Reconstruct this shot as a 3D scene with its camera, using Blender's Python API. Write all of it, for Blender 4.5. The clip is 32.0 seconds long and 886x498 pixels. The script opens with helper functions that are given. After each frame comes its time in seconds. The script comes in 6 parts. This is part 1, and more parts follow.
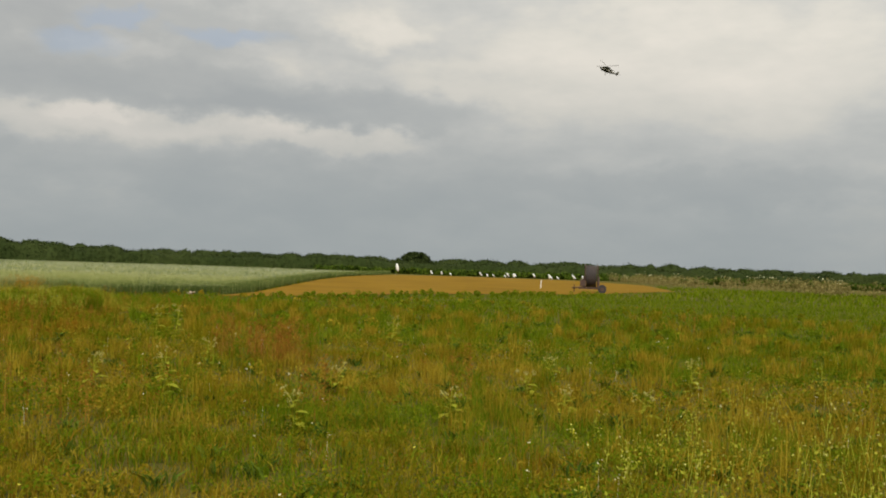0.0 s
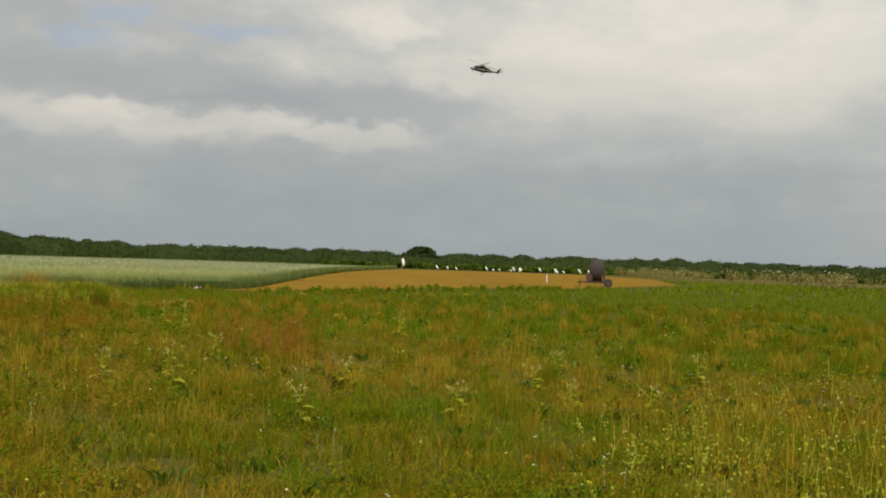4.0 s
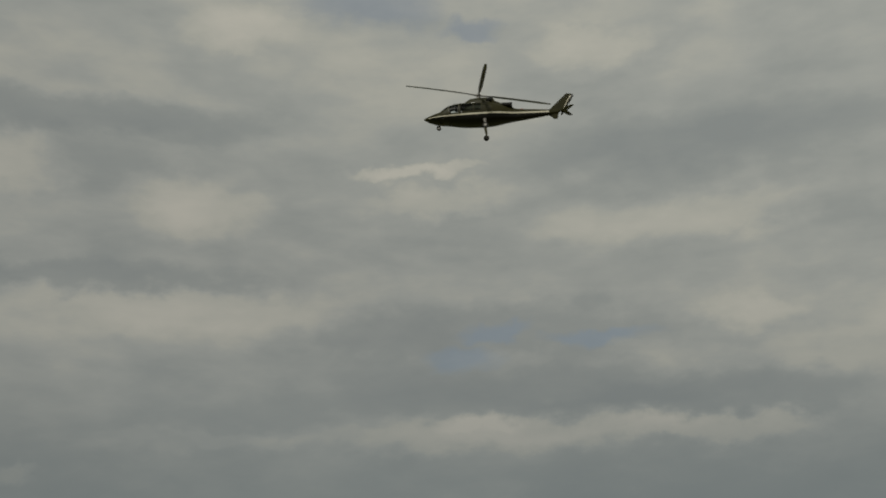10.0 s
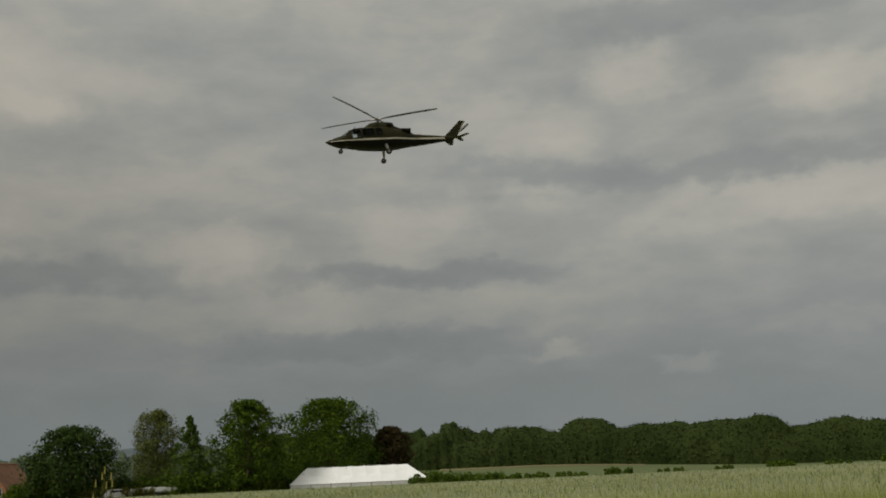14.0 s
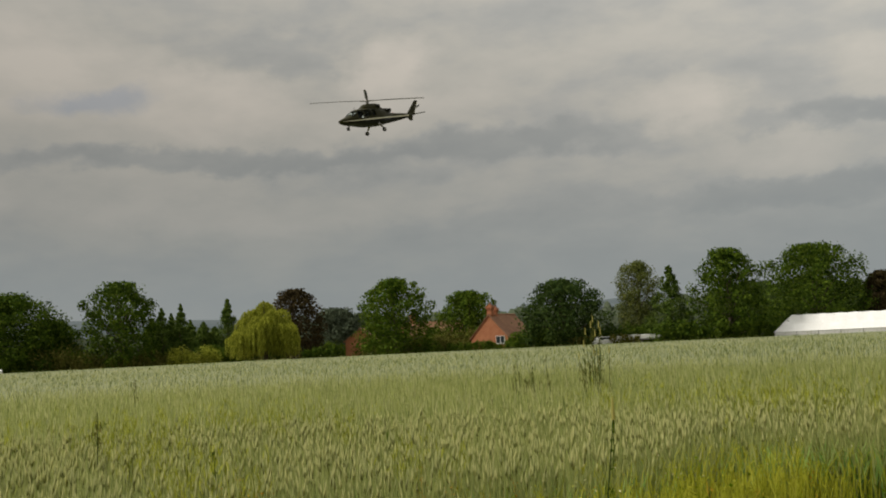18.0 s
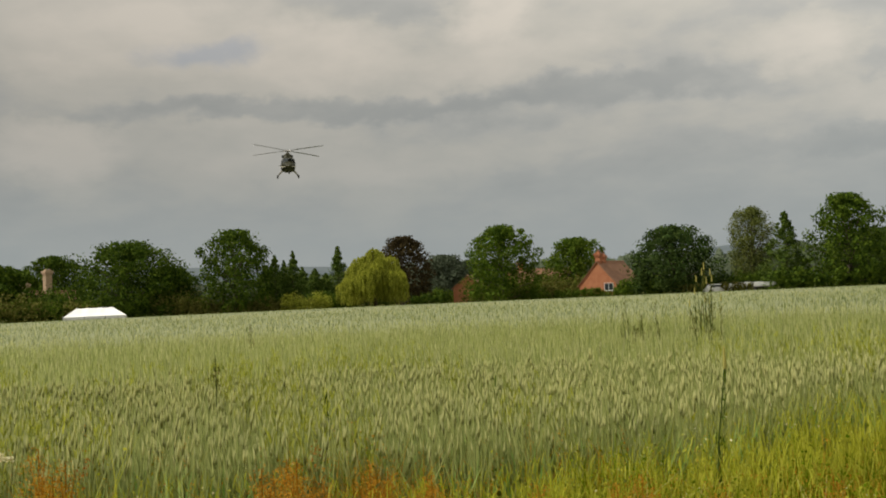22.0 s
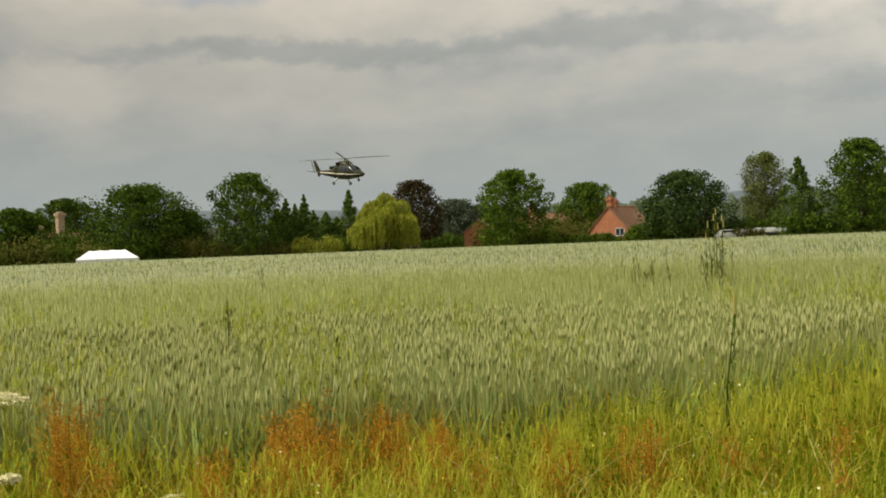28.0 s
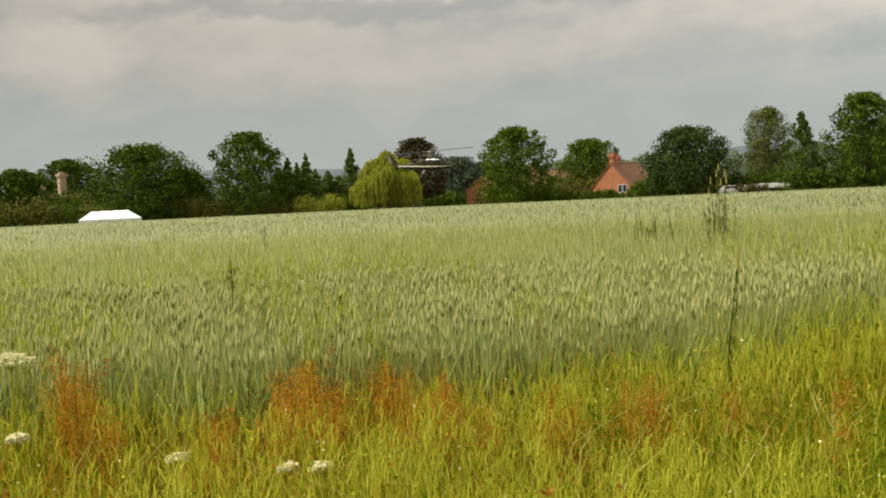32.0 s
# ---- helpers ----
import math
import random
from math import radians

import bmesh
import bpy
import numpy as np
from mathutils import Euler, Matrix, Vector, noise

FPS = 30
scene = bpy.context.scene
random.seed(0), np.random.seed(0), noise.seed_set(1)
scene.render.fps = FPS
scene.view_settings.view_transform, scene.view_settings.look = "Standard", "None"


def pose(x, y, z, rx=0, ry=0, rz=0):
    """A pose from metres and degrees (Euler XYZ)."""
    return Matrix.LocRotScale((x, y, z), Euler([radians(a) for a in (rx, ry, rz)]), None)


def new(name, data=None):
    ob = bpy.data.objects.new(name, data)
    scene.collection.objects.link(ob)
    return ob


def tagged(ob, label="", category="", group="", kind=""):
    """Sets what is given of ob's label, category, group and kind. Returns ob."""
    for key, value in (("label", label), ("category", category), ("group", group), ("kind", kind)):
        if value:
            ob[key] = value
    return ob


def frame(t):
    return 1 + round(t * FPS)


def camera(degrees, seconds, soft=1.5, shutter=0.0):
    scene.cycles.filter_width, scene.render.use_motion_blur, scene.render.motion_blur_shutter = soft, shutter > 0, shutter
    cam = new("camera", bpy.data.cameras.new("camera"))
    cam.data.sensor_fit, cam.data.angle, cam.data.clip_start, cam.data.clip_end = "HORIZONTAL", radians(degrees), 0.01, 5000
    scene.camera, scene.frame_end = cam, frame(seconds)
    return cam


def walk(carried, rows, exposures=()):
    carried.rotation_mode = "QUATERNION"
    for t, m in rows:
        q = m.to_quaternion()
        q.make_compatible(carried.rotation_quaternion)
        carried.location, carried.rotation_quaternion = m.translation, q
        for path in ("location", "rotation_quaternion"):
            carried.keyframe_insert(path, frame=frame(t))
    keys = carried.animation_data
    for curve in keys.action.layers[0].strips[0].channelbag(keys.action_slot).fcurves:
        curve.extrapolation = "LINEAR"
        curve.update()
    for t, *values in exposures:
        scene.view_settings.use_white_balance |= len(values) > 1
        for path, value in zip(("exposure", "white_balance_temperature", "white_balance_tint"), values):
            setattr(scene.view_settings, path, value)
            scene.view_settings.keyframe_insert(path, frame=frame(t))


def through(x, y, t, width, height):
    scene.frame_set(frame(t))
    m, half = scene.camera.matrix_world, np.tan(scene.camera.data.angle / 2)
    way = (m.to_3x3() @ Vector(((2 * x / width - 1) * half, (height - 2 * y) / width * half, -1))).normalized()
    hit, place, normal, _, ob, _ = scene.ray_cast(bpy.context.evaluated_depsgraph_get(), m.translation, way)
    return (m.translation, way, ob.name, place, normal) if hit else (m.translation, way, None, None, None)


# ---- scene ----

import functools

# ---- camera: stands in the meadow, goes forward to the corner of the wheat in place of zooming in, then turns left ----
cam = camera(47.0, 32.0, soft=1.9)
START, AHEAD = Vector((8.006, -30.651, 1.7)), Vector((-0.2527, 0.9675, 0.0))
EXPOSURES = [(0, 0.15, 6500, 10), (7.5, 0.15, 6500, 10), (9.0, -0.40, 6450, 3), (10.0, -0.84, 6500, 4), (11.5, -0.80, 6550, 4), (13.0, -0.74, 6500, 6), (15.5, -0.32, 6500, 8), (18.0, -0.05, 6600, 9), (21.0, 0.19, 6650, 9), (25.0, 0.36, 6650, 8), (28.0, 0.46, 6750, 8), (32.0, 0.64, 6900, 8)]


def stand(s, yaw, pitch, roll):
    p = START + AHEAD * s
    return pose(p.x, p.y, p.z, 90 + pitch, roll, yaw)


def key_camera():
    walk(cam, [
        (0, stand(0, 0.00, 1.11, -1.97)),
        (1, stand(0, 0.01, 1.09, -1.95)),
        (2, stand(0, 0.05, 1.05, -1.89)),
        (2.5, stand(0, 0.08, 0.98, -1.86)),
        (4.5, stand(0, 0.42, 0.75, -1.79)),
        (5, stand(0, 0.54, 0.72, -1.71)),
        (5.5, stand(0, 1.05, 0.68, -1.68)),
        (6, stand(0, 2.10, 0.61, -1.54)),
        (6.5, stand(0, 3.85, 0.82, -1.41)),
        (7, stand(0, 6.25, 1.45, -1.20)),
        (7.5, stand(0, 9.22, 2.48, -0.89)),
        (8, stand(1.2, 12.17, 2.88, -0.59)),
        (8.5, stand(12, 14.45, 4.59, -0.31)),
        (9, stand(24, 16.80, 8.45, 0.24)),
        (9.3, stand(29, 19.20, 12.70, 0.80)),
        (9.6, stand(31.2, 20.20, 16.40, 1.20)),
        (10, stand(31.68, 21.60, 17.50, 1.60)),
        (10.5, stand(31.68, 26.00, 17.80, 1.80)),
        (11, stand(31.68, 31.00, 18.00, 2.00)),
        (11.5, stand(31.68, 37.00, 17.90, 2.15)),
        (12, stand(31.68, 42.50, 17.70, 2.30)),
        (12.5, stand(31.68, 48.00, 17.10, 2.40)),
        (13, stand(31.68, 52.28, 15.71, 2.50)),
        (13.5, stand(31.68, 55.20, 14.06, 2.50)),
        (14, stand(31.68, 58.34, 12.40, 2.50)),
        (14.5, stand(31.68, 62.04, 10.92, 2.60)),
        (15, stand(31.68, 65.69, 9.61, 2.56)),
        (15.5, stand(31.68, 69.44, 8.45, 2.53)),
        (17.5, stand(31.68, 82.75, 5.79, 2.75)),
        (18, stand(31.68, 84.66, 5.25, 2.74)),
        (18.5, stand(31.68, 85.98, 4.58, 2.81)),
        (19, stand(31.68, 86.74, 3.78, 2.85)),
        (19.5, stand(31.68, 87.52, 2.92, 2.81)),
        (20, stand(31.68, 88.45, 2.41, 2.94)),
        (20.5, stand(31.68, 89.33, 2.37, 2.91)),
        (21, stand(31.68, 90.14, 2.45, 2.85)),
        (21.5, stand(31.68, 90.61, 2.54, 2.67)),
        (22, stand(31.68, 90.69, 2.55, 2.53)),
        (22.5, stand(31.68, 90.64, 2.50, 2.43)),
        (23, stand(31.68, 90.60, 2.35, 2.26)),
        (23.5, stand(31.68, 90.56, 2.13, 2.10)),
        (24, stand(31.68, 90.53, 1.81, 1.96)),
        (24.5, stand(31.68, 90.52, 1.44, 1.88)),
        (25, stand(31.68, 90.51, 1.06, 1.87)),
        (25.5, stand(31.68, 90.50, 0.71, 1.85)),
        (27.5, stand(31.68, 91.14, -0.27, 2.11)),
        (28, stand(31.68, 91.30, -0.56, 2.25)),
        (28.5, stand(31.68, 91.48, -0.85, 2.35)),
        (29, stand(31.68, 91.67, -1.14, 2.50)),
        (29.5, stand(31.68, 91.86, -1.43, 2.62)),
        (30, stand(31.68, 92.00, -1.72, 2.76)),
        (30.5, stand(31.68, 92.07, -2.02, 2.84)),
        (31, stand(31.68, 92.07, -2.37, 2.84)),
        (31.5, stand(31.68, 92.03, -2.65, 2.83)),
        (32, stand(31.68, 91.43, -2.92, 2.67)),
    ], EXPOSURES)


key_camera()

# ---- light: a bright broken overcast ----
SUN_TURN, SUN_HEIGHT = radians(182), radians(47)
BRIGHT_WAY = Vector((0.25, 0.30, 0.92))


def node(tree, kind, **values):
    n = tree.nodes.new(kind)
    for k, v in values.items():
        if k in n.inputs.keys():
            n.inputs[k].default_value = v
    return n


def ramp(tree, stops):
    n = tree.nodes.new("ShaderNodeValToRGB")
    els = n.color_ramp.elements
    while len(els) < len(stops):
        els.new(0.5)
    for e, (p, c) in zip(els, stops):
        e.position, e.color = p, (*c, 1) if len(c) == 3 else c
    return n


def maths(tree, op, a, b=0.0):
    n = tree.nodes.new("ShaderNodeMath")
    n.operation = op
    for i, v in enumerate((a, b) if op != "MULTIPLY_ADD" else (a, b, 0.5)):
        if isinstance(v, (int, float)):
            n.inputs[i].default_value = v
        else:
            tree.links.new(v, n.inputs[i])
    return n.outputs[0]


def mixed(tree, fac, a, b, blend="MIX"):
    n = tree.nodes.new("ShaderNodeMix")
    n.data_type, n.blend_type = "RGBA", blend
    for sock, v in ((n.inputs[0], fac), (n.inputs[6], a), (n.inputs[7], b)):
        if isinstance(v, (int, float)):
            sock.default_value = v
        elif isinstance(v, tuple):
            sock.default_value = (*v, 1)
        else:
            tree.links.new(v, sock)
    return n.outputs[2]


# clouds placed to fit the camera's view, with broad patches added to tune sky brightness: heading, height, half width,
# half height in degrees, how light or dark they are
FIELD_CLOUDS = [(-15, 9.2, 10.6, 1.6, -1), (-5.1, 8.5, 8, 1.1, -1), (-17.3, 7.1, 8.3, 1.1, 1), (-19, 7.7, 2.2, 0.5, 1), (-6.6, 6.9, 5.1, 0.7, 1), (-6.1, 12, 3.9, 1, -0.4), (12.2, 11.2, 12.9, 3.5, 0.8), (-16, 5.0, 12, 1.6, -0.5), (15.3, 4.9, 11.2, 1.1, -0.8), (-9.6, 3.9, 12.7, 1.3, -0.5)]
HIGH_CLOUDS = [(-23, 21.8, 3.1, 0.4, 1.3), (-21.4, 20.2, 4.4, 0.8, 0.7), (-35.8, 19.8, 3.7, 1.7, 1), (-46.1, 21.3, 3.1, 1.6, 0.9), (-33, 29.7, 3.3, 1.1, 0.9), (-11.2, 28, 3.2, 1.3, 0.9), (-35.4, 13.8, 10.8, 1.4, 0.7), (-7, 18.5, 8.7, 1.3, 0.8), (-3.9, 13, 2.6, 1.1, 0.8), (-32.8, 7.3, 7, 0.6, 0.5), (-41.6, 24.2, 9.7, 1.1, -1), (-18.6, 12.8, 11.4, 1.6, -1), (-6.4, 22.4, 10.3, 1.6, -1), (-42.6, 15.6, 11.5, 0.8, -0.9)]
MIDDLE_CLOUDS = [(-59.1, 12.9, 4.6, 1.9, 0.8), (-61.2, 9.2, 9, 1.4, 0.7), (-52.3, 6.2, 1.3, 0.6, 1), (-44.8, 5.4, 1.4, 0.5, 0.9), (-52.1, 16.2, 6.6, 0.7, -0.7), (-58.8, 10.9, 8.4, 0.7, -1), (-62.6, 7.1, 9.6, 0.9, -1), (-80.2, 20, 2, 0.8, 0.9), (-71.1, 12.7, 2.9, 1.6, 0.7), (-54.4, 18.9, 6.7, 1.6, 0.6), (-86.3, 9.9, 6.4, 0.8, -0.5), (-79, 17, 11, 7, 0.5), (-38, 7, 9, 3.5, -0.4)]
VILLAGE_CLOUDS = [(-87.2, 15.6, 2.5, 1.5, 1.3), (-97, 13.6, 4.8, 1.8, 0.9), (-80, 9.1, 11.2, 1.4, 0.35), (-70, 12.1, 2.8, 1.8, 0.4), (-98, 10.5, 13, 0.7, -1.1), (-93, 16.4, 6.6, 1.2, -0.6), (-111.8, 8.6, 3.4, 1.9, 1.3), (-87.4, 12.8, 6.5, 1.4, 0.5), (-80.2, 11.1, 8.1, 0.9, -0.8), (-94, 7.6, 11, 1.1, 0.5), (-109, 15, 9, 2.6, 0.9), (-86, 22, 11, 3.5, 1.0), (-68, 29, 15, 5, 0.8), (-106, 9.5, 11, 5, 0.55), (-96, 13, 13, 6, 0.4)]
BLUE_GAPS = [(-18.5, 12.8, 2, 0.5), (-12, 12.1, 2.9, 0.5), (-20.3, 11.4, 1.9, 0.8), (-25.4, 30.8, 4.4, 1.1), (-18.7, 29.6, 2.2, 0.5), (-103.3, 13.7, 2.8, 0.8)]


def cloud_patch(t, place, a, e, w, h):
    """1 in the middle of a soft oval of the sky, 0 outside it."""
    off, fit, far = (t.nodes.new("ShaderNodeVectorMath") for _ in range(3))
    off.operation, fit.operation, far.operation = "SUBTRACT", "MULTIPLY", "LENGTH"
    t.links.new(place, off.inputs[0])
    off.inputs[1].default_value = (a, e, 0)
    t.links.new(off.outputs[0], fit.inputs[0])
    fit.inputs[1].default_value = (1 / w, 1 / h, 0)
    t.links.new(fit.outputs[0], far.inputs[0])
    r = t.nodes.new("ShaderNodeMapRange")
    r.interpolation_type = "SMOOTHSTEP"
    t.links.new(far.outputs["Value"], r.inputs["Value"])
    for k, v in (("From Min", 1.45), ("From Max", 0.35), ("To Min", 0.0), ("To Max", 1.0)):
        r.inputs[k].default_value = v
    return r.outputs[0]


def build_world():
    world = bpy.data.worlds.new("sky")
    scene.world = world
    world.use_nodes = True
    t = world.node_tree
    t.nodes.clear()
    out, back = t.nodes.new("ShaderNodeOutputWorld"), t.nodes.new("ShaderNodeBackground")
    sky = t.nodes.new("ShaderNodeTexSky")
    sky.sky_type, sky.sun_disc = "NISHITA", False
    sky.sun_elevation, sky.sun_rotation = SUN_HEIGHT, SUN_TURN
    blue = mixed(t, 1.0, sky.outputs[0], (0.085, 0.085, 0.085), "MULTIPLY")
    co = t.nodes.new("ShaderNodeTexCoord")
    sep = t.nodes.new("ShaderNodeSeparateXYZ")
    t.links.new(co.outputs["Generated"], sep.inputs[0])
    up = maths(t, "MAXIMUM", sep.outputs[2], 0.0)
    # heading and height in degrees, with billowing edges
    turn = maths(t, "MULTIPLY", maths(t, "ARCTAN2", sep.outputs[0], sep.outputs[1]), 57.2958)
    lift = maths(t, "MULTIPLY", maths(t, "ARCSINE", sep.outputs[2]), 57.2958)
    flat = t.nodes.new("ShaderNodeCombineXYZ")
    for k, (size, scale, swell) in enumerate((((1, 1, 2.0), 9.0, (5.0, 2.6)), ((1, 1, 1.5), 30.0, (3.0, 2.0)))):
        n = node(t, "ShaderNodeTexNoise", Scale=scale, Detail=5.0, Roughness=0.55)
        mp = node(t, "ShaderNodeMapping")
        mp.inputs["Scale"].default_value = size
        t.links.new(co.outputs["Generated"], mp.inputs[0])
        t.links.new(mp.outputs[0], n.inputs["Vector"])
        cols = t.nodes.new("ShaderNodeSeparateColor")
        t.links.new(n.outputs["Color"], cols.inputs[0])
        turn = maths(t, "ADD", turn, maths(t, "MULTIPLY", maths(t, "SUBTRACT", cols.outputs[0], 0.5), swell[0]))
        lift = maths(t, "ADD", lift, maths(t, "MULTIPLY", maths(t, "SUBTRACT", cols.outputs[1], 0.5), swell[1]))
    t.links.new(turn, flat.inputs[0])
    t.links.new(lift, flat.inputs[1])
    # level banks of cloud at three sizes
    body = None
    for size, scale, detail, weight in (((1, 1, 4.2), 2.3, 3.0, 0.15), ((1, 1, 2.4), 5.5, 4.0, 0.13), ((1, 1, 2.6), 12.0, 6.0, 0.13)):
        n = node(t, "ShaderNodeTexNoise", Scale=scale, Detail=detail, Roughness=0.55, Distortion=0.1)
        mp = node(t, "ShaderNodeMapping")
        mp.inputs["Scale"].default_value = size
        t.links.new(co.outputs["Generated"], mp.inputs[0])
        t.links.new(mp.outputs[0], n.inputs["Vector"])
        w = maths(t, "MULTIPLY", maths(t, "SUBTRACT", n.outputs[0], 0.5), weight)
        body = w if body is None else maths(t, "ADD", body, w)
    body = maths(t, "ADD", body, 0.495)
    for bank in (FIELD_CLOUDS, HIGH_CLOUDS, MIDDLE_CLOUDS, VILLAGE_CLOUDS):
        for a, e, w, h, lit in bank:
            body = maths(t, "ADD", body, maths(t, "MULTIPLY", cloud_patch(t, flat.outputs[0], a, e, w, h), 0.068 * lit))
    tone = ramp(t, [(0.39, (0.345, 0.358, 0.358)), (0.46, (0.405, 0.412, 0.40)), (0.50, (0.475, 0.473, 0.45)), (0.535, (0.56, 0.54, 0.49)), (0.62, (0.70, 0.65, 0.58))])
    t.links.new(body, tone.inputs[0])
    hole = None
    for a, e, w, h in BLUE_GAPS:
        q = cloud_patch(t, flat.outputs[0], a, e, w, h)
        hole = q if hole is None else maths(t, "MAXIMUM", hole, q)
    cloud = mixed(t, maths(t, "MULTIPLY", hole, 0.42), tone.outputs[0], mixed(t, 0.5, blue, (0.37, 0.43, 0.55)))
    # cloud brightness by direction, fitted to the sky tones the camera sees
    toward = t.nodes.new("ShaderNodeVectorMath")
    toward.operation = "DOT_PRODUCT"
    t.links.new(co.outputs["Generated"], toward.inputs[0])
    toward.inputs[1].default_value = BRIGHT_WAY
    glow = ramp(t, [(0.40, (0.55, 0.55, 0.55)), (0.48, (0.70, 0.70, 0.70)), (0.574, (0.93, 0.93, 0.93)), (0.62, (1.03, 1.03, 1.03)), (0.69, (1.03, 1.03, 1.03)), (0.756, (1.13, 1.13, 1.12)), (1.0, (1.5, 1.48, 1.44))])
    t.links.new(maths(t, "MULTIPLY_ADD", toward.outputs["Value"], 0.5), glow.inputs[0])
    cloud = mixed(t, 1.0, cloud, glow.outputs[0], "MULTIPLY")
    low = ramp(t, [(0.0, (0.9, 0.9, 0.9)), (0.06, (0.72, 0.72, 0.72)), (0.125, (0.32, 0.32, 0.32)), (0.22, (0, 0, 0))])
    t.links.new(up, low.inputs[0])
    haze = mixed(t, maths(t, "MULTIPLY", low.outputs[0], 0.9), cloud, (0.268, 0.303, 0.314))
    t.links.new(haze, back.inputs[0])
    back.inputs[1].default_value = 1.0
    t.links.new(back.outputs[0], out.inputs[0])
    sun = new("sun", bpy.data.lights.new("sun", "SUN"))
    sun.data.energy, sun.data.angle, sun.data.color = 3.7, radians(12), (1.0, 0.95, 0.87)
    way = Vector((math.sin(SUN_TURN) * math.cos(SUN_HEIGHT), math.cos(SUN_TURN) * math.cos(SUN_HEIGHT), math.sin(SUN_HEIGHT)))
    sun.matrix_world = Matrix.Translation(way * 60) @ way.to_track_quat("Z", "Y").to_matrix().to_4x4()


build_world()

# ---- materials ----


@functools.lru_cache(None)
def mat(name, a, b, scale=4.0, rough=0.8, metal=0.0, bump=0.0, fine=40.0, coat=0.0, stretch=(1, 1, 1)):
    """Two colours mixed by noise at two scales."""
    m = bpy.data.materials.new(name)
    m.use_nodes = True
    t = m.node_tree
    p = t.nodes["Principled BSDF"]
    p.inputs["Roughness"].default_value, p.inputs["Metallic"].default_value, p.inputs["Coat Weight"].default_value = rough, metal, coat
    co, mp = t.nodes.new("ShaderNodeTexCoord"), node(t, "ShaderNodeMapping", Scale=stretch)
    t.links.new(co.outputs["Object"], mp.inputs[0])
    n1 = node(t, "ShaderNodeTexNoise", Scale=scale, Detail=5.0, Roughness=0.6)
    n2 = node(t, "ShaderNodeTexNoise", Scale=fine, Detail=3.0, Roughness=0.6)
    for n in (n1, n2):
        t.links.new(mp.outputs[0], n.inputs["Vector"])
    f = maths(t, "ADD", maths(t, "MULTIPLY", n1.outputs[0], 0.65), maths(t, "MULTIPLY", n2.outputs[0], 0.35))
    r = ramp(t, [(0.36, a), (0.64, b)])
    t.links.new(f, r.inputs[0])
    t.links.new(r.outputs[0], p.inputs["Base Color"])
    if bump:
        bn = node(t, "ShaderNodeBump", Strength=bump, Distance=0.02)
        t.links.new(n2.outputs[0], bn.inputs["Height"])
        t.links.new(bn.outputs[0], p.inputs["Normal"])
    return m


@functools.lru_cache(None)
def leafy(name, a, b, c, patch=0.15, through=0.25, rough=0.8, gloss=0.05):
    """Leaves or blades: colour by piece and by larger patches, with light passing through."""
    m = bpy.data.materials.new(name)
    m.use_nodes = True
    t = m.node_tree
    p, out = t.nodes["Principled BSDF"], t.nodes["Material Output"]
    p.inputs["Roughness"].default_value = rough
    p.inputs["Specular IOR Level"].default_value = gloss
    g, co = t.nodes.new("ShaderNodeNewGeometry"), t.nodes.new("ShaderNodeTexCoord")
    n = node(t, "ShaderNodeTexNoise", Scale=patch, Detail=4.0, Roughness=0.6)
    t.links.new(co.outputs["Object"], n.inputs["Vector"])
    f = maths(t, "ADD", maths(t, "MULTIPLY", g.outputs["Random Per Island"], 0.5), maths(t, "MULTIPLY", n.outputs[0], 0.55))
    r = ramp(t, [(0.25, a), (0.5, b), (0.8, c)])
    t.links.new(f, r.inputs[0])
    t.links.new(r.outputs[0], p.inputs["Base Color"])
    tr, mx = t.nodes.new("ShaderNodeBsdfTranslucent"), t.nodes.new("ShaderNodeMixShader")
    t.links.new(r.outputs[0], tr.inputs[0])
    mx.inputs[0].default_value = through
    t.links.new(p.outputs[0], mx.inputs[1])
    t.links.new(tr.outputs[0], mx.inputs[2])
    t.links.new(mx.outputs[0], out.inputs[0])
    return m


def ground_material():
    m = bpy.data.materials.new("meadow soil and thatch")
    m.use_nodes = True
    t = m.node_tree
    p = t.nodes["Principled BSDF"]
    p.inputs["Roughness"].default_value = 0.95
    p.inputs["Specular IOR Level"].default_value = 0.1
    co = t.nodes.new("ShaderNodeTexCoord")
    cols = []
    for sc, det in ((0.02, 4), (0.25, 5), (14.0, 8), (2.2, 6)):
        n = node(t, "ShaderNodeTexNoise", Scale=sc, Detail=det, Roughness=0.65)
        t.links.new(co.outputs["Object"], n.inputs["Vector"])
        cols.append(n.outputs[0])
    f = maths(t, "ADD", maths(t, "MULTIPLY", cols[1], 0.25), maths(t, "ADD", maths(t, "MULTIPLY", cols[2], 0.4), maths(t, "MULTIPLY", cols[3], 0.35)))
    r = ramp(t, [(0.38, (0.022, 0.024, 0.002)), (0.46, (0.058, 0.054, 0.004)), (0.53, (0.10, 0.078, 0.007)), (0.62, (0.18, 0.13, 0.02))])
    t.links.new(f, r.inputs[0])
    far = ramp(t, [(0.35, (0.05, 0.07, 0.012)), (0.55, (0.085, 0.095, 0.02)), (0.7, (0.14, 0.12, 0.045))])
    t.links.new(cols[0], far.inputs[0])
    t.links.new(mixed(t, 0.25, r.outputs[0], far.outputs[0]), p.inputs["Base Color"])
    bn = node(t, "ShaderNodeBump", Strength=0.6, Distance=0.05)
    t.links.new(cols[2], bn.inputs["Height"])
    t.links.new(bn.outputs[0], p.inputs["Normal"])
    return m


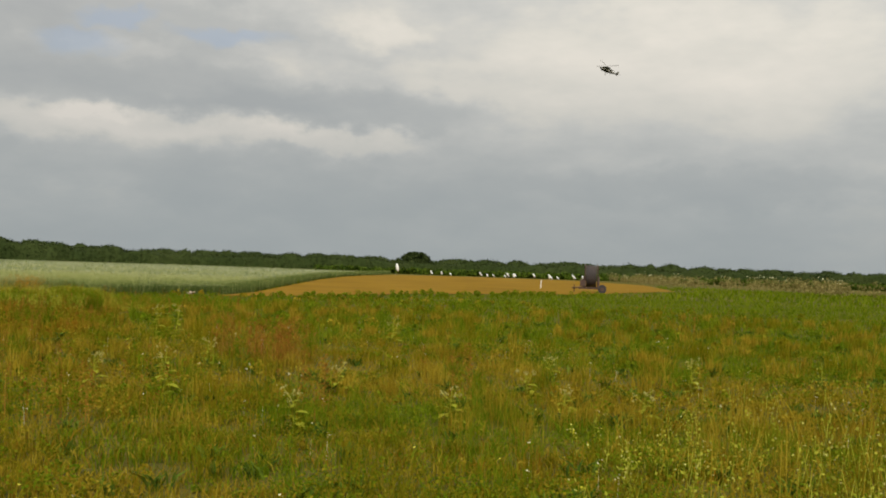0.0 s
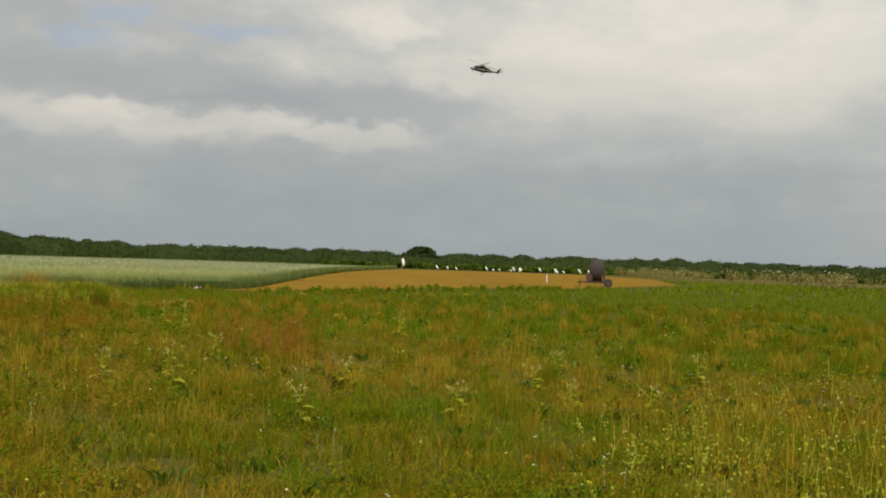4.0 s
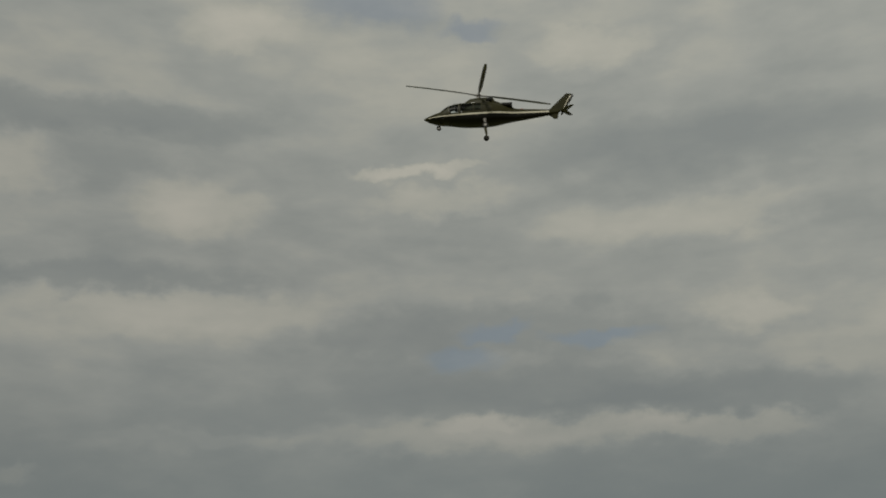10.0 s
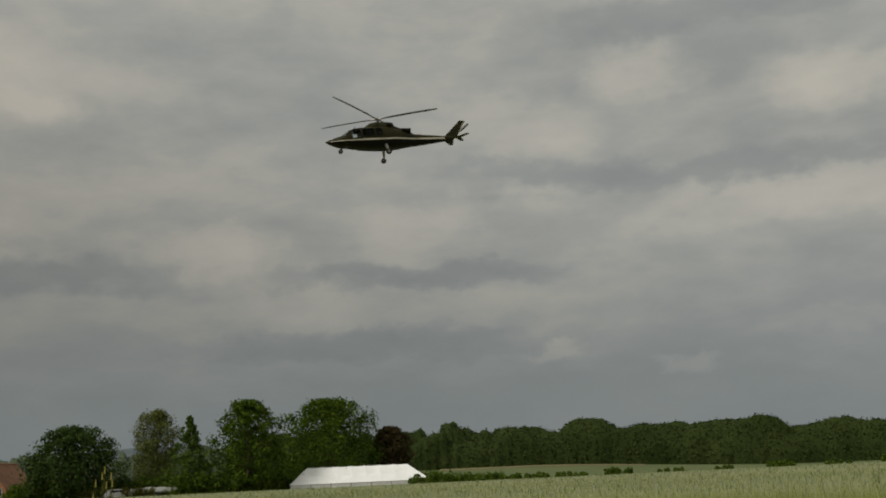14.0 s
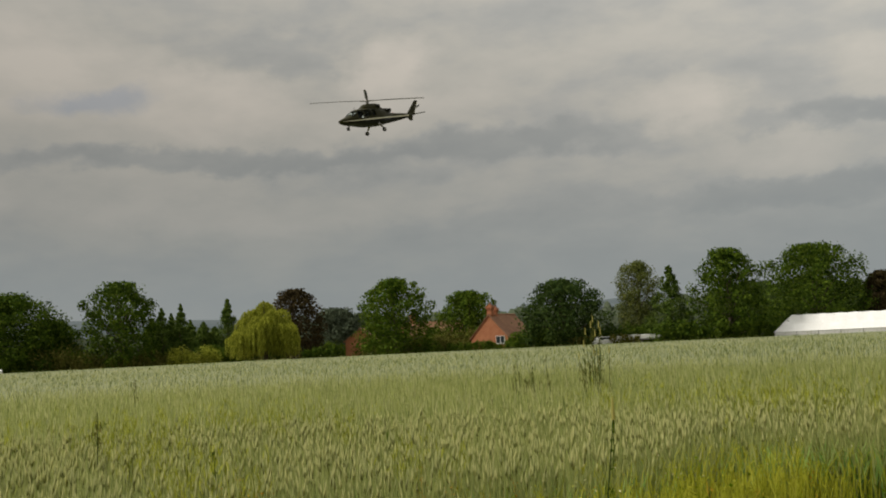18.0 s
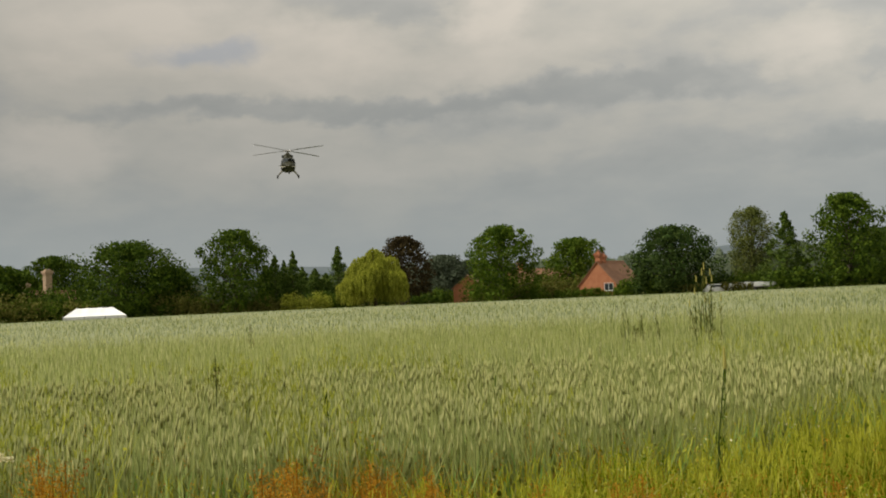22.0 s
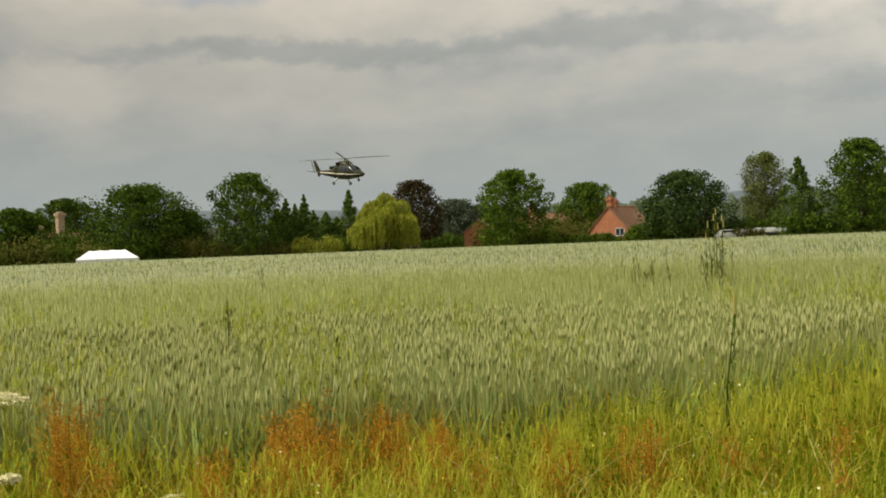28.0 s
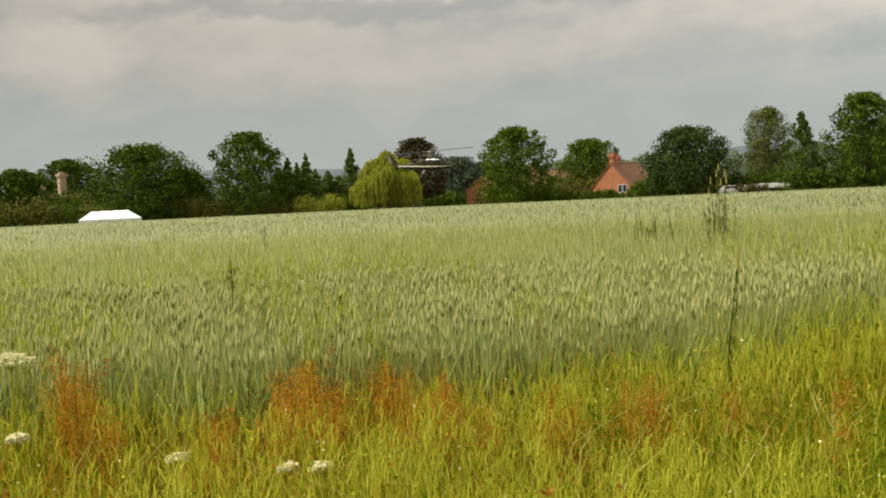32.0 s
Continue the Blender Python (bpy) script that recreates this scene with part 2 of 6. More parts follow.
M_GROUND = ground_material()
M_SOIL = mat("dry orange soil", (0.145, 0.08, 0.005), (0.225, 0.132, 0.010), 0.12, 0.95, bump=0.9, fine=2.2)
M_SOIL.node_tree.nodes["Principled BSDF"].inputs["Specular IOR Level"].default_value = 0.05
M_WHEAT = leafy("wheat leaves", (0.22, 0.262, 0.085), (0.335, 0.37, 0.125), (0.44, 0.455, 0.165), 0.12, 0.55)
M_LOWLEAF = leafy("blue-green lower wheat leaves", (0.14, 0.27, 0.06), (0.3, 0.46, 0.12), (0.5, 0.62, 0.2), 0.3, 0.5)
# green of the lower stalks, darkened further to carry the shade among them
M_SHADESTALK = leafy("dark green wheat stalks toned for shade", (0.06, 0.095, 0.02), (0.105, 0.145, 0.034), (0.165, 0.2, 0.06), 0.3, 0.3)
M_EAR = leafy("wheat ears", (0.37, 0.385, 0.17), (0.47, 0.475, 0.205), (0.56, 0.55, 0.25), 0.1, 0.55)
M_CANOPY = mat("wheat canopy", (0.145, 0.162, 0.066), (0.205, 0.217, 0.092), 0.25, 0.9, bump=0.35, fine=9.0)
M_GRASS = leafy("meadow grass", (0.105, 0.11, 0.003), (0.18, 0.163, 0.005), (0.275, 0.218, 0.011), 0.35, 0.45, gloss=0.03)
M_STRAW = leafy("dry grass", (0.2, 0.142, 0.008), (0.3, 0.212, 0.014), (0.4, 0.305, 0.03), 0.4, 0.45, gloss=0.03)
M_GREEN = leafy("fresh green weeds", (0.072, 0.122, 0.003), (0.125, 0.182, 0.005), (0.2, 0.235, 0.01), 0.3, 0.45, gloss=0.03)
M_LIME = leafy("yellow-green weeds", (0.22, 0.25, 0.015), (0.38, 0.395, 0.03), (0.55, 0.53, 0.07), 0.6, 0.5, gloss=0.08)
M_REDGRASS = leafy("reddish dry grass", (0.19, 0.085, 0.004), (0.27, 0.13, 0.008), (0.34, 0.19, 0.014), 0.5, 0.45, gloss=0.03)
M_RUST = leafy("rust-red dock seed", (0.33, 0.15, 0.01), (0.46, 0.225, 0.02), (0.56, 0.33, 0.045), 1.5, 0.4, gloss=0.08)
M_DOCKFAR = leafy("rust-brown dock seed", (0.19, 0.08, 0.01), (0.30, 0.125, 0.016), (0.38, 0.19, 0.03), 1.5, 0.4, gloss=0.08)
M_YELLOW = leafy("yellow petals", (0.45, 0.40, 0.02), (0.58, 0.52, 0.04), (0.66, 0.60, 0.09), 2.0, 0.2)
M_CREAM = leafy("cream flower heads", (0.55, 0.49, 0.24), (0.7, 0.65, 0.38), (0.8, 0.77, 0.53), 2.0, 0.2)
M_PALESTEM = leafy("pale dry stems", (0.34, 0.29, 0.07), (0.47, 0.42, 0.12), (0.58, 0.54, 0.20), 0.6, 0.4, gloss=0.08)
M_TALLWEED = leafy("yellowing weed leaves", (0.24, 0.26, 0.018), (0.43, 0.43, 0.038), (0.6, 0.58, 0.09), 0.8, 0.5, gloss=0.08)
M_BARK = mat("bark", (0.06, 0.045, 0.03), (0.13, 0.10, 0.07), 3.0, 0.95, bump=0.8, fine=20)
M_OAK = leafy("oak leaves", (0.022, 0.045, 0.005), (0.052, 0.089, 0.008), (0.1, 0.142, 0.014), 0.4, 0.2)
M_DARKLEAF = leafy("dark leaves", (0.019, 0.038, 0.009), (0.038, 0.065, 0.014), (0.065, 0.095, 0.021), 0.4, 0.15)
M_ASH = leafy("bright broad leaves", (0.031, 0.064, 0.006), (0.07, 0.115, 0.01), (0.124, 0.173, 0.018), 0.4, 0.25)
M_BIRCH = leafy("yellowish birch leaves", (0.058, 0.078, 0.018), (0.111, 0.130, 0.031), (0.182, 0.195, 0.055), 0.4, 0.25)
M_CONIFER = leafy("conifer needles", (0.034, 0.066, 0.01), (0.068, 0.108, 0.017), (0.12, 0.16, 0.028), 0.5, 0.1)
M_WILLOW = leafy("willow leaves", (0.13, 0.155, 0.016), (0.30, 0.32, 0.04), (0.48, 0.49, 0.075), 0.6, 0.45)
M_COPPER = leafy("copper leaves", (0.026, 0.02, 0.009), (0.048, 0.036, 0.015), (0.08, 0.06, 0.024), 0.4, 0.15)
M_SCRUB = leafy("olive scrub", (0.075, 0.082, 0.014), (0.125, 0.128, 0.024), (0.20, 0.18, 0.05), 0.5, 0.25)
M_BANK = leafy("tan seeding weeds", (0.13, 0.115, 0.03), (0.21, 0.175, 0.055), (0.31, 0.26, 0.10), 0.3, 0.3)
M_WOOD = leafy("far woodland leaves", (0.015, 0.025, 0.006), (0.030, 0.045, 0.011), (0.058, 0.073, 0.020), 0.09, 0.12)
M_BRICK = mat("weathered red brick", (0.34, 0.115, 0.05), (0.44, 0.18, 0.085), 1.2, 0.9, bump=0.4, fine=12)
M_TILE = mat("brown-red roof tiles", (0.20, 0.095, 0.05), (0.30, 0.15, 0.08), 0.8, 0.85, bump=0.6, fine=7)
M_WHITE = mat("white paint", (0.72, 0.72, 0.70), (0.82, 0.82, 0.80), 2.0, 0.5)
M_OLDBRICK = mat("old tan brick", (0.36, 0.25, 0.15), (0.48, 0.35, 0.23), 1.2, 0.9, bump=0.4, fine=12)
M_CANVAS = mat("white canvas", (0.74, 0.73, 0.70), (0.86, 0.86, 0.84), 0.6, 0.6, bump=0.3, fine=3)
M_GLASSY = mat("dark glazing", (0.02, 0.025, 0.03), (0.05, 0.06, 0.065), 1.0, 0.08)
M_BODY = mat("dark green lacquer", (0.019, 0.018, 0.005), (0.032, 0.029, 0.009), 1.5, 0.45, 0.0, coat=0.04)
M_BODY.node_tree.nodes["Principled BSDF"].inputs["Specular IOR Level"].default_value = 0.12
M_BELLY = mat("black lacquer", (0.005, 0.005, 0.004), (0.010, 0.009, 0.007), 2.0, 0.5)
M_BELLY.node_tree.nodes["Principled BSDF"].inputs["Specular IOR Level"].default_value = 0.15
def pane_material():
    """Thin tinted glazing that lets the far side show and mirrors the sky."""
    m = bpy.data.materials.new("tinted glazing")
    m.use_nodes = True
    t = m.node_tree
    clear, gloss, mix = t.nodes.new("ShaderNodeBsdfTransparent"), t.nodes["Principled BSDF"], t.nodes.new("ShaderNodeMixShader")
    clear.inputs[0].default_value = (0.80, 0.86, 0.84, 1)
    gloss.inputs["Base Color"].default_value = (0.03, 0.035, 0.035, 1)
    gloss.inputs["Roughness"].default_value = 0.2
    gloss.inputs["Specular IOR Level"].default_value = 0.25
    f = t.nodes.new("ShaderNodeFresnel")
    f.inputs[0].default_value = 1.5
    t.links.new(maths(t, "ADD", f.outputs[0], 0.04), mix.inputs[0])
    t.links.new(clear.outputs[0], mix.inputs[1])
    t.links.new(gloss.outputs[0], mix.inputs[2])
    t.links.new(mix.outputs[0], t.nodes["Material Output"].inputs[0])
    return m


M_PANE = pane_material()
M_SEAT = mat("dark leather", (0.03, 0.026, 0.02), (0.06, 0.05, 0.04), 4.0, 0.6)
M_STRIPE = mat("cream stripe paint", (0.50, 0.46, 0.36), (0.60, 0.56, 0.45), 2.0, 0.5)
M_BLADE = mat("grey rotor blade", (0.06, 0.06, 0.058), (0.10, 0.10, 0.095), 1.0, 0.3, coat=0.6)
M_STEEL = mat("dull metal", (0.16, 0.15, 0.14), (0.30, 0.28, 0.26), 3.0, 0.5, 0.6)
M_RUBBER = mat("black rubber", (0.015, 0.015, 0.015), (0.035, 0.033, 0.03), 5.0, 0.85)
M_HOSE = mat("dusty dark hose", (0.02, 0.015, 0.013), (0.05, 0.036, 0.03), 1.5, 0.8, bump=0.5, fine=8)
M_RUSTY = mat("rusty dark frame", (0.035, 0.02, 0.014), (0.085, 0.046, 0.032), 3.0, 0.8, bump=0.4)
# the greying of distance is mixed into this leaf colour
M_HAZYLEAF = leafy("distant leaves with haze in the colour", (0.058, 0.078, 0.046), (0.08, 0.1, 0.062), (0.105, 0.125, 0.08), 0.05, 0.15)
# blue-grey haze is put into the hills' base colour
M_HAZYHILL = mat("far hill hazed blue-grey", (0.055, 0.075, 0.085), (0.078, 0.098, 0.105), 0.01, 1.0, fine=0.05)
M_FARFIELD = mat("far pasture", (0.055, 0.08, 0.016), (0.10, 0.12, 0.032), 0.03, 0.95, fine=0.6)
M_STRAWFIELD = mat("pale stubble", (0.16, 0.135, 0.055), (0.23, 0.19, 0.085), 0.05, 0.95, fine=1.0)

# ---- mesh helpers ----


def part(name, bm, material, parent=None, label=""):
    """Links a bmesh as one mesh object, under its thing."""
    me = bpy.data.meshes.new(name)
    bm.to_mesh(me)
    bm.free()
    me.materials.append(material)
    ob = new(name, me)
    ob.parent = parent
    return tagged(ob, label)


def soup(name, verts, tris, material, parent=None):
    """One mesh object from arrays of vertices and triangles."""
    me = bpy.data.meshes.new(name)
    verts, tris = np.asarray(verts, np.float32), np.asarray(tris, np.int32)
    me.vertices.add(len(verts))
    me.vertices.foreach_set("co", verts.ravel())
    me.loops.add(tris.size)
    me.loops.foreach_set("vertex_index", tris.ravel())
    me.polygons.add(len(tris))
    me.polygons.foreach_set("loop_start", np.arange(0, tris.size, 3, dtype=np.int32))
    me.polygons.foreach_set("loop_total", np.full(len(tris), 3, np.int32))
    me.update(calc_edges=True)
    me.materials.append(material)
    ob = new(name, me)
    ob.parent = parent
    return ob


def empty(name, x=0, y=0, z=0, turn=0):
    ob = new(name)
    ob.matrix_basis = pose(x, y, z, 0, 0, turn)
    return ob


def box(bm, size, at=(0, 0, 0), turn=None, bevel=0.0):
    m = Matrix.Translation(at) @ (turn or Matrix()) @ Matrix.Diagonal((*size, 1))
    made = bmesh.ops.create_cube(bm, size=1, matrix=m)
    if bevel:
        edges = list({e for v in made["verts"] for e in v.link_edges})
        bmesh.ops.bevel(bm, geom=edges, offset=bevel, segments=2, affect="EDGES")
    return bm


def rod(bm, a, b, r1, r2=None, n=8):
    a, b = Vector(a), Vector(b)
    m = Matrix.Translation((a + b) / 2) @ (b - a).to_track_quat("Z", "Y").to_matrix().to_4x4()
    bmesh.ops.create_cone(bm, cap_ends=True, segments=n, radius1=r1, radius2=r1 if r2 is None else r2, depth=(b - a).length, matrix=m)
    return bm


def one(build, *args, **kw):
    bm = bmesh.new()
    build(bm, *args, **kw)
    return bm


def az(a, d):
    return math.sin(radians(a)) * d, math.cos(radians(a)) * d


def swing(a):
    """Headings left of the bare field are opened out, by 18 degrees from the marquee on."""
    f = np.clip((-22 - np.asarray(a, float)) / 18, 0, 1)
    return a - 18 * f * f * (3 - 2 * f)


def left_of(a, d):
    """A place on the village side: plan heading and distance from the last stand."""
    return az(float(swing(a)), d)


def swung(p):
    """Plan points on the village side, opened out in the same way."""
    p = np.asarray(p, float)
    a, r = swing(np.degrees(np.arctan2(p[:, 0], p[:, 1]))), np.hypot(p[:, 0], p[:, 1])
    return np.column_stack([np.sin(np.radians(a)) * r, np.cos(np.radians(a)) * r])


# ---- blades, stalks, leaves as arrays ----
RNG = np.random.default_rng(7)


def blades(xy, height, width, lean=0.35, z0=0.0, bend=True):
    """Upright bent blades at the points xy: two triangles at the foot and one at the tip, or one triangle each."""
    n = len(xy)
    h, w = np.broadcast_to(height, n) * RNG.uniform(0.65, 1.25, n), np.broadcast_to(width, n) * RNG.uniform(0.7, 1.3, n)
    turn, out = RNG.uniform(0, 2 * np.pi, n), RNG.uniform(0, 2 * np.pi, n)
    side = np.stack([np.cos(turn), np.sin(turn), np.zeros(n)], 1) * (w / 2)[:, None]
    tip = np.stack([np.cos(out), np.sin(out), np.zeros(n)], 1) * (h * RNG.uniform(0.1, 1, n) * lean)[:, None]
    foot = np.column_stack([xy, np.broadcast_to(z0, n)])
    up = np.array([0, 0, 1.0])
    if not bend:
        v = np.stack([foot - side, foot + side, foot + tip + up * h[:, None]], 1).reshape(-1, 3)
        return v, np.arange(3 * n).reshape(-1, 3)
    mid = foot + tip * 0.3 + up * (h * 0.6)[:, None]
    top = foot + tip + up * (h * RNG.uniform(0.85, 1, n))[:, None]
    v = np.stack([foot - side * 0.8, foot + side * 0.8, mid - side, mid + side, top], 1).reshape(-1, 3)
    base = (np.arange(n) * 5)[:, None]
    t = np.concatenate([base + k for k in ([0, 1, 3], [0, 3, 2], [2, 3, 4])], 1).reshape(-1, 3)
    return v, t


def leaves(c, size, flat=0.0, out=None):
    """Leaf quads of the given size at the points c, at any turn, or facing roughly along the ways out."""
    n = len(c)
    a, b = RNG.normal(size=(n, 3)), RNG.normal(size=(n, 3))
    a[:, 2] *= 1 - flat
    b[:, 2] *= 1 - flat
    if out is not None:
        face = out + RNG.normal(0, 0.45, (n, 3))
        face /= np.linalg.norm(face, axis=1)[:, None]
        a -= face * (a * face).sum(1)[:, None]
        b = np.cross(face, a)
    a /= np.linalg.norm(a, axis=1)[:, None]
    b -= a * (a * b).sum(1)[:, None]
    b /= np.linalg.norm(b, axis=1)[:, None]
    s = (np.broadcast_to(size, n) * RNG.uniform(0.6, 1.3, n))[:, None]
    a, b = a * s * 0.5, b * s * 0.36
    v = np.stack([c - a, c - b * 0.9 + a * 0.1, c + a, c + b], 1).reshape(-1, 3)
    base = (np.arange(n) * 4)[:, None]
    t = np.concatenate([base + k for k in ([0, 1, 2], [0, 2, 3])], 1).reshape(-1, 3)
    return v, t


def joined(*sets):
    vs, ts, k = [], [], 0
    for v, t in sets:
        vs.append(v)
        ts.append(t + k)
        k += len(v)
    return np.concatenate(vs), np.concatenate(ts)


def spears(c, length, radius, lean=0.2):
    """Thin three-sided ears or seed heads standing at the points c."""
    n = len(c)
    L, r = np.broadcast_to(length, n) * RNG.uniform(0.75, 1.2, n), np.broadcast_to(radius, n) * RNG.uniform(0.8, 1.2, n)
    out = RNG.uniform(0, 2 * np.pi, n)
    way = np.stack([np.cos(out) * lean, np.sin(out) * lean, np.ones(n)], 1) * L[:, None]
    m = c + way * 0.4
    k = [np.array([math.cos(q), math.sin(q), 0.0]) for q in (0.3, 2.4, 4.5)]
    v = np.stack([c] + [m + q * r[:, None] for q in k] + [c + way], 1).reshape(-1, 3)
    base = (np.arange(n) * 5)[:, None]
    t = np.concatenate([base + q for q in ([0, 2, 1], [0, 3, 2], [0, 1, 3], [4, 1, 2], [4, 2, 3], [4, 3, 1])], 1).reshape(-1, 3)
    return v, t


def plumes(p, height, n, wide, size):
    """Feathery seed heads: small flecks round a leaning stem, denser in the upper part."""
    k = len(p)
    h = np.repeat(np.broadcast_to(height, k) * RNG.uniform(0.7, 1.15, k), n)
    f = 1 - RNG.uniform(0, 1, k * n) ** 1.5 * 0.75
    lean = np.repeat(RNG.normal(0, 0.12, (k, 2)), n, 0)
    side = RNG.normal(0, 1, (k * n, 2)) * (wide * np.sin(np.pi * np.clip(1.12 - f, 0, 1)) + 0.004)[:, None]
    c = np.column_stack([np.repeat(p, n, 0) + lean * (h * f)[:, None] + side, h * f])
    return leaves(c, size)


# ---- plan: wheat edge, plots ----
# foot line of the wheat, from behind the camera's last stand to the far right corner of the field
WHEAT_EDGE = swung([(-150, -45), (-30, -13.5), (-8.2, -7), (-6.6, -0.8), (-6.3, 1.7), (-6.3, 3.6), (-7.6, 6.0), (-6.6, 12.8), (-5.2, 20), (-3.3, 22.2), (-2.9, 26.4), (-4.1, 46.5), (-6.2, 84), (-7, 117), (-6.4, 150), (-5, 220)]).round(2).tolist()
WHEAT = WHEAT_EDGE + [[-60, 232]] + swung([(-88, 158), (-104, 104), (-128, 76), (-146, 30), (-149, -20)]).round(2).tolist()
SOIL_FIELD = [(-2.9, 18.6), (-0.9, 20.2), (1.2, 24), (6.3, 34.6), (12.9, 43.6), (18.7, 49.8), (34.1, 83.6), (42.2, 142.2), (40.2, 171.8), (35.2, 195.5), (14.4, 205), (-1.5, 188), (-6.2, 150), (-6.6, 117), (-5.8, 84), (-3.7, 46.5), (-2.5, 26.4)]


def inside(p, poly):
    x, y = p[:, 0], p[:, 1]
    ok = np.zeros(len(p), bool)
    for (x1, y1), (x2, y2) in zip(poly, poly[1:] + poly[:1]):
        ok ^= ((y1 > y) != (y2 > y)) & (x < (x2 - x1) * (y - y1) / ((y2 - y1) or 1e-9) + x1)
    return ok


def edge_distance(p, line):
    best = np.full(len(p), 1e9)
    for a, b in zip(line, line[1:]):
        a, b = np.array(a, float), np.array(b, float)
        s = np.clip(((p - a) @ (b - a)) / ((b - a) @ (b - a)), 0, 1)
        best = np.minimum(best, np.linalg.norm(p - a - s[:, None] * (b - a), axis=1))
    return best


def sector(n, eye, a0, a1, r0, r1, power=2.0):
    """Random points round an eye, between two headings and two distances."""
    r = (RNG.uniform(0, 1, n) * (r1 ** power - r0 ** power) + r0 ** power) ** (1 / power)
    a = np.radians(RNG.uniform(a0, a1, n))
    return np.column_stack([eye[0] + np.sin(a) * r, eye[1] + np.cos(a) * r])


def patchy(p, scale, seed=0):
    """Smooth noise from 0 to 1 at the points p."""
    out = np.zeros(len(p))
    rng = np.random.default_rng(seed)
    for k in range(5):
        f, ph = rng.normal(size=2) / scale * 2.2 * 1.35 ** k, rng.uniform(0, 6.28)
        out += np.sin(p @ f + ph) / 1.25 ** k
    return 0.5 + out / 6.7


def sheet(name, poly, z, material, cut=0):
    bm = bmesh.new()
    bm.faces.new([bm.verts.new((x, y, z)) for x, y in poly])
    bmesh.ops.triangulate(bm, faces=bm.faces[:])
    return part(name, bm, material)


def build_ground():
    bm = bmesh.new()
    bmesh.ops.create_circle(bm, cap_ends=True, cap_tris=True, segments=96, radius=4500)
    tagged(part("ground", bm, M_GROUND), "rough meadow ground of soil, thatch and short grass", "ground", kind="structure")
    tagged(sheet("bare_field", SOIL_FIELD, 0.03, M_SOIL), "bare orange-brown tilled field beside the wheat", "field", kind="structure")
    # pasture that rises gently to the woods beyond the wheat
    bm = bmesh.new()
    prev = None
    for i in range(41):
        a = -52 + i * 0.75
        colm = []
        for r in (176, 188, 200, 214, 228, 242, 256, 270, 285, 310, 345):
            x, y = left_of(a, r)
            colm.append(bm.verts.new((x, y, rise(a, r) + 0.015)))
        if prev:
            for k in range(10):
                bm.faces.new((prev[k], colm[k], colm[k + 1], prev[k + 1]))
        prev = colm
    tagged(part("pasture", bm, M_FARFIELD), "green pasture rising towards the far woods", "field", kind="structure")
    bm = bmesh.new()
    prev = None
    for i in range(10):
        a = -40.5 + i * 0.72
        colm = [bm.verts.new((*left_of(a, r), rise(a, r) + 0.12)) for r in (258, 266, 274)]
        if prev:
            for k in range(2):
                bm.faces.new((prev[k], colm[k], colm[k + 1], prev[k + 1]))
        prev = colm
    tagged(part("stubble_field", bm, M_STRAWFIELD), "pale stubble field below the woodland", "field", kind="structure")


def rise(a, r):
    """Height of the gentle slope between the wheat and the woods."""
    f = min(1, max(0, (r - 178) / 107))
    g = min(1, max(0, (-30 - a) / 7)) * min(1, max(0, (a + 56) / 5))
    return 2.6 * f * f * (3 - 2 * f) * g * g * (3 - 2 * g)


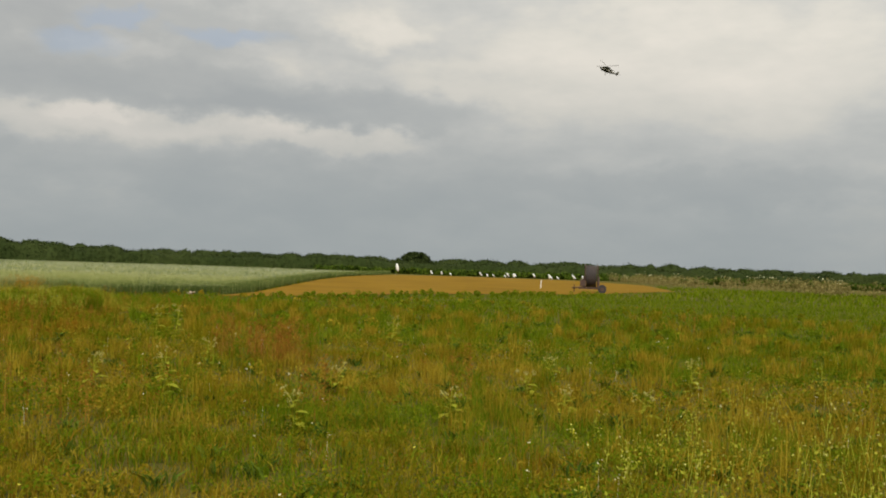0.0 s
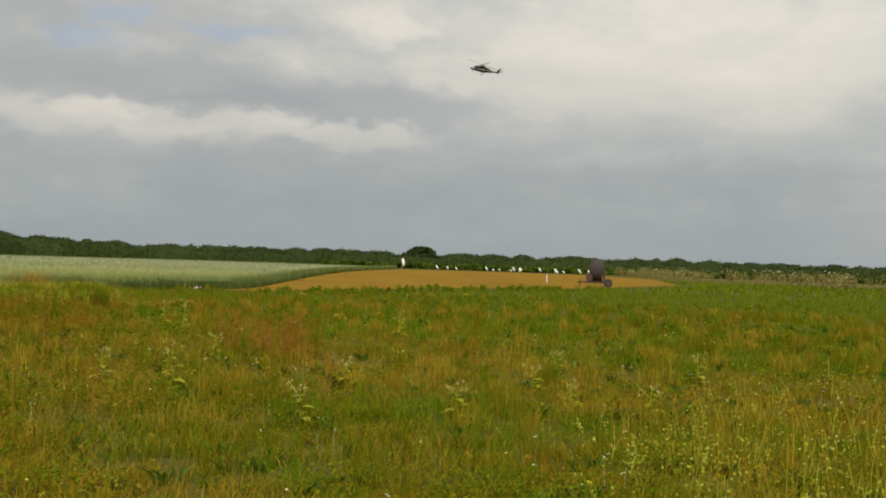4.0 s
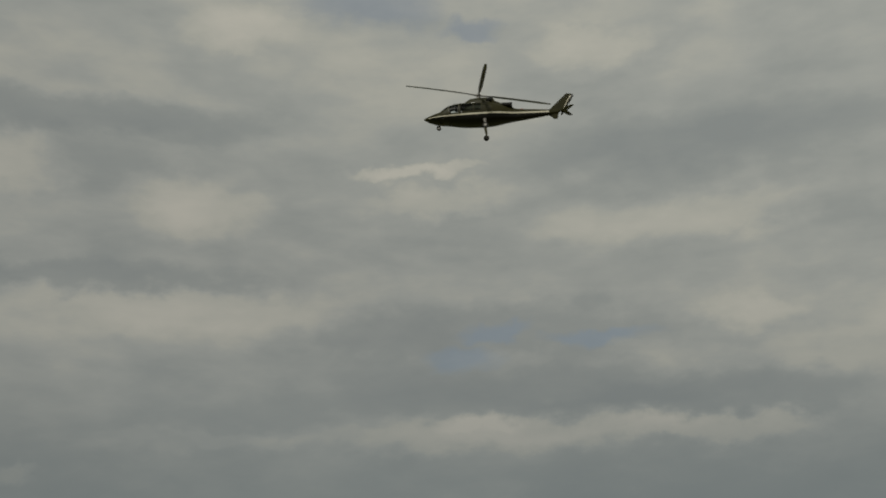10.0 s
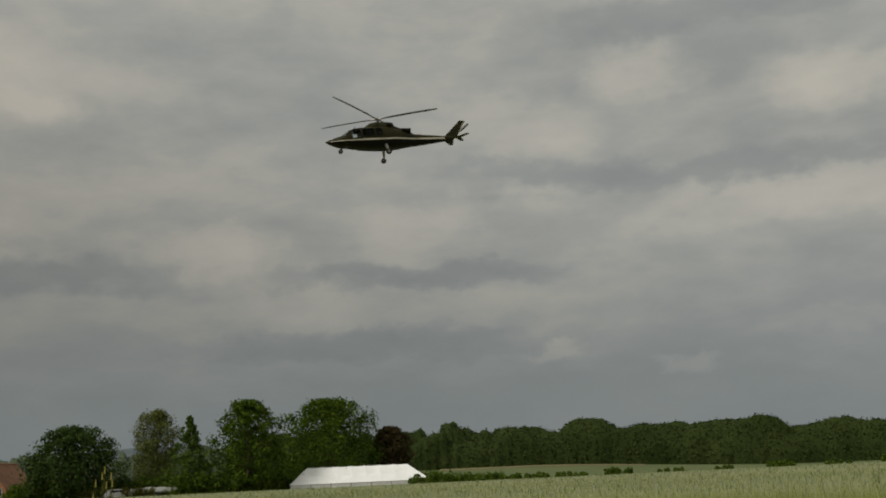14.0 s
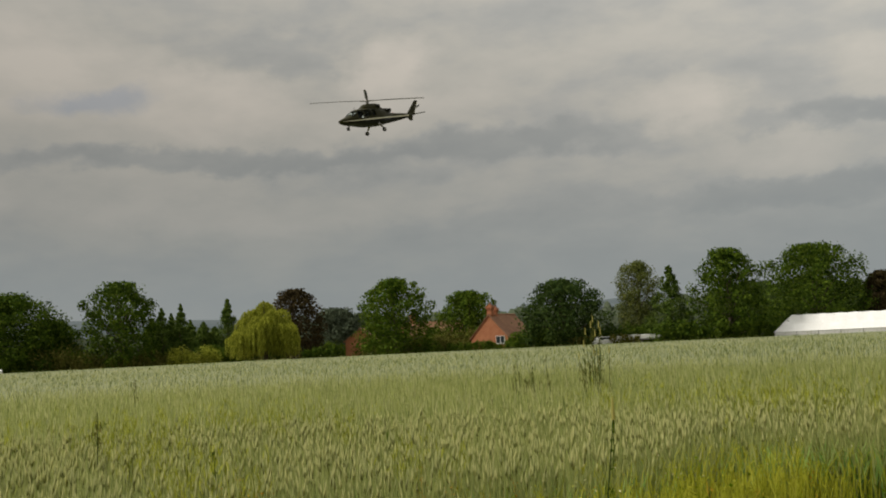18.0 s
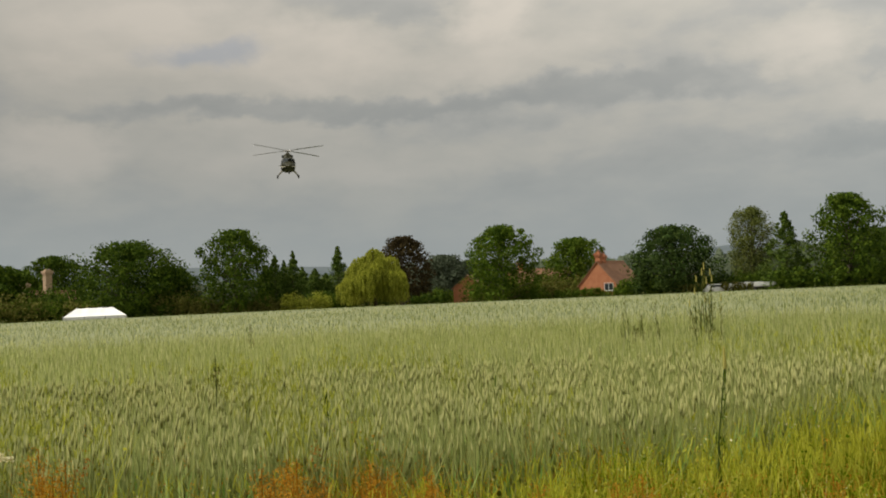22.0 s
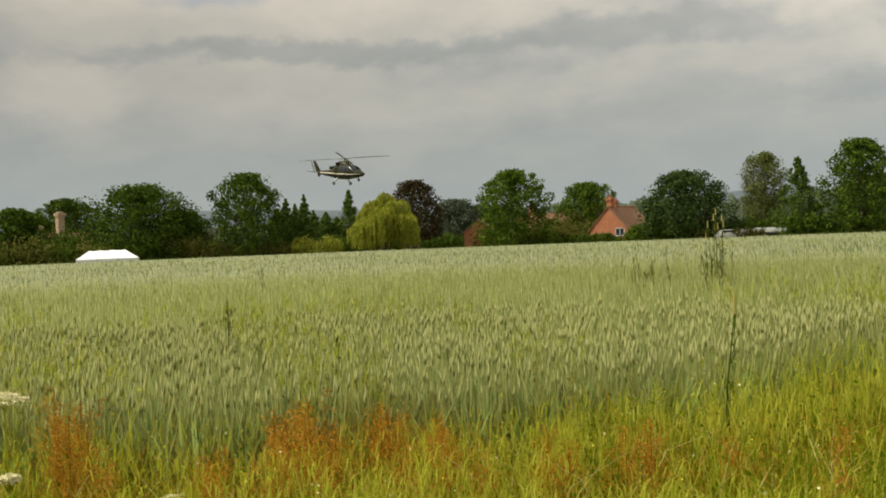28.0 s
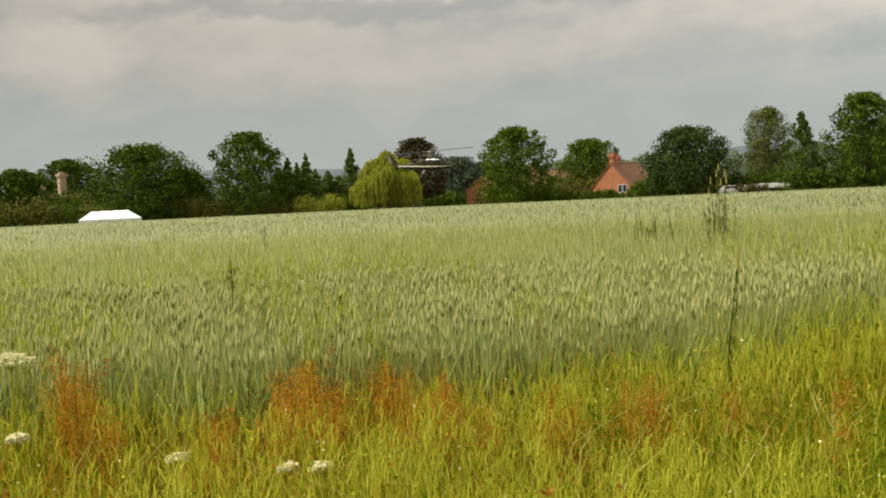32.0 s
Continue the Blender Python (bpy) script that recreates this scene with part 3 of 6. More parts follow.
def build_wheat():
    # closed canopy a little below the ears, so that the field is not seen through
    bm = bmesh.new()
    loop = [bm.verts.new((x, y, 0.69)) for x, y in WHEAT]
    f = bm.faces.new(loop)
    bmesh.ops.inset_region(bm, faces=[f], thickness=0.35)
    # added skirt below the rim, coloured dark for the shade between stalks
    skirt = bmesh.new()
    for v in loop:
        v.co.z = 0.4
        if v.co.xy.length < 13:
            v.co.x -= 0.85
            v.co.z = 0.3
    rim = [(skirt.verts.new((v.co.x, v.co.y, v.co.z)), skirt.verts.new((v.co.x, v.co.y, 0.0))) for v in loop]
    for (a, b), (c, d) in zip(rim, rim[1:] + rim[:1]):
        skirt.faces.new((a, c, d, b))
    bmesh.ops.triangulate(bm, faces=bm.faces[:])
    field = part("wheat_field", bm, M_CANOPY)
    part("shade_skirt", skirt, M_SHADESTALK, field)
    tagged(field, "standing green wheat with pale blue-green ears", "wheat", kind="stuff")
    eye = (0, 0)
    leaf, ear, edge = [], [], []
    for n, a0, a1, r0, r1, h, w, lw, bend in ((64000, -132, -8, 4.5, 13, 0.77, 0.017, 0.021, True), (66000, -132, -4, 13, 36, 0.74, 0.026, 0.020, False), (66000, -132, 8, 36, 92, 0.62, 0.05, 0.032, False), (52000, -132, 8, 92, 240, 0.64, 0.12, 0.06, False), (9000, -138, -110, 5, 40, 0.6, 0.02, 0.014, False)):
        p = sector(n, eye, a0, a1, r0, r1, 1.7)
        p = p[inside(p, WHEAT)]
        # farther rings swap in dark blades in place of shaded gaps
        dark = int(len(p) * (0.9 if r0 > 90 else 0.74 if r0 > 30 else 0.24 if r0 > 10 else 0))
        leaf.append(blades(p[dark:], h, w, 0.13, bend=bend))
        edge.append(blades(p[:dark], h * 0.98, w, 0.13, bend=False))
        q = p[: int(len(p) * (0.4 if r1 < 20 else 0.42 if r1 < 40 else 0.22 if r1 < 100 else 0.05))]
        z = RNG.normal(0.64, 0.075, len(q)) + 0.08 * patchy(q, 2.5, 4)
        ear.append(spears(np.column_stack([q, z]), 0.13, lw * 0.5, 0.14) if r1 < 20 else blades(q, 0.15, lw * 0.9, 0.2, z0=z, bend=False))
        if r1 < 40:
            ear.append(blades(q, 0.72, 0.007, 0.05, bend=False))
    # upper leaves between the ears, nearest the last stand
    for n, r0, r1, w in ((70000, 4.5, 13, 0.017), (40000, 13, 30, 0.026)):
        p = sector(n, eye, -132, -20, r0, r1, 1.7)
        p = p[inside(p, WHEAT)]
        leaf.append(blades(p, 0.3, w, 0.4, z0=RNG.uniform(0.4, 0.56, len(p)), bend=False))
    # the corner towards the first stand
    p = sector(42000, (START.x, START.y), -80, -30, 20, 75, 1.6)
    p = p[inside(p, WHEAT) & (np.degrees(np.arctan2(p[:, 0], p[:, 1])) < -118)]
    leaf.append(blades(p, 0.66, 0.03, 0.25, bend=False))
    q = p[::2]
    ear.append(spears(np.column_stack([q, RNG.normal(0.64, 0.075, len(q))]), 0.13, 0.011, 0.2))
    # the edge that faces the meadow
    low = []
    line = np.array(WHEAT_EDGE, float)
    for a, b in zip(line[:-1], line[1:]):
        d = np.linalg.norm(b - a)
        n = int(min(d, 45) * (1000 if np.linalg.norm(a) < 11 else 360))
        s = RNG.uniform(0, 1, n)[:, None]
        off = np.array([-(b - a)[1], (b - a)[0]]) / d
        p = a + (b - a) * s + off * (RNG.uniform(-0.28, 0.3, n) if np.linalg.norm((a + b) / 2) > 11 else RNG.uniform(-0.1, 1.1, n))[:, None]
        far = np.clip(np.linalg.norm(p, axis=1) / 60, 0.75, 2.2)
        # edge away from the last stand gets the shade-darkened stalk colour
        near = (np.linalg.norm(p, axis=1) < 11) & (np.degrees(np.arctan2(p[:, 0], p[:, 1])) < -52)
        low.append(blades(p[near][::2], 0.6, 0.026, 0.3))
        leaf.append(blades(p[near][1::2], 0.70, 0.016, 0.3))
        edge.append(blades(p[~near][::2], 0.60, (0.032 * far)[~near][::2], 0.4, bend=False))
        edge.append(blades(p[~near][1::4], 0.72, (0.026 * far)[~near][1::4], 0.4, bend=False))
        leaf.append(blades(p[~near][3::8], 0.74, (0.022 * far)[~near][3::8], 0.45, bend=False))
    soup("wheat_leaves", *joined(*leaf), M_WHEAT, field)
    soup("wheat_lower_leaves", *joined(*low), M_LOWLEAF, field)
    soup("shade_toned_stalks", *joined(*edge), M_SHADESTALK, field)
    soup("wheat_ears", *joined(*ear), M_EAR, field)


def meadow_points(n, r0, r1, a0=-62, a1=30, power=1.6):
    p = sector(n, (START.x, START.y), a0, a1, r0, r1, power)
    ok = ~inside(p, WHEAT) & ~inside(p, SOIL_FIELD)
    round_b = (np.linalg.norm(p, axis=1) < 7.5) & (p @ np.array([-1.0, 0.03]) > 1.2)
    return p[ok & ~round_b]


def build_meadow():
    grass, straw, green, rust = [], [], [], []
    for n, r0, r1, h, w in ((110000, 4, 14, 0.13, 0.008), (130000, 14, 32, 0.17, 0.013), (80000, 32, 75, 0.22, 0.034), (30000, 75, 150, 0.34, 0.13)):
        p = meadow_points(n * 2, r0, r1)
        thin = 0.55 * patchy(p, 0.35 if r1 < 20 else 0.7 if r1 < 40 else 1.6, 14) + 0.45 * patchy(p, 1.1 if r1 < 40 else 3, 15)
        p = p[RNG.uniform(0, 1, len(p)) < np.clip((thin - 0.35) * 3.0, 0.14, 1)][:n]
        m = len(p)
        dist = np.linalg.norm(p - np.array([START.x, START.y]), axis=1)
        tuft = patchy(p, 0.8 if r1 < 20 else 1.6, 12)
        mix = 0.45 * patchy(p, 1.5, 11) + 0.35 * patchy(p, 6, 13) + 0.35 * RNG.uniform(0, 1, m)
        gr = 0.5 * patchy(p, 2.2, 5) + 0.4 * patchy(p, 9, 6) + 0.22 * RNG.uniform(0, 1, m) + np.interp(dist, [4, 18, 28, 40, 70], [-0.04, -0.02, 0.12, 0.24, 0.27])
        turn = np.degrees(np.arctan2(p[:, 0] - START.x, p[:, 1] - START.y))
        side = np.interp(dist, [14, 22, 50], [0, 0.17, 0.12]) * np.interp(turn, [1, 8], [0, 1]) + np.interp(dist, [16, 24, 40], [0, 0.05, 0.05])
        is_green = gr + side > 0.645
        is_straw = ~is_green & (mix > np.interp(dist, [10, 22], [0.52, 0.56]))
        is_rust = ~is_green & (mix < 0.46) & (RNG.uniform(0, 1, m) < 0.26)
        rest = ~is_green & ~is_straw & ~is_rust
        hh = h * (0.25 + 1.35 * tuft * RNG.uniform(0.6, 1.3, m)) * np.clip(edge_distance(p, SOIL_FIELD[:7]) / 6, 0.3, 1)
        for sel, store, k in ((is_green, green, 1.15), (is_straw, straw, 1.0), (is_rust, rust, 1.1), (rest, grass, 1.0)):
            store.append(blades(p[sel], (hh * k)[sel], w, 1.05, bend=r1 < 20))
    # broad leaves low in the grass
    for r0, r1, n, size in ((4, 12, 16000, 0.030), (12, 24, 14000, 0.036), (24, 50, 8000, 0.05)):
        for store, seed, bar in ((green, 41, 0.60), (grass, 42, 0.60), (straw, 43, 0.66)):
            p = meadow_points(n, r0, r1)
            p = p[0.6 * patchy(p, 0.9, seed) + 0.4 * patchy(p, 4, seed + 5) > bar]
            c = np.repeat(p, 5, 0) + RNG.normal(0, 0.05 + size, (len(p) * 5, 2))
            store.append(leaves(np.column_stack([c, RNG.uniform(0.03, 0.22, len(c))]), size, 0.3))
    # small leafy clumps that break up the grass
    rng = np.random.default_rng(91)
    for n, r0, r1, tall in ((900, 4.5, 12, 0.12), (1100, 12, 24, 0.17), (1000, 24, 52, 0.24)):
        p = meadow_points(n, r0, r1)
        tone = 0.6 * patchy(p, 1.3, 92) + 0.4 * patchy(p, 5, 93) + rng.normal(0, 0.1, len(p)) + np.interp(np.linalg.norm(p - np.array([START.x, START.y]), axis=1), [18, 40], [0, 0.14])
        for lo, hi, store in ((0.42, 0.50, straw), (0.50, 0.57, grass), (0.57, 9, green)):
            q = p[(tone >= lo) & (tone < hi)]
            h = tall * rng.uniform(0.5, 1.5, len(q))
            lb = np.column_stack([q, h * 0.45, h * 0.62])
            if len(q):
                c = crown_points(lb, 44, rng, 0.9)
                c[:, 2] = np.maximum(c[:, 2], 0.015)
                store.append(leaves(c, 0.021 * (r0 + r1) / 17 + 0.009, 0.2))
    # long rough grass before the wheat's corner, placed to screen the margin from the first stand
    a, d = RNG.uniform(-30, -17.6, 15000), RNG.uniform(22.5, 30.5, 15000)
    p = np.column_stack([START.x + np.sin(np.radians(a)) * d, START.y + np.cos(np.radians(a)) * d])
    ok = ~inside(p, WHEAT) & (patchy(p, 0.9, 95) > 0.40)
    p, a, d = p[ok], a[ok], d[ok]
    tone = 0.6 * patchy(p, 1.6, 96) + 0.4 * RNG.uniform(0, 1, len(p))
    h = (0.34 + 0.34 * patchy(p, 0.8, 97)) * np.interp(d, [22.5, 25], [0.5, 1]) * np.interp(a, [-20, -17.6], [1, 0.5])
    for lo, hi, store in ((0, 0.34, rust), (0.34, 0.44, straw), (0.44, 0.56, grass), (0.56, 2, green)):
        sel = (tone >= lo) & (tone < hi)
        store.append(blades(p[sel], h[sel], 0.013, 0.4))
        c = np.repeat(p[sel][::5], 7, 0) + RNG.normal(0, 0.05, (len(p[sel][::5]) * 7, 2))
        store.append(leaves(np.column_stack([c, np.repeat(h[sel][::5], 7) * RNG.uniform(0.3, 1.0, len(c))]), 0.045, 0.2))
    # the tallest of it, mixed with seeding dock, set to hide the margin weeds behind
    a, d = RNG.uniform(-28, -18.5, 11000), RNG.uniform(28.0, 30.8, 11000)
    p = np.column_stack([START.x + np.sin(np.radians(a)) * d, START.y + np.cos(np.radians(a)) * d])
    p = p[~inside(p, WHEAT) & (patchy(p, 0.6, 98) > 0.36)]
    tone, h = 0.65 * patchy(p, 0.9, 99) + 0.35 * RNG.uniform(0, 1, len(p)), 0.54 + 0.32 * patchy(p, 0.5, 94)
    for lo, hi, store in ((0, 0.30, rust), (0.30, 0.35, straw), (0.35, 0.45, grass), (0.45, 2, green)):
        sel = (tone >= lo) & (tone < hi)
        store.append(blades(p[sel], h[sel], 0.014, 0.25))
        store.append(plumes(p[sel][::6], h[sel][::6] * 1.05, 26, 0.04, 0.03))
    # thin grass on the rest of the meadow, beside and behind the first stand
    p = np.concatenate([meadow_points(26000, 3, 60, 30, 150, 1.3), meadow_points(26000, 3, 60, 150, 298, 1.3)])
    for k, store in enumerate((grass, straw, green)):
        store.append(blades(p[k::3], 0.2, 0.03, 0.8, bend=False))
    # rosettes of broad leaves
    p = meadow_points(1100, 5, 34)
    p = p[patchy(p, 2.5, 61) > 0.47]
    c = np.repeat(p, 16, 0) + RNG.normal(0, 0.05, (len(p) * 16, 2))
    far = np.clip(np.linalg.norm(c - np.array([START.x, START.y]), axis=1) / 14, 0.8, 1.8)
    tagged(soup("rosettes", *blades(c, 0.15, 0.032 * far, 1.5), M_ASH), "low rosettes of broad dark green leaves in the meadow", "weeds", kind="stuff")
    # long tufts
    p = meadow_points(900, 5, 40)
    c = np.repeat(p, 46, 0) + RNG.normal(0, 0.09, (len(p) * 46, 2))
    far = np.clip(np.linalg.norm(c - np.array([START.x, START.y]), axis=1) / 12, 0.7, 2.4)
    kind = np.repeat(RNG.uniform(0, 1, len(p)), 46)
    for lo, hi, store in ((0, 0.45, straw), (0.45, 0.8, grass), (0.8, 1, green)):
        sel = (kind >= lo) & (kind < hi)
        store.append(blades(c[sel], 0.36, 0.007 * far[sel], 0.45))
    for name, sets, m, lab in (("meadow_grass", grass, M_GRASS, "short rough meadow grass, green to yellow"), ("dry_grass", straw, M_STRAW, "dry straw-coloured grass in patches"), ("red_grass", rust, M_REDGRASS, "reddish-brown seeding grass in patches"), ("green_weeds", green, M_GREEN, "fresh green weeds in strips and clumps")):
        tagged(soup(name, *joined(*sets), m), lab, "grass", kind="stuff")
    # stands of red dock
    spots = []
    for a, d, n, w in ((-8.9, 16.9, 90, 0.42), (-11.5, 18.2, 40, 0.45), (-19.6, 30, 50, 1.3), (-22.6, 25.5, 45, 1.2), (-28.5, 25, 45, 1.4), (-19.5, 11, 14, 0.5), (-7.0, 11.1, 10, 0.3), (-20, 24, 26, 1.5), (-22, 18, 16, 1.0), (-13, 30, 40, 1.6), (1.0, 13, 10, 0.3), (14, 30, 24, 1.4), (-17.5, 33, 24, 1.8), (-27, 30, 24, 2.0), (-5, 36, 30, 1.5)):
        x, y = az(a, d)
        spots.append(RNG.normal(0, 1, (n, 2)) * (w * 0.55, w * 0.9) + (START.x + x, START.y + y))
    p = np.concatenate(spots)
    p = p[~inside(p, WHEAT)]
    tagged(soup("dock_stands", *joined(plumes(p, 0.74, 60, 0.022, 0.02), blades(p, 0.66, 0.008, 0.1, bend=False)), M_DOCKFAR), "rust-brown seeding dock among the grass", "weeds", kind="stuff")
    # small flowers
    for name, n, seed, m, lab, size in (("yellow_flowers", 1300, 31, M_YELLOW, "small yellow meadow flowers", 0.022), ("white_flowers", 450, 32, M_CREAM, "small cream-white meadow flowers", 0.022)):
        p = meadow_points(n, 4.5, 26)
        p = p[patchy(p, 3, seed) > 0.5]
        z = RNG.uniform(0.1, 0.3, len(p))
        k = 3
        c = np.repeat(np.column_stack([p, z]), k, 0) + RNG.normal(0, 0.012, (len(p) * k, 3))
        tagged(soup(name, *joined(leaves(c, size, 0.5), blades(p, z, 0.004, 0.1, bend=False)), m), lab, "flowers", kind="stuff")


# ---- trees ----


def lobes(height, half, base, n, seed, shape):
    """Centres and radii of the clumps that make up a crown."""
    rng = np.random.default_rng(seed)
    out = []
    for i in range(n):
        f = (i + rng.uniform(0, 1)) / n
        if shape == "dome":
            f = f ** 0.95
            r = half * (math.sqrt(max(0.0, 1 - ((f - 0.34) / 0.66) ** 2.1)) if f > 0.34 else 1 - 0.08 * ((0.34 - f) / 0.34) ** 2)
            k = half * rng.uniform(0.14, 0.34) * (1 - 0.35 * max(0, (f - 0.55) / 0.45))
        elif shape == "cone":
            f = f ** 1.3
            r, k = half * max(0.06, 1.0 - f) ** 0.8, half * rng.uniform(0.16, 0.38) * (1.15 - f)
        elif shape == "column":
            r, k = half * min(1.0, (1.0 - f) * 1.6 + 0.05), half * rng.uniform(0.3, 0.5) * min(1, (1.0 - f) * 1.7 + 0.16)
        else:
            r, k = half * (0.7 + 0.3 * math.sin(f * 3.1)) * (1 if f < 0.7 else 1.9 - 1.25 * f), half * rng.uniform(0.22, 0.42)
        z = base + (height - base) * f
        t = i * 2.399 + rng.uniform(-0.5, 0.5)
        rr = max(0.0, r - k * 0.7) * rng.uniform(0.72, 1.12) * (1 + 0.10 * math.sin(3 * t + seed) + 0.09 * math.sin(5 * t + 9 * f))
        out.append((math.cos(t) * rr, math.sin(t) * rr, min(max(z, base + k * 0.5), height - k * 0.75), k))
        if i % 3 == 0:
            out.append((math.cos(t + 2) * rr * 0.35, math.sin(t + 2) * rr * 0.35, min(z, height - k * 1.2), k * 1.5))
    return np.array(out)


def crown_points(lb, per, rng, squash=0.8, ways=False):
    """Points on the outer part of each clump, and the ways out from its middle."""
    pts, outs = [], []
    for x, y, z, k in lb:
        d = rng.normal(size=(per, 3))
        d /= np.linalg.norm(d, axis=1)[:, None]
        r = k * rng.uniform(0.5, 1.04, per)[:, None] * (1 + 0.14 * np.sin(d[:, :1] * 5 + x) * np.sin(d[:, 1:2] * 5 + z))
        outs.append(d.copy())
        d[:, 2] *= squash
        pts.append(np.array([x, y, z]) + d * r)
    return (np.concatenate(pts), np.concatenate(outs)) if ways else np.concatenate(pts)


def foliage(lb, per, rng, size, squash=0.8):
    c, out = crown_points(lb, per, rng, squash, True)
    return leaves(c, size, 0.0, out)


def build_tree(name, a, d, height, half, m, label, shape="dome", base=0.03, leaf=0.41, n=96, per=74, seed=1, trunk=0.03):
    x, y = left_of(a, d)
    half *= 1.08
    if half > 5:
        n = int(n * (half / 5) ** 1.4)
    tree = tagged(empty(name, x, y), label, "tree")
    rng = np.random.default_rng(seed)
    b = base * height
    lb = lobes(height, half, b, n, seed, shape)
    bm = bmesh.new()
    r = trunk * height * (0.7 if shape in ("cone", "column") else 1)
    top = Vector((rng.normal() * 0.2, rng.normal() * 0.2, height * 0.72))
    rod(bm, (0, 0, -0.1), (top.x * 0.3, top.y * 0.3, height * 0.3), r, r * 0.75, 9)
    rod(bm, (top.x * 0.3, top.y * 0.3, height * 0.3), top, r * 0.75, r * 0.2, 8)
    part("trunk", bm, M_BARK, tree)
    bm = bmesh.new()
    for x1, y1, z1, k in lb[:: max(1, n // 14)]:
        z0 = min(max(b * 0.8, z1 * 0.55), height * 0.6)
        rod(bm, (top.x * z0 / height, top.y * z0 / height, z0), (x1, y1, z1), r * 0.3, r * 0.08, 5)
    tagged(part("branchwork", bm, M_BARK, tree), kind="stuff")
    soup("crown", *foliage(lb, per, rng, leaf), m, tree)
    return tree


def build_willow(a, d, height, half):
    x, y = left_of(a, d)
    tree = tagged(empty("willow_tree", x, y), "yellow-green weeping willow with hanging fronds beside the field", "tree")
    rng = np.random.default_rng(12)
    bm = rod(bmesh.new(), (0, 0, -0.1), (0.2, 0.1, height * 0.7), 0.4, 0.12, 9)
    part("trunk", bm, M_BARK, tree)
    bm, caps, falls = bmesh.new(), [], []
    for i in range(40):
        t, q = i * 2.4 + rng.uniform(-0.3, 0.3), 0.8 * math.sqrt((i + 0.2) / 40)
        mx, my = math.cos(t) * half * q, math.sin(t) * half * q
        top = height * (1 - 0.6 * q ** 1.7) * (1 if i < 2 else rng.uniform(0.74, 1.0))
        rod(bm, (0.1, 0, height * 0.4), (mx * 0.9, my * 0.9, top * 0.9), 0.11, 0.03, 5)
        # each bough arches over and its twigs hang down as fronds
        for k in range(74):
            w, reach = rng.uniform(0, 6.283), rng.uniform(0.35, 1.0) * (1.0 + 0.09 * half)
            drop = rng.uniform(0.3, 0.8) * top
            f = np.linspace(0, 1, 13)
            out = reach * np.sqrt(np.sin(np.minimum(f * 3.2, 1.5708)))
            z = np.maximum(top - drop * f ** 1.25 - 0.25 * reach, 0.15)
            c = np.column_stack([mx + math.cos(w) * out, my + math.sin(w) * out, z]) + rng.normal(0, 0.04, (13, 3))
            caps.append(c[:5])
            falls.append(c[5:])
    part("branchwork", bm, M_BARK, tree)
    for name, sets in (("crown", caps), ("fronds", falls)):
        c = np.concatenate(sets)
        hang = blades(c[:, :2], -0.5, 0.13, 0.18, z0=c[:, 2] + 0.2, bend=False)
        soup(name, *joined(hang, leaves(c, 0.2)) if name == "crown" else hang, M_WILLOW, tree)


def build_shrubs(name, label, spots, m, leaf=0.35, per=105, seed=3, cat="hedge"):
    """A run of bushes: (heading, distance, half width, height)."""
    rng = np.random.default_rng(seed)
    pts, outs = [], []
    for a, d, half, h in spots:
        x, y = left_of(a, d)
        k = max(3, int(half * 2.6))
        for i in range(k):
            lx, ly, r = half * (2 * (i + rng.uniform()) / k - 1), rng.uniform(-0.8, 0.8), h * rng.uniform(0.26, 0.46)
            ca, sa = math.cos(radians(-swing(a))), math.sin(radians(-swing(a)))
            top = max(r, h * rng.uniform(0.6, 1.0) - r)
            q, o = crown_points(np.array([[x + lx * ca - ly * sa, y + lx * sa + ly * ca, top, r], [x + lx * ca, y + lx * sa, top * 0.45, r * 1.1]]), per, rng, 1.0, True)
            pts.append(q)
            outs.append(o)
    c = np.concatenate(pts)
    c[:, 2] = np.maximum(c[:, 2], 0.03)
    return tagged(soup(name, *leaves(c, leaf, 0.0, np.concatenate(outs)), m), label, cat, kind="stuff")


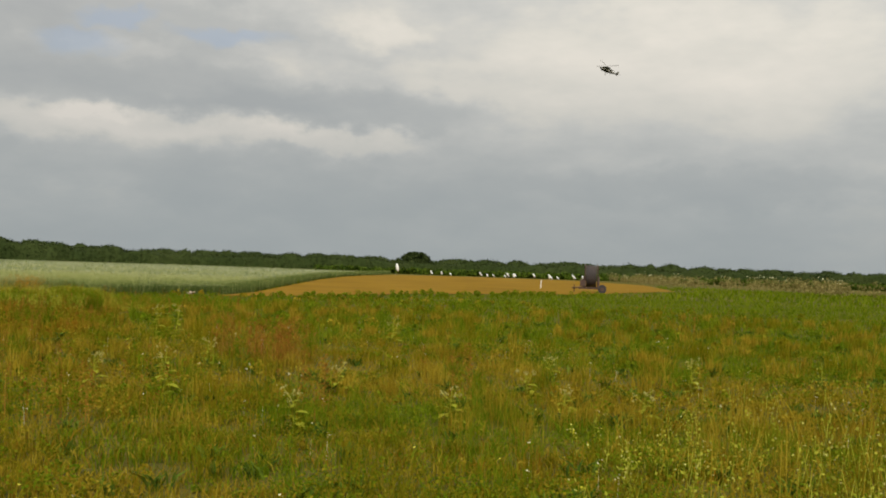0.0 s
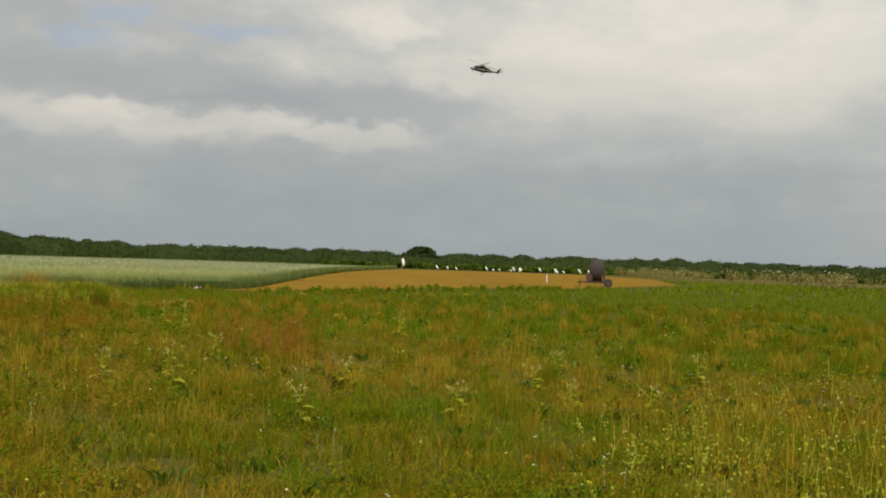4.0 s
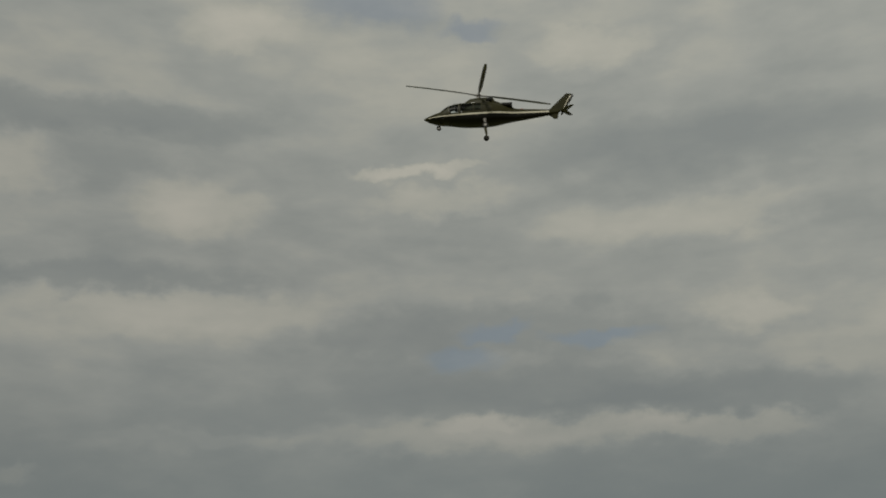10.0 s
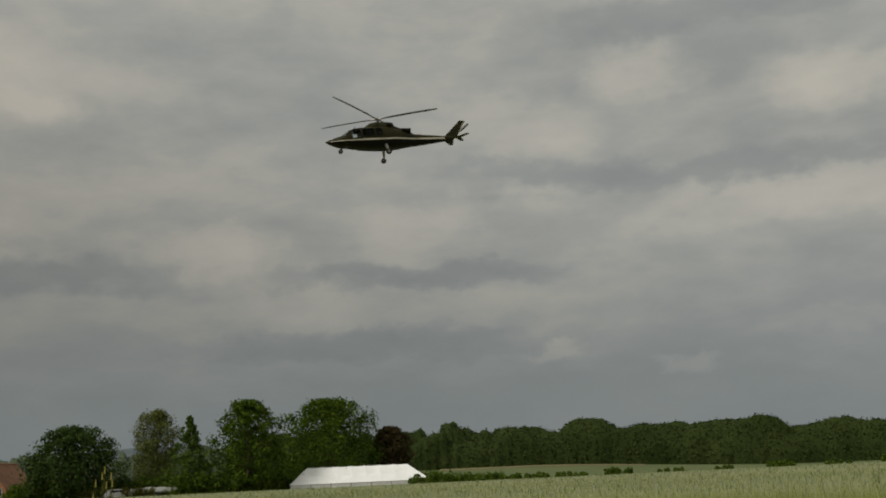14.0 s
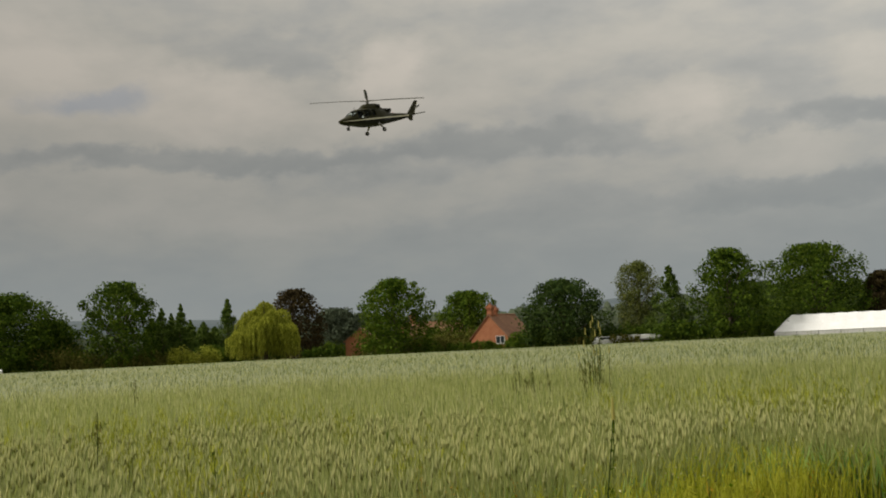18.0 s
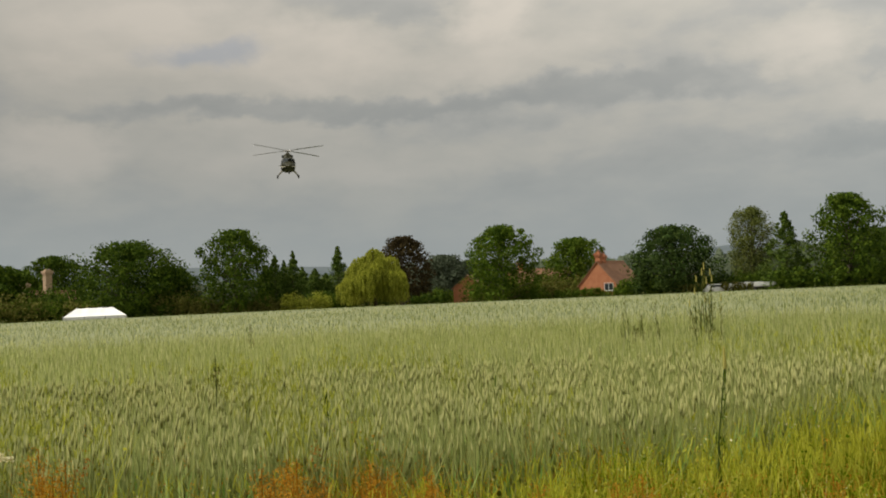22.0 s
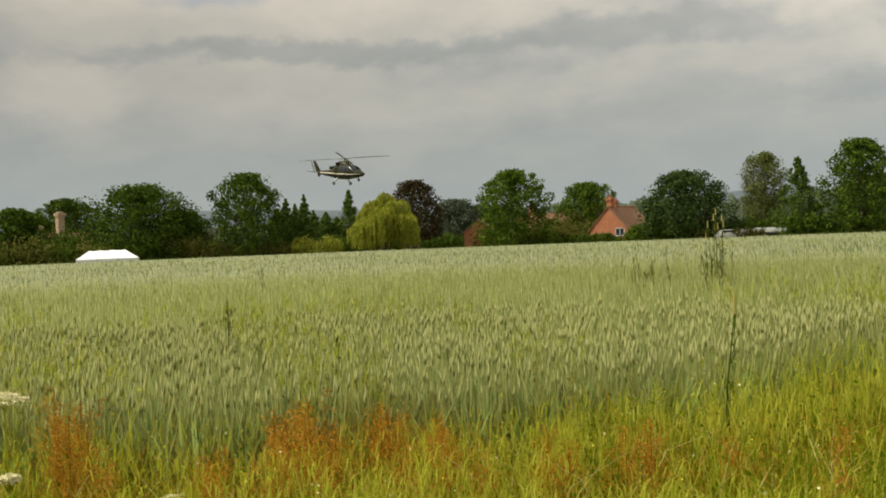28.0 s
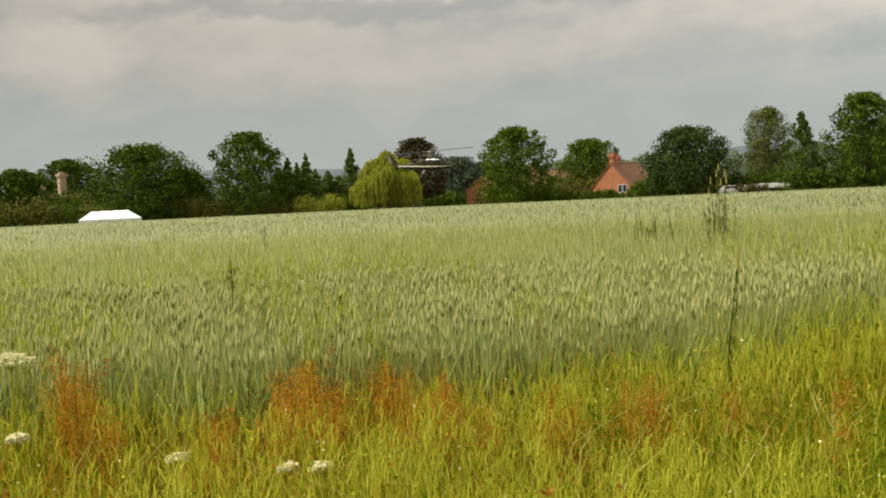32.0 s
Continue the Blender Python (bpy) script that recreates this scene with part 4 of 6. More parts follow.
def wood_strip(name, label, m, a0, a1, far, tall, leaf, count, step, seed):
    """A wood of joined rounded crowns; far and tall give its distance and height by heading."""
    rng = np.random.default_rng(seed)
    a = np.arange(a0, a1, step)
    ground = np.interp(a, *far)
    arc = np.cumsum(ground * np.radians(step))
    depth = np.array([0, 0.5, 1.2, 2.2, 3.6, 5.2, 7, 9, 11.5, 14, 17, 20, 23.5, 27, 31, 35, 40, 45])
    # crowns stand in uneven rows behind the edge
    n = int(arc[-1] * 1.2)
    cx, cy, cr = rng.uniform(0, arc[-1], n), 45 * rng.uniform(0, 1, n) ** 1.25, rng.uniform(1.5, 4.6, n)
    ch = rng.uniform(0.68, 1.0, n) * (0.80 + 0.20 * cy / 45) * (1 + 0.14 * (rng.uniform(0, 1, n) < 0.07))
    x, y = np.meshgrid(arc, depth, indexing="ij")
    y = y - (1.6 + 1.4 * np.sin(arc / 9.1) * np.sin(arc / 3.7 + 1) + rng.uniform(-0.5, 0.5, len(arc)))[:, None]
    up = np.full(x.shape, 0.5)
    for i in range(n):
        q = 1 - ((x - cx[i]) ** 2 + (y - cy[i]) ** 2) / cr[i] ** 2
        up = np.where(q > 0, np.maximum(up, ch[i] * (0.62 + 0.38 * np.sqrt(np.clip(q, 0, 1)))), up)
    up = up * np.interp(depth, [0, 0.5, 1.2, 2.2, 3.6], [0, 0.4, 0.66, 0.86, 1.0]) + rng.uniform(-0.03, 0.02, x.shape)
    up[:, 0] = up[:, -1] = 0
    d = ground[:, None] + y
    z = up * np.interp(a, *tall)[:, None] + np.array([[rise(p, q) for q in row] for p, row in zip(a, d)])
    t = np.radians(swing(a))[:, None]
    v = np.stack([np.sin(t) * d, np.cos(t) * d, z], 2).reshape(-1, 3)
    k = len(depth)
    base = (np.arange(len(a) - 1)[:, None] * k + np.arange(k - 1)).ravel()[:, None]
    tri = np.concatenate([base + q for q in ([0, k, 1], [1, k, k + 1])], 1).reshape(-1, 3)
    # leafy sprays over the whole of it, thickest along the front and on the tops
    p0, p1, p2 = (v[tri[:, q]] for q in range(3))
    face = np.cross(p1 - p0, p2 - p0)
    size = np.linalg.norm(face, axis=1)
    face /= np.maximum(size, 1e-6)[:, None]
    face *= np.where(face[:, 2:] < 0, -1, 1)
    row = np.repeat(np.tile(np.arange(k - 1), len(a) - 1), 2)
    weight = size * np.where(row < 9, 1.0, 0.55)
    pick = rng.choice(len(tri), count, p=weight / weight.sum())
    f = rng.uniform(0, 1, (count, 2))
    f = np.where(f.sum(1)[:, None] > 1, 1 - f, f)
    c = p0[pick] + (p1 - p0)[pick] * f[:, :1] + (p2 - p0)[pick] * f[:, 1:] + face[pick] * rng.normal(0.1, 0.28, count)[:, None]
    c[:, 2] = np.maximum(c[:, 2], 0.1)
    woods = tagged(soup(name, *joined(leaves(c, leaf, 0.0, face[pick]), (v, tri)), m), label, "woods", kind="stuff")
    stems = bmesh.new()
    for i in range(0, n, 6):
        q = float(np.interp(cx[i], arc, a))
        w = float(np.interp(q, *far)) + max(1.0, cy[i])
        px, py = left_of(q, w)
        rod(stems, (px, py, rise(q, w)), (px, py, rise(q, w) + 0.4 * float(np.interp(q, *tall))), 0.16, 0.08, 5)
    part("stems", stems, M_BARK, woods)


def build_woods():
    wood_strip("far_woods", "dark green woodland along the far side of the fields", M_WOOD, -52, 46, ([-52, -42, -34, -26, -15, 46], [300, 285, 285, 300, 318, 350]), ([-52, -44, -40, -36, -33, -30, -27, -22, -18, 46], [15, 14.5, 14.0, 14.2, 14.6, 14.8, 10.4, 6.9, 6.4, 6.2]), 0.62, 150000, 0.14, 44)
    wood_strip("distant_woods", "woods far behind the houses, haze painted grey-green", M_HAZYLEAF, -108, -48, ([-108, -48], [430, 400]), ([-108, -84, -78, -73, -68, -60, -48], [13, 13.5, 14, 18, 16.5, 18, 17]), 0.9, 46000, 0.2, 45)


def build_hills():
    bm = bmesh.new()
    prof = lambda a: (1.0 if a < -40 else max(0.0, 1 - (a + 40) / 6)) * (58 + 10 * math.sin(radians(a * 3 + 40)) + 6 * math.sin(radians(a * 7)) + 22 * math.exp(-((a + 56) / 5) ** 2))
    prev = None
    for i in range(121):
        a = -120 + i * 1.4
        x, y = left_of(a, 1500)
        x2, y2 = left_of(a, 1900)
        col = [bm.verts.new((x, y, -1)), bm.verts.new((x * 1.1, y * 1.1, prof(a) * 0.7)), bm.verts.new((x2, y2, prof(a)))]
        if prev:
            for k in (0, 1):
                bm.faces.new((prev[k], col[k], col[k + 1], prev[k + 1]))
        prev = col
    tagged(part("far_hills", bm, M_HAZYHILL), "low wooded hills on the skyline, haze painted in blue-grey", "hills", kind="structure")


def build_trees():
    t = functools.partial(build_tree)
    t("oak_tree", -96.1, 160, 8.6, 4.0, M_OAK, "dark green broadleaf tree at the field's edge", seed=2)
    t("oak_tree", -95.3, 176, 8.4, 4.2, M_ASH, "green tree behind the old brick house", seed=31)
    t("oak_tree", -93.5, 174, 10.6, 5.4, M_OAK, "dark green broadleaf tree behind the brick chimney", seed=3)
    t("oak_tree", -89.8, 162, 11.9, 7.6, M_OAK, "wide dark green tree with a rounded crown behind the small marquee", seed=4)
    t("oak_tree", -87.7, 164, 8.0, 4.8, M_OAK, "dark green broadleaf tree sloping down to a hedge", seed=5)
    t("oak_tree", -84.2, 158, 13.0, 5.6, M_OAK, "tall rounded dark green tree", seed=6)
    for a, d, h, w, s in ((-82.0, 162, 9.0, 2.0, 7), (-81.5, 164, 8.2, 1.6, 12), (-81.0, 163, 9.6, 1.8, 8), (-78.5, 165, 10.2, 2.2, 9), (-79.8, 166, 6.8, 2.3, 10), (-79.2, 167, 6.0, 2.2, 11), (-80.5, 168, 7.2, 2.2, 13), (-82.5, 164, 7.6, 2.2, 14)):
        t("cypress_tree", a, d, h, w, M_CONIFER, "narrow dark conifer with a pointed top", "column", 0.01, 0.24, 40, 150, s, 0.02)
    build_willow(-76.5, 157, 9.3, 6.2)
    t("copper_beech_tree", -74.9, 171, 11.8, 4.8, M_COPPER, "dark purple-brown copper beech behind the willow", seed=14)
    t("broadleaf_tree", -72.6, 230, 10.6, 6.0, M_HAZYLEAF, "grey-green tree further back", seed=15, leaf=0.5)
    t("broadleaf_tree", -71.0, 236, 9.5, 5.0, M_HAZYLEAF, "grey-green tree further back", seed=25, leaf=0.5)
    t("ash_tree", -69.35, 157, 12.0, 5.5, M_ASH, "bright green tree with upright twigs beside the cottage", seed=16)
    t("broadleaf_tree", -65.2, 178, 10.6, 5.6, M_ASH, "green tree standing behind the brick house", seed=17)
    t("broadleaf_tree", -59.9, 158, 10.6, 6.2, M_DARKLEAF, "low wide tree with very dark leaves", seed=18)
    t("birch_tree", -55.75, 166, 13.3, 3.6, M_BIRCH, "tall yellowish birch with a thin crown", "egg", 0.12, 0.27, 64, 170, 19)
    t("spruce_tree", -54.0, 161, 11.9, 4.5, M_CONIFER, "dark conifer with a pointed top", "cone", 0.02, 0.26, 90, 130, 20)
    t("oak_tree", -50.9, 158, 13.9, 5.7, M_OAK, "large rounded dark green tree", seed=21)
    t("oak_tree", -46.5, 170, 14.6, 8.0, M_OAK, "broad dark green tree standing behind the marquee", seed=22)
    t("oak_tree", -0.3, 337, 7.4, 5.6, M_WOOD, "broad rounded tree standing out of the far woods", seed=24, leaf=0.6, per=70)
    t("broadleaf_tree", -43.2, 174, 9.8, 3.6, M_COPPER, "small dark brownish tree beside the marquee", seed=23)
    build_shrubs("hedge", "brown-green scrubby hedge under the trees", [(-96.4, 155, 4, 5.0), (-95.2, 154, 3, 4.2), (-92.6, 155, 3, 3.4), (-87.2, 158, 4, 5.4), (-86, 156, 3, 3.2), (-83, 156, 5, 2.2), (-81.5, 157, 4, 3.0), (-68, 162, 5, 3.2), (-66.9, 178, 5, 6.0), (-66.3, 172, 4, 4.2), (-58, 156, 6, 1.9), (-70.2, 160, 3, 2.2)], M_SCRUB)
    build_shrubs("hedge", "green hedge along the far side of the wheat", [(-99, 156, 6, 3.6), (-96.5, 155, 5, 4.4), (-94.6, 155, 4, 4.2), (-93, 156, 4, 4.0), (-92, 158, 6, 3.4), (-88.3, 158, 6, 3.6), (-79, 160, 5, 3.4), (-77.2, 164, 5, 3.2), (-73.2, 176, 5, 3.0), (-68.8, 165, 5, 3.0), (-65.5, 161, 7, 1.9), (-61.7, 160, 3.4, 3.3), (-61.0, 158, 5, 3.0), (-47.0, 174, 8, 5.2), (-44, 172, 6, 4.0), (-41, 174, 4, 2.6), (-38.6, 182, 4, 2.0)], M_ASH, seed=5)
    build_shrubs("bush", "dark bushes in front of the houses", [(-73.6, 165, 2.4, 2.4), (-70.4, 164, 2.6, 4.6), (-68.0, 184, 5, 5.4), (-66.2, 186, 4, 5.0), (-93.8, 157, 3, 5.6), (-94.6, 160, 4, 6.3), (-93.2, 160, 3.6, 6.1), (-61.6, 162, 3.0, 4.6), (-95.5, 158, 6, 5.2), (-90.5, 158, 9, 3.6), (-57.2, 160, 7, 3.2), (-55.4, 162, 7, 4.4), (-52.6, 156, 6, 3.8), (-49.6, 160, 5, 3.6)], M_OAK, 0.4, 125, 6, "bush")
    build_shrubs("yellow_shrub", "rounded yellow-green shrub beside the willow", [(-80.3, 154, 3.3, 3.3)], M_WILLOW, 0.28, 220, 8, "shrub")
    rng = random.Random(8)
    spots = []
    for k in range(13):
        a = -41.5 + k * 1.15
        # where this heading leaves the wheat
        d = 4 + next(r for r in range(90, 260) if not inside(np.array([left_of(a, r)]), WHEAT)[0])
        spots.append((a, d, 3.2 * rng.uniform(0.5, 1.2), rng.uniform(0.9, 1.9)))
    build_shrubs("hedge", "dark uneven hedge where the wheat ends", spots, M_OAK, 0.4, 130, 21)
    build_shrubs("hedge", "low dark hedge beyond the bare field", [(a, 232 - abs(a) * 0.2, 9, 1.9) for a in range(-4, 40, 3)], M_OAK, 0.6, 55, 9)


build_ground()
build_wheat()
build_meadow()
build_hills()
build_woods()
build_trees()

# ---- the helicopter: nose along +x, middle of its length at the origin ----
HELI_LEN = 11.5


def hull_stations():
    # distance behind the nose tip, half width, top, bottom
    return [(0.0, 0.04, 0.03, -0.06), (0.2, 0.20, 0.10, -0.14), (0.5, 0.38, 0.21, -0.25), (0.9, 0.54, 0.32, -0.37), (1.25, 0.64, 0.42, -0.43), (1.5, 0.70, 0.62, -0.46), (1.8, 0.74, 0.82, -0.49), (2.2, 0.78, 0.97, -0.56), (2.7, 0.81, 1.04, -0.65), (3.4, 0.82, 1.06, -0.72), (4.3, 0.82, 1.05, -0.75), (5.1, 0.79, 1.0, -0.73), (5.6, 0.70, 0.88, -0.66), (6.1, 0.56, 0.72, -0.58), (6.7, 0.40, 0.46, -0.51), (7.5, 0.31, 0.38, -0.43), (8.4, 0.24, 0.32, -0.31), (9.3, 0.18, 0.25, -0.18), (9.9, 0.12, 0.22, -0.08), (10.2, 0.06, 0.18, 0.02)]


def stripe_z(s):
    """Height of the stripe's lower edge along the hull."""
    return -0.12 - 0.03 * math.sin(min(s, 6) / 6 * math.pi) + 0.018 * max(0, s - 4.5) + (0.06 - 0.06 * min(1, s / 1.5))


def hull_point(s, u, grow=0.0):
    """A point of the hull at s metres behind the nose; u is the angle from the top, over the left side."""
    st = hull_stations()
    k = max(0, min(len(st) - 2, sum(1 for q in st if q[0] <= s) - 1))
    f = min(1, max(0, (s - st[k][0]) / (st[k + 1][0] - st[k][0])))
    w, top, low = (st[k][i] + (st[k + 1][i] - st[k][i]) * f for i in (1, 2, 3))
    belt = low + (top - low) * 0.42
    c, si = math.cos(u), math.sin(u)
    p = 0.72
    y = (w + grow) * math.copysign(abs(si) ** p, si)
    z = belt + ((top - belt) if c > 0 else (belt - low)) * math.copysign(abs(c) ** p, c) + grow * c
    return Vector((HELI_LEN / 2 - s, y, z))


def hull_patch(s0, s1, u0, u1, grow, ns=12, nu=6):
    """A sheet of the hull, raised a little, with thickness."""
    bm = bmesh.new()
    grid = [[bm.verts.new(hull_point(s0(j / nu) + (s1(j / nu) - s0(j / nu)) * i / ns, u0(i / ns) + (u1(i / ns) - u0(i / ns)) * j / nu, grow)) for j in range(nu + 1)] for i in range(ns + 1)]
    for i in range(ns):
        for j in range(nu):
            bm.faces.new((grid[i][j], grid[i][j + 1], grid[i + 1][j + 1], grid[i + 1][j]))
    return smooth(bm)


def smooth(bm):
    for f in bm.faces:
        f.smooth = True
    return bm


def const(v):
    return lambda q: v


def at_z(s, z, side):
    """The angle on the hull at which its side lies at height z."""
    lo, hi = 0.0, math.pi
    for _ in range(30):
        mid = (lo + hi) / 2
        if hull_point(s, mid).z > z:
            lo = mid
        else:
            hi = mid
    return lo * side


def blade_mesh(root, tip, chord, thick, twist=0.0):
    bm = bmesh.new()
    prev = None
    for i in range(7):
        r = root + (tip - root) * i / 6
        c = chord * (0.55 if i == 0 else 1.0 if i < 6 else 0.6)
        droop = -0.004 * r * r
        ring = [bm.verts.new((r, c * a, thick * b + droop)) for a, b in ((-0.45, 0.0), (-0.2, 0.5), (0.25, 0.5), (0.55, 0.0), (0.2, -0.5), (-0.2, -0.5))]
        if prev:
            for k in range(6):
                bm.faces.new((prev[k], ring[k], ring[(k + 1) % 6], prev[(k + 1) % 6]))
        else:
            bm.faces.new(ring)
        prev = ring
    bm.faces.new(prev[::-1])
    bmesh.ops.recalc_face_normals(bm, faces=bm.faces[:])
    return smooth(bm)


def wheel(parent, name, x, y, z, r, w, hub=M_STEEL):
    wh = part(name, one(lambda b: (rod(b, (x, y - w / 2, z), (x, y + w / 2, z), r, r, 20), rod(b, (x, y - w * 0.42, z), (x, y + w * 0.42, z), r * 1.04, r * 1.04, 20))), M_RUBBER, parent)
    part("rim", one(rod, (x, y - w * 0.56, z), (x, y + w * 0.56, z), r * 0.5, r * 0.5, 14), hub, wh)
    return wh


# openings of the side windows: from and to behind the nose, lower and upper edge
GLAZING = [(2.02, 2.62, 0.16, 0.82), (2.84, 3.72, 0.18, 0.86), (3.84, 4.3, 0.2, 0.84)]


def build_helicopter():
    heli = tagged(empty("helicopter", 0, 200, 30), "dark green twin-engine helicopter with a cream stripe, wheels down", "helicopter")
    X = lambda s: HELI_LEN / 2 - s
    bm = bmesh.new()
    prev, n = None, 40
    for s in [q / 10 for q in range(0, 103)]:
        ring = [bm.verts.new(hull_point(s, 2 * math.pi * k / n)) for k in range(n)]
        if prev:
            for k in range(n):
                bm.faces.new((prev[k], ring[k], ring[(k + 1) % n], prev[(k + 1) % n]))
        else:
            bm.faces.new(ring)
        prev = ring
    bm.faces.new(prev)
    bmesh.ops.recalc_face_normals(bm, faces=bm.faces[:])
    # openings for the glazing on both sides
    gone = []
    for f in bm.faces:
        c = f.calc_center_median()
        q = HELI_LEN / 2 - c.x
        if abs(c.y) > 0.2 and any(s0 < q < s1 and z0 < c.z < z1 for s0, s1, z0, z1 in GLAZING) or (1.36 < q < 1.84 and c.z > 0.34 and abs(c.y) < 0.62):
            gone.append(f)
    bmesh.ops.delete(bm, geom=gone, context="FACES")
    part("fuselage", smooth(bm), M_BODY, heli)
    # cabin floor and seats
    part("cabin_floor", one(box, (3.4, 1.3, 0.05), (X(3.1), 0, -0.28), None, 0.015), M_SEAT, heli)
    for q, y in ((2.35, 0.36), (2.35, -0.36), (3.95, 0.38), (3.95, -0.38)):
        seat = bmesh.new()
        box(seat, (0.46, 0.44, 0.14), (X(q), y, 0.0), None, 0.04)
        box(seat, (0.12, 0.42, 0.56), (X(q + 0.24), y, 0.3), Matrix.Rotation(radians(-8), 4, "Y"), 0.04)
        part("seat", seat, M_SEAT, heli)
    for side in (1, -1):
        lo = lambda q: at_z(0.35 + q * 9.0, stripe_z(0.35 + q * 9.0), side)
        hi = lambda q: at_z(0.35 + q * 9.0, stripe_z(0.35 + q * 9.0) + 0.04 + 0.085 * min(1, q * 3), side)
        part("stripe", hull_patch(const(0.35), const(9.35), lo, hi, 0.02, 90, 3), M_STRIPE, heli)
        part("belly_panel", hull_patch(const(0.3), const(9.4), lambda q: at_z(0.3 + q * 9.1, stripe_z(0.3 + q * 9.1) - 0.02, side), const(math.pi * side), 0.010, 60, 12), M_BELLY, heli)
        # windscreen, cockpit door, two cabin windows, with a frame round each door
        part("windscreen", hull_patch(lambda q: 1.32 + 0.05 * q, lambda q: 1.98 - 0.12 * q, const(0.05 * side), const(1.12 * side), 0.012, 10, 10), M_PANE, heli)
        for s0, s1, z0, z1 in GLAZING:
            part("window", hull_patch(const(s0), const(s1), const(at_z((s0 + s1) / 2, z1, side)), const(at_z((s0 + s1) / 2, z0, side)), 0.012, 8, 8), M_PANE, heli)
        for s0 in (1.98, 2.74, 4.42):
            part("door_seam", hull_patch(const(s0), const(s0 + 0.03), const(0.5 * side), const(at_z(s0, -0.05, side)), 0.014, 1, 12), M_BELLY, heli)
        part("engine_intake", one(rod, (X(4.75), 0.44 * side, 1.16), (X(5.15), 0.5 * side, 1.12), 0.15, 0.18, 14), M_BELLY, heli)
        part("exhaust", one(lambda b: (rod(b, (X(5.9), 0.32 * side, 0.72), (X(6.55), 0.42 * side, 0.66), 0.17, 0.16, 14), rod(b, (X(6.5), 0.41 * side, 0.66), (X(6.62), 0.43 * side, 0.65), 0.18, 0.18, 14))), M_BELLY, heli)
        bm = bmesh.new()
        edge = [(10.2, 0.04), (10.7, 0.04), (11.15, 0.86), (10.9, 0.9)]
        quads = [[bm.verts.new((X(q), y * side, z)) for q, y in edge] for z in (0.10, 0.16)]
        bm.faces.new(quads[0])
        bm.faces.new(quads[1][::-1])
        for k in range(4):
            bm.faces.new((quads[0][k], quads[0][(k + 1) % 4], quads[1][(k + 1) % 4], quads[1][k]))
        bmesh.ops.recalc_face_normals(bm, faces=bm.faces[:])
        part("stabiliser", bm, M_BODY, heli)
        part("landing_leg", one(lambda b: (rod(b, (X(4.55), 0.62 * side, -0.5), (X(4.62), 1.08 * side, -1.0), 0.13, 0.08), rod(b, (X(4.62), 1.08 * side, -1.0), (X(4.6), 1.15 * side, -1.24), 0.05, 0.05))), M_STEEL, heli)
        wheel(heli, "wheel", X(4.6), 1.22 * side, -1.24, 0.20, 0.15)
    part("nose_leg", one(lambda b: (rod(b, (X(1.2), 0, -0.35), (X(1.1), 0, -0.74), 0.055, 0.045), rod(b, (X(1.12), 0, -0.6), (X(1.5), 0, -0.44), 0.03))), M_STEEL, heli)
    wheel(heli, "wheel", X(1.1), 0, -0.76, 0.17, 0.13)
    part("step_aerial", one(rod, (X(1.95), 0.3, -0.5), (X(2.08), 0.3, -0.72), 0.035, 0.02, 6), M_BELLY, heli)
    # engine cowling and mast
    bm = bmesh.new()
    prev = None
    for s, w, top in ((2.95, 0.34, 1.02), (3.2, 0.44, 1.22), (3.5, 0.50, 1.42), (4.0, 0.54, 1.49), (4.9, 0.56, 1.47), (5.25, 0.54, 1.40), (5.38, 0.52, 1.14), (5.8, 0.46, 0.96), (6.3, 0.38, 0.76), (6.8, 0.26, 0.46)):
        ring = [bm.verts.new((X(s), w * math.copysign(abs(math.cos(a)) ** 0.7, math.cos(a)), 0.45 + (top - 0.45) * abs(math.sin(a)) ** 0.7)) for a in [math.pi * k / 12 for k in range(13)]]
        if prev:
            for k in range(12):
                bm.faces.new((prev[k], ring[k], ring[k + 1], prev[k + 1]))
        else:
            bm.faces.new(ring)
        prev = ring
    bm.faces.new(prev)
    bmesh.ops.recalc_face_normals(bm, faces=bm.faces[:])
    part("engine_cowling", smooth(bm), M_BODY, heli)
    part("mast", one(rod, (X(4.15), 0, 1.4), (X(4.15), 0, 1.70), 0.17, 0.11, 12), M_STEEL, heli)
    part("antenna", one(rod, (X(2.3), 0, 0.95), (X(2.34), 0, 1.2), 0.03, 0.01, 6), M_BELLY, heli)
    part("beacon", one(rod, (X(7.4), 0, 0.36), (X(7.4), 0, 0.47), 0.06, 0.04, 10), mat("red lens", (0.45, 0.02, 0.015), (0.5, 0.03, 0.02), 3, 0.2), heli)
    # fins
    for nm, pts in (("fin", ((9.35, 0.20), (10.35, 0.10), (11.15, 1.44), (10.7, 1.50))), ("ventral_fin", ((9.25, -0.1), (10.1, 0.05), (9.98, -0.5), (9.72, -0.52)))):
        bm = bmesh.new()
        sides = []
        for y in (-0.05, 0.05):
            sides.append([bm.verts.new((X(s), y * (1 if k < 2 else 0.6), z)) for k, (s, z) in enumerate(pts)])
        bm.faces.new(sides[0])
        bm.faces.new(sides[1][::-1])
        for k in range(4):
            bm.faces.new((sides[0][k], sides[0][(k + 1) % 4], sides[1][(k + 1) % 4], sides[1][k]))
        bmesh.ops.recalc_face_normals(bm, faces=bm.faces[:])
        part(nm, bm, M_BODY, heli)
    for side in (1, -1):
        bm = bmesh.new()
        bm.faces.new([bm.verts.new((X(s), 0.054 * side, z)) for s, z in ((10.36, 0.18), (10.46, 0.28), (11.05, 1.30), (10.97, 1.32))])
        part("fin_mark", bm, M_STRIPE, heli)
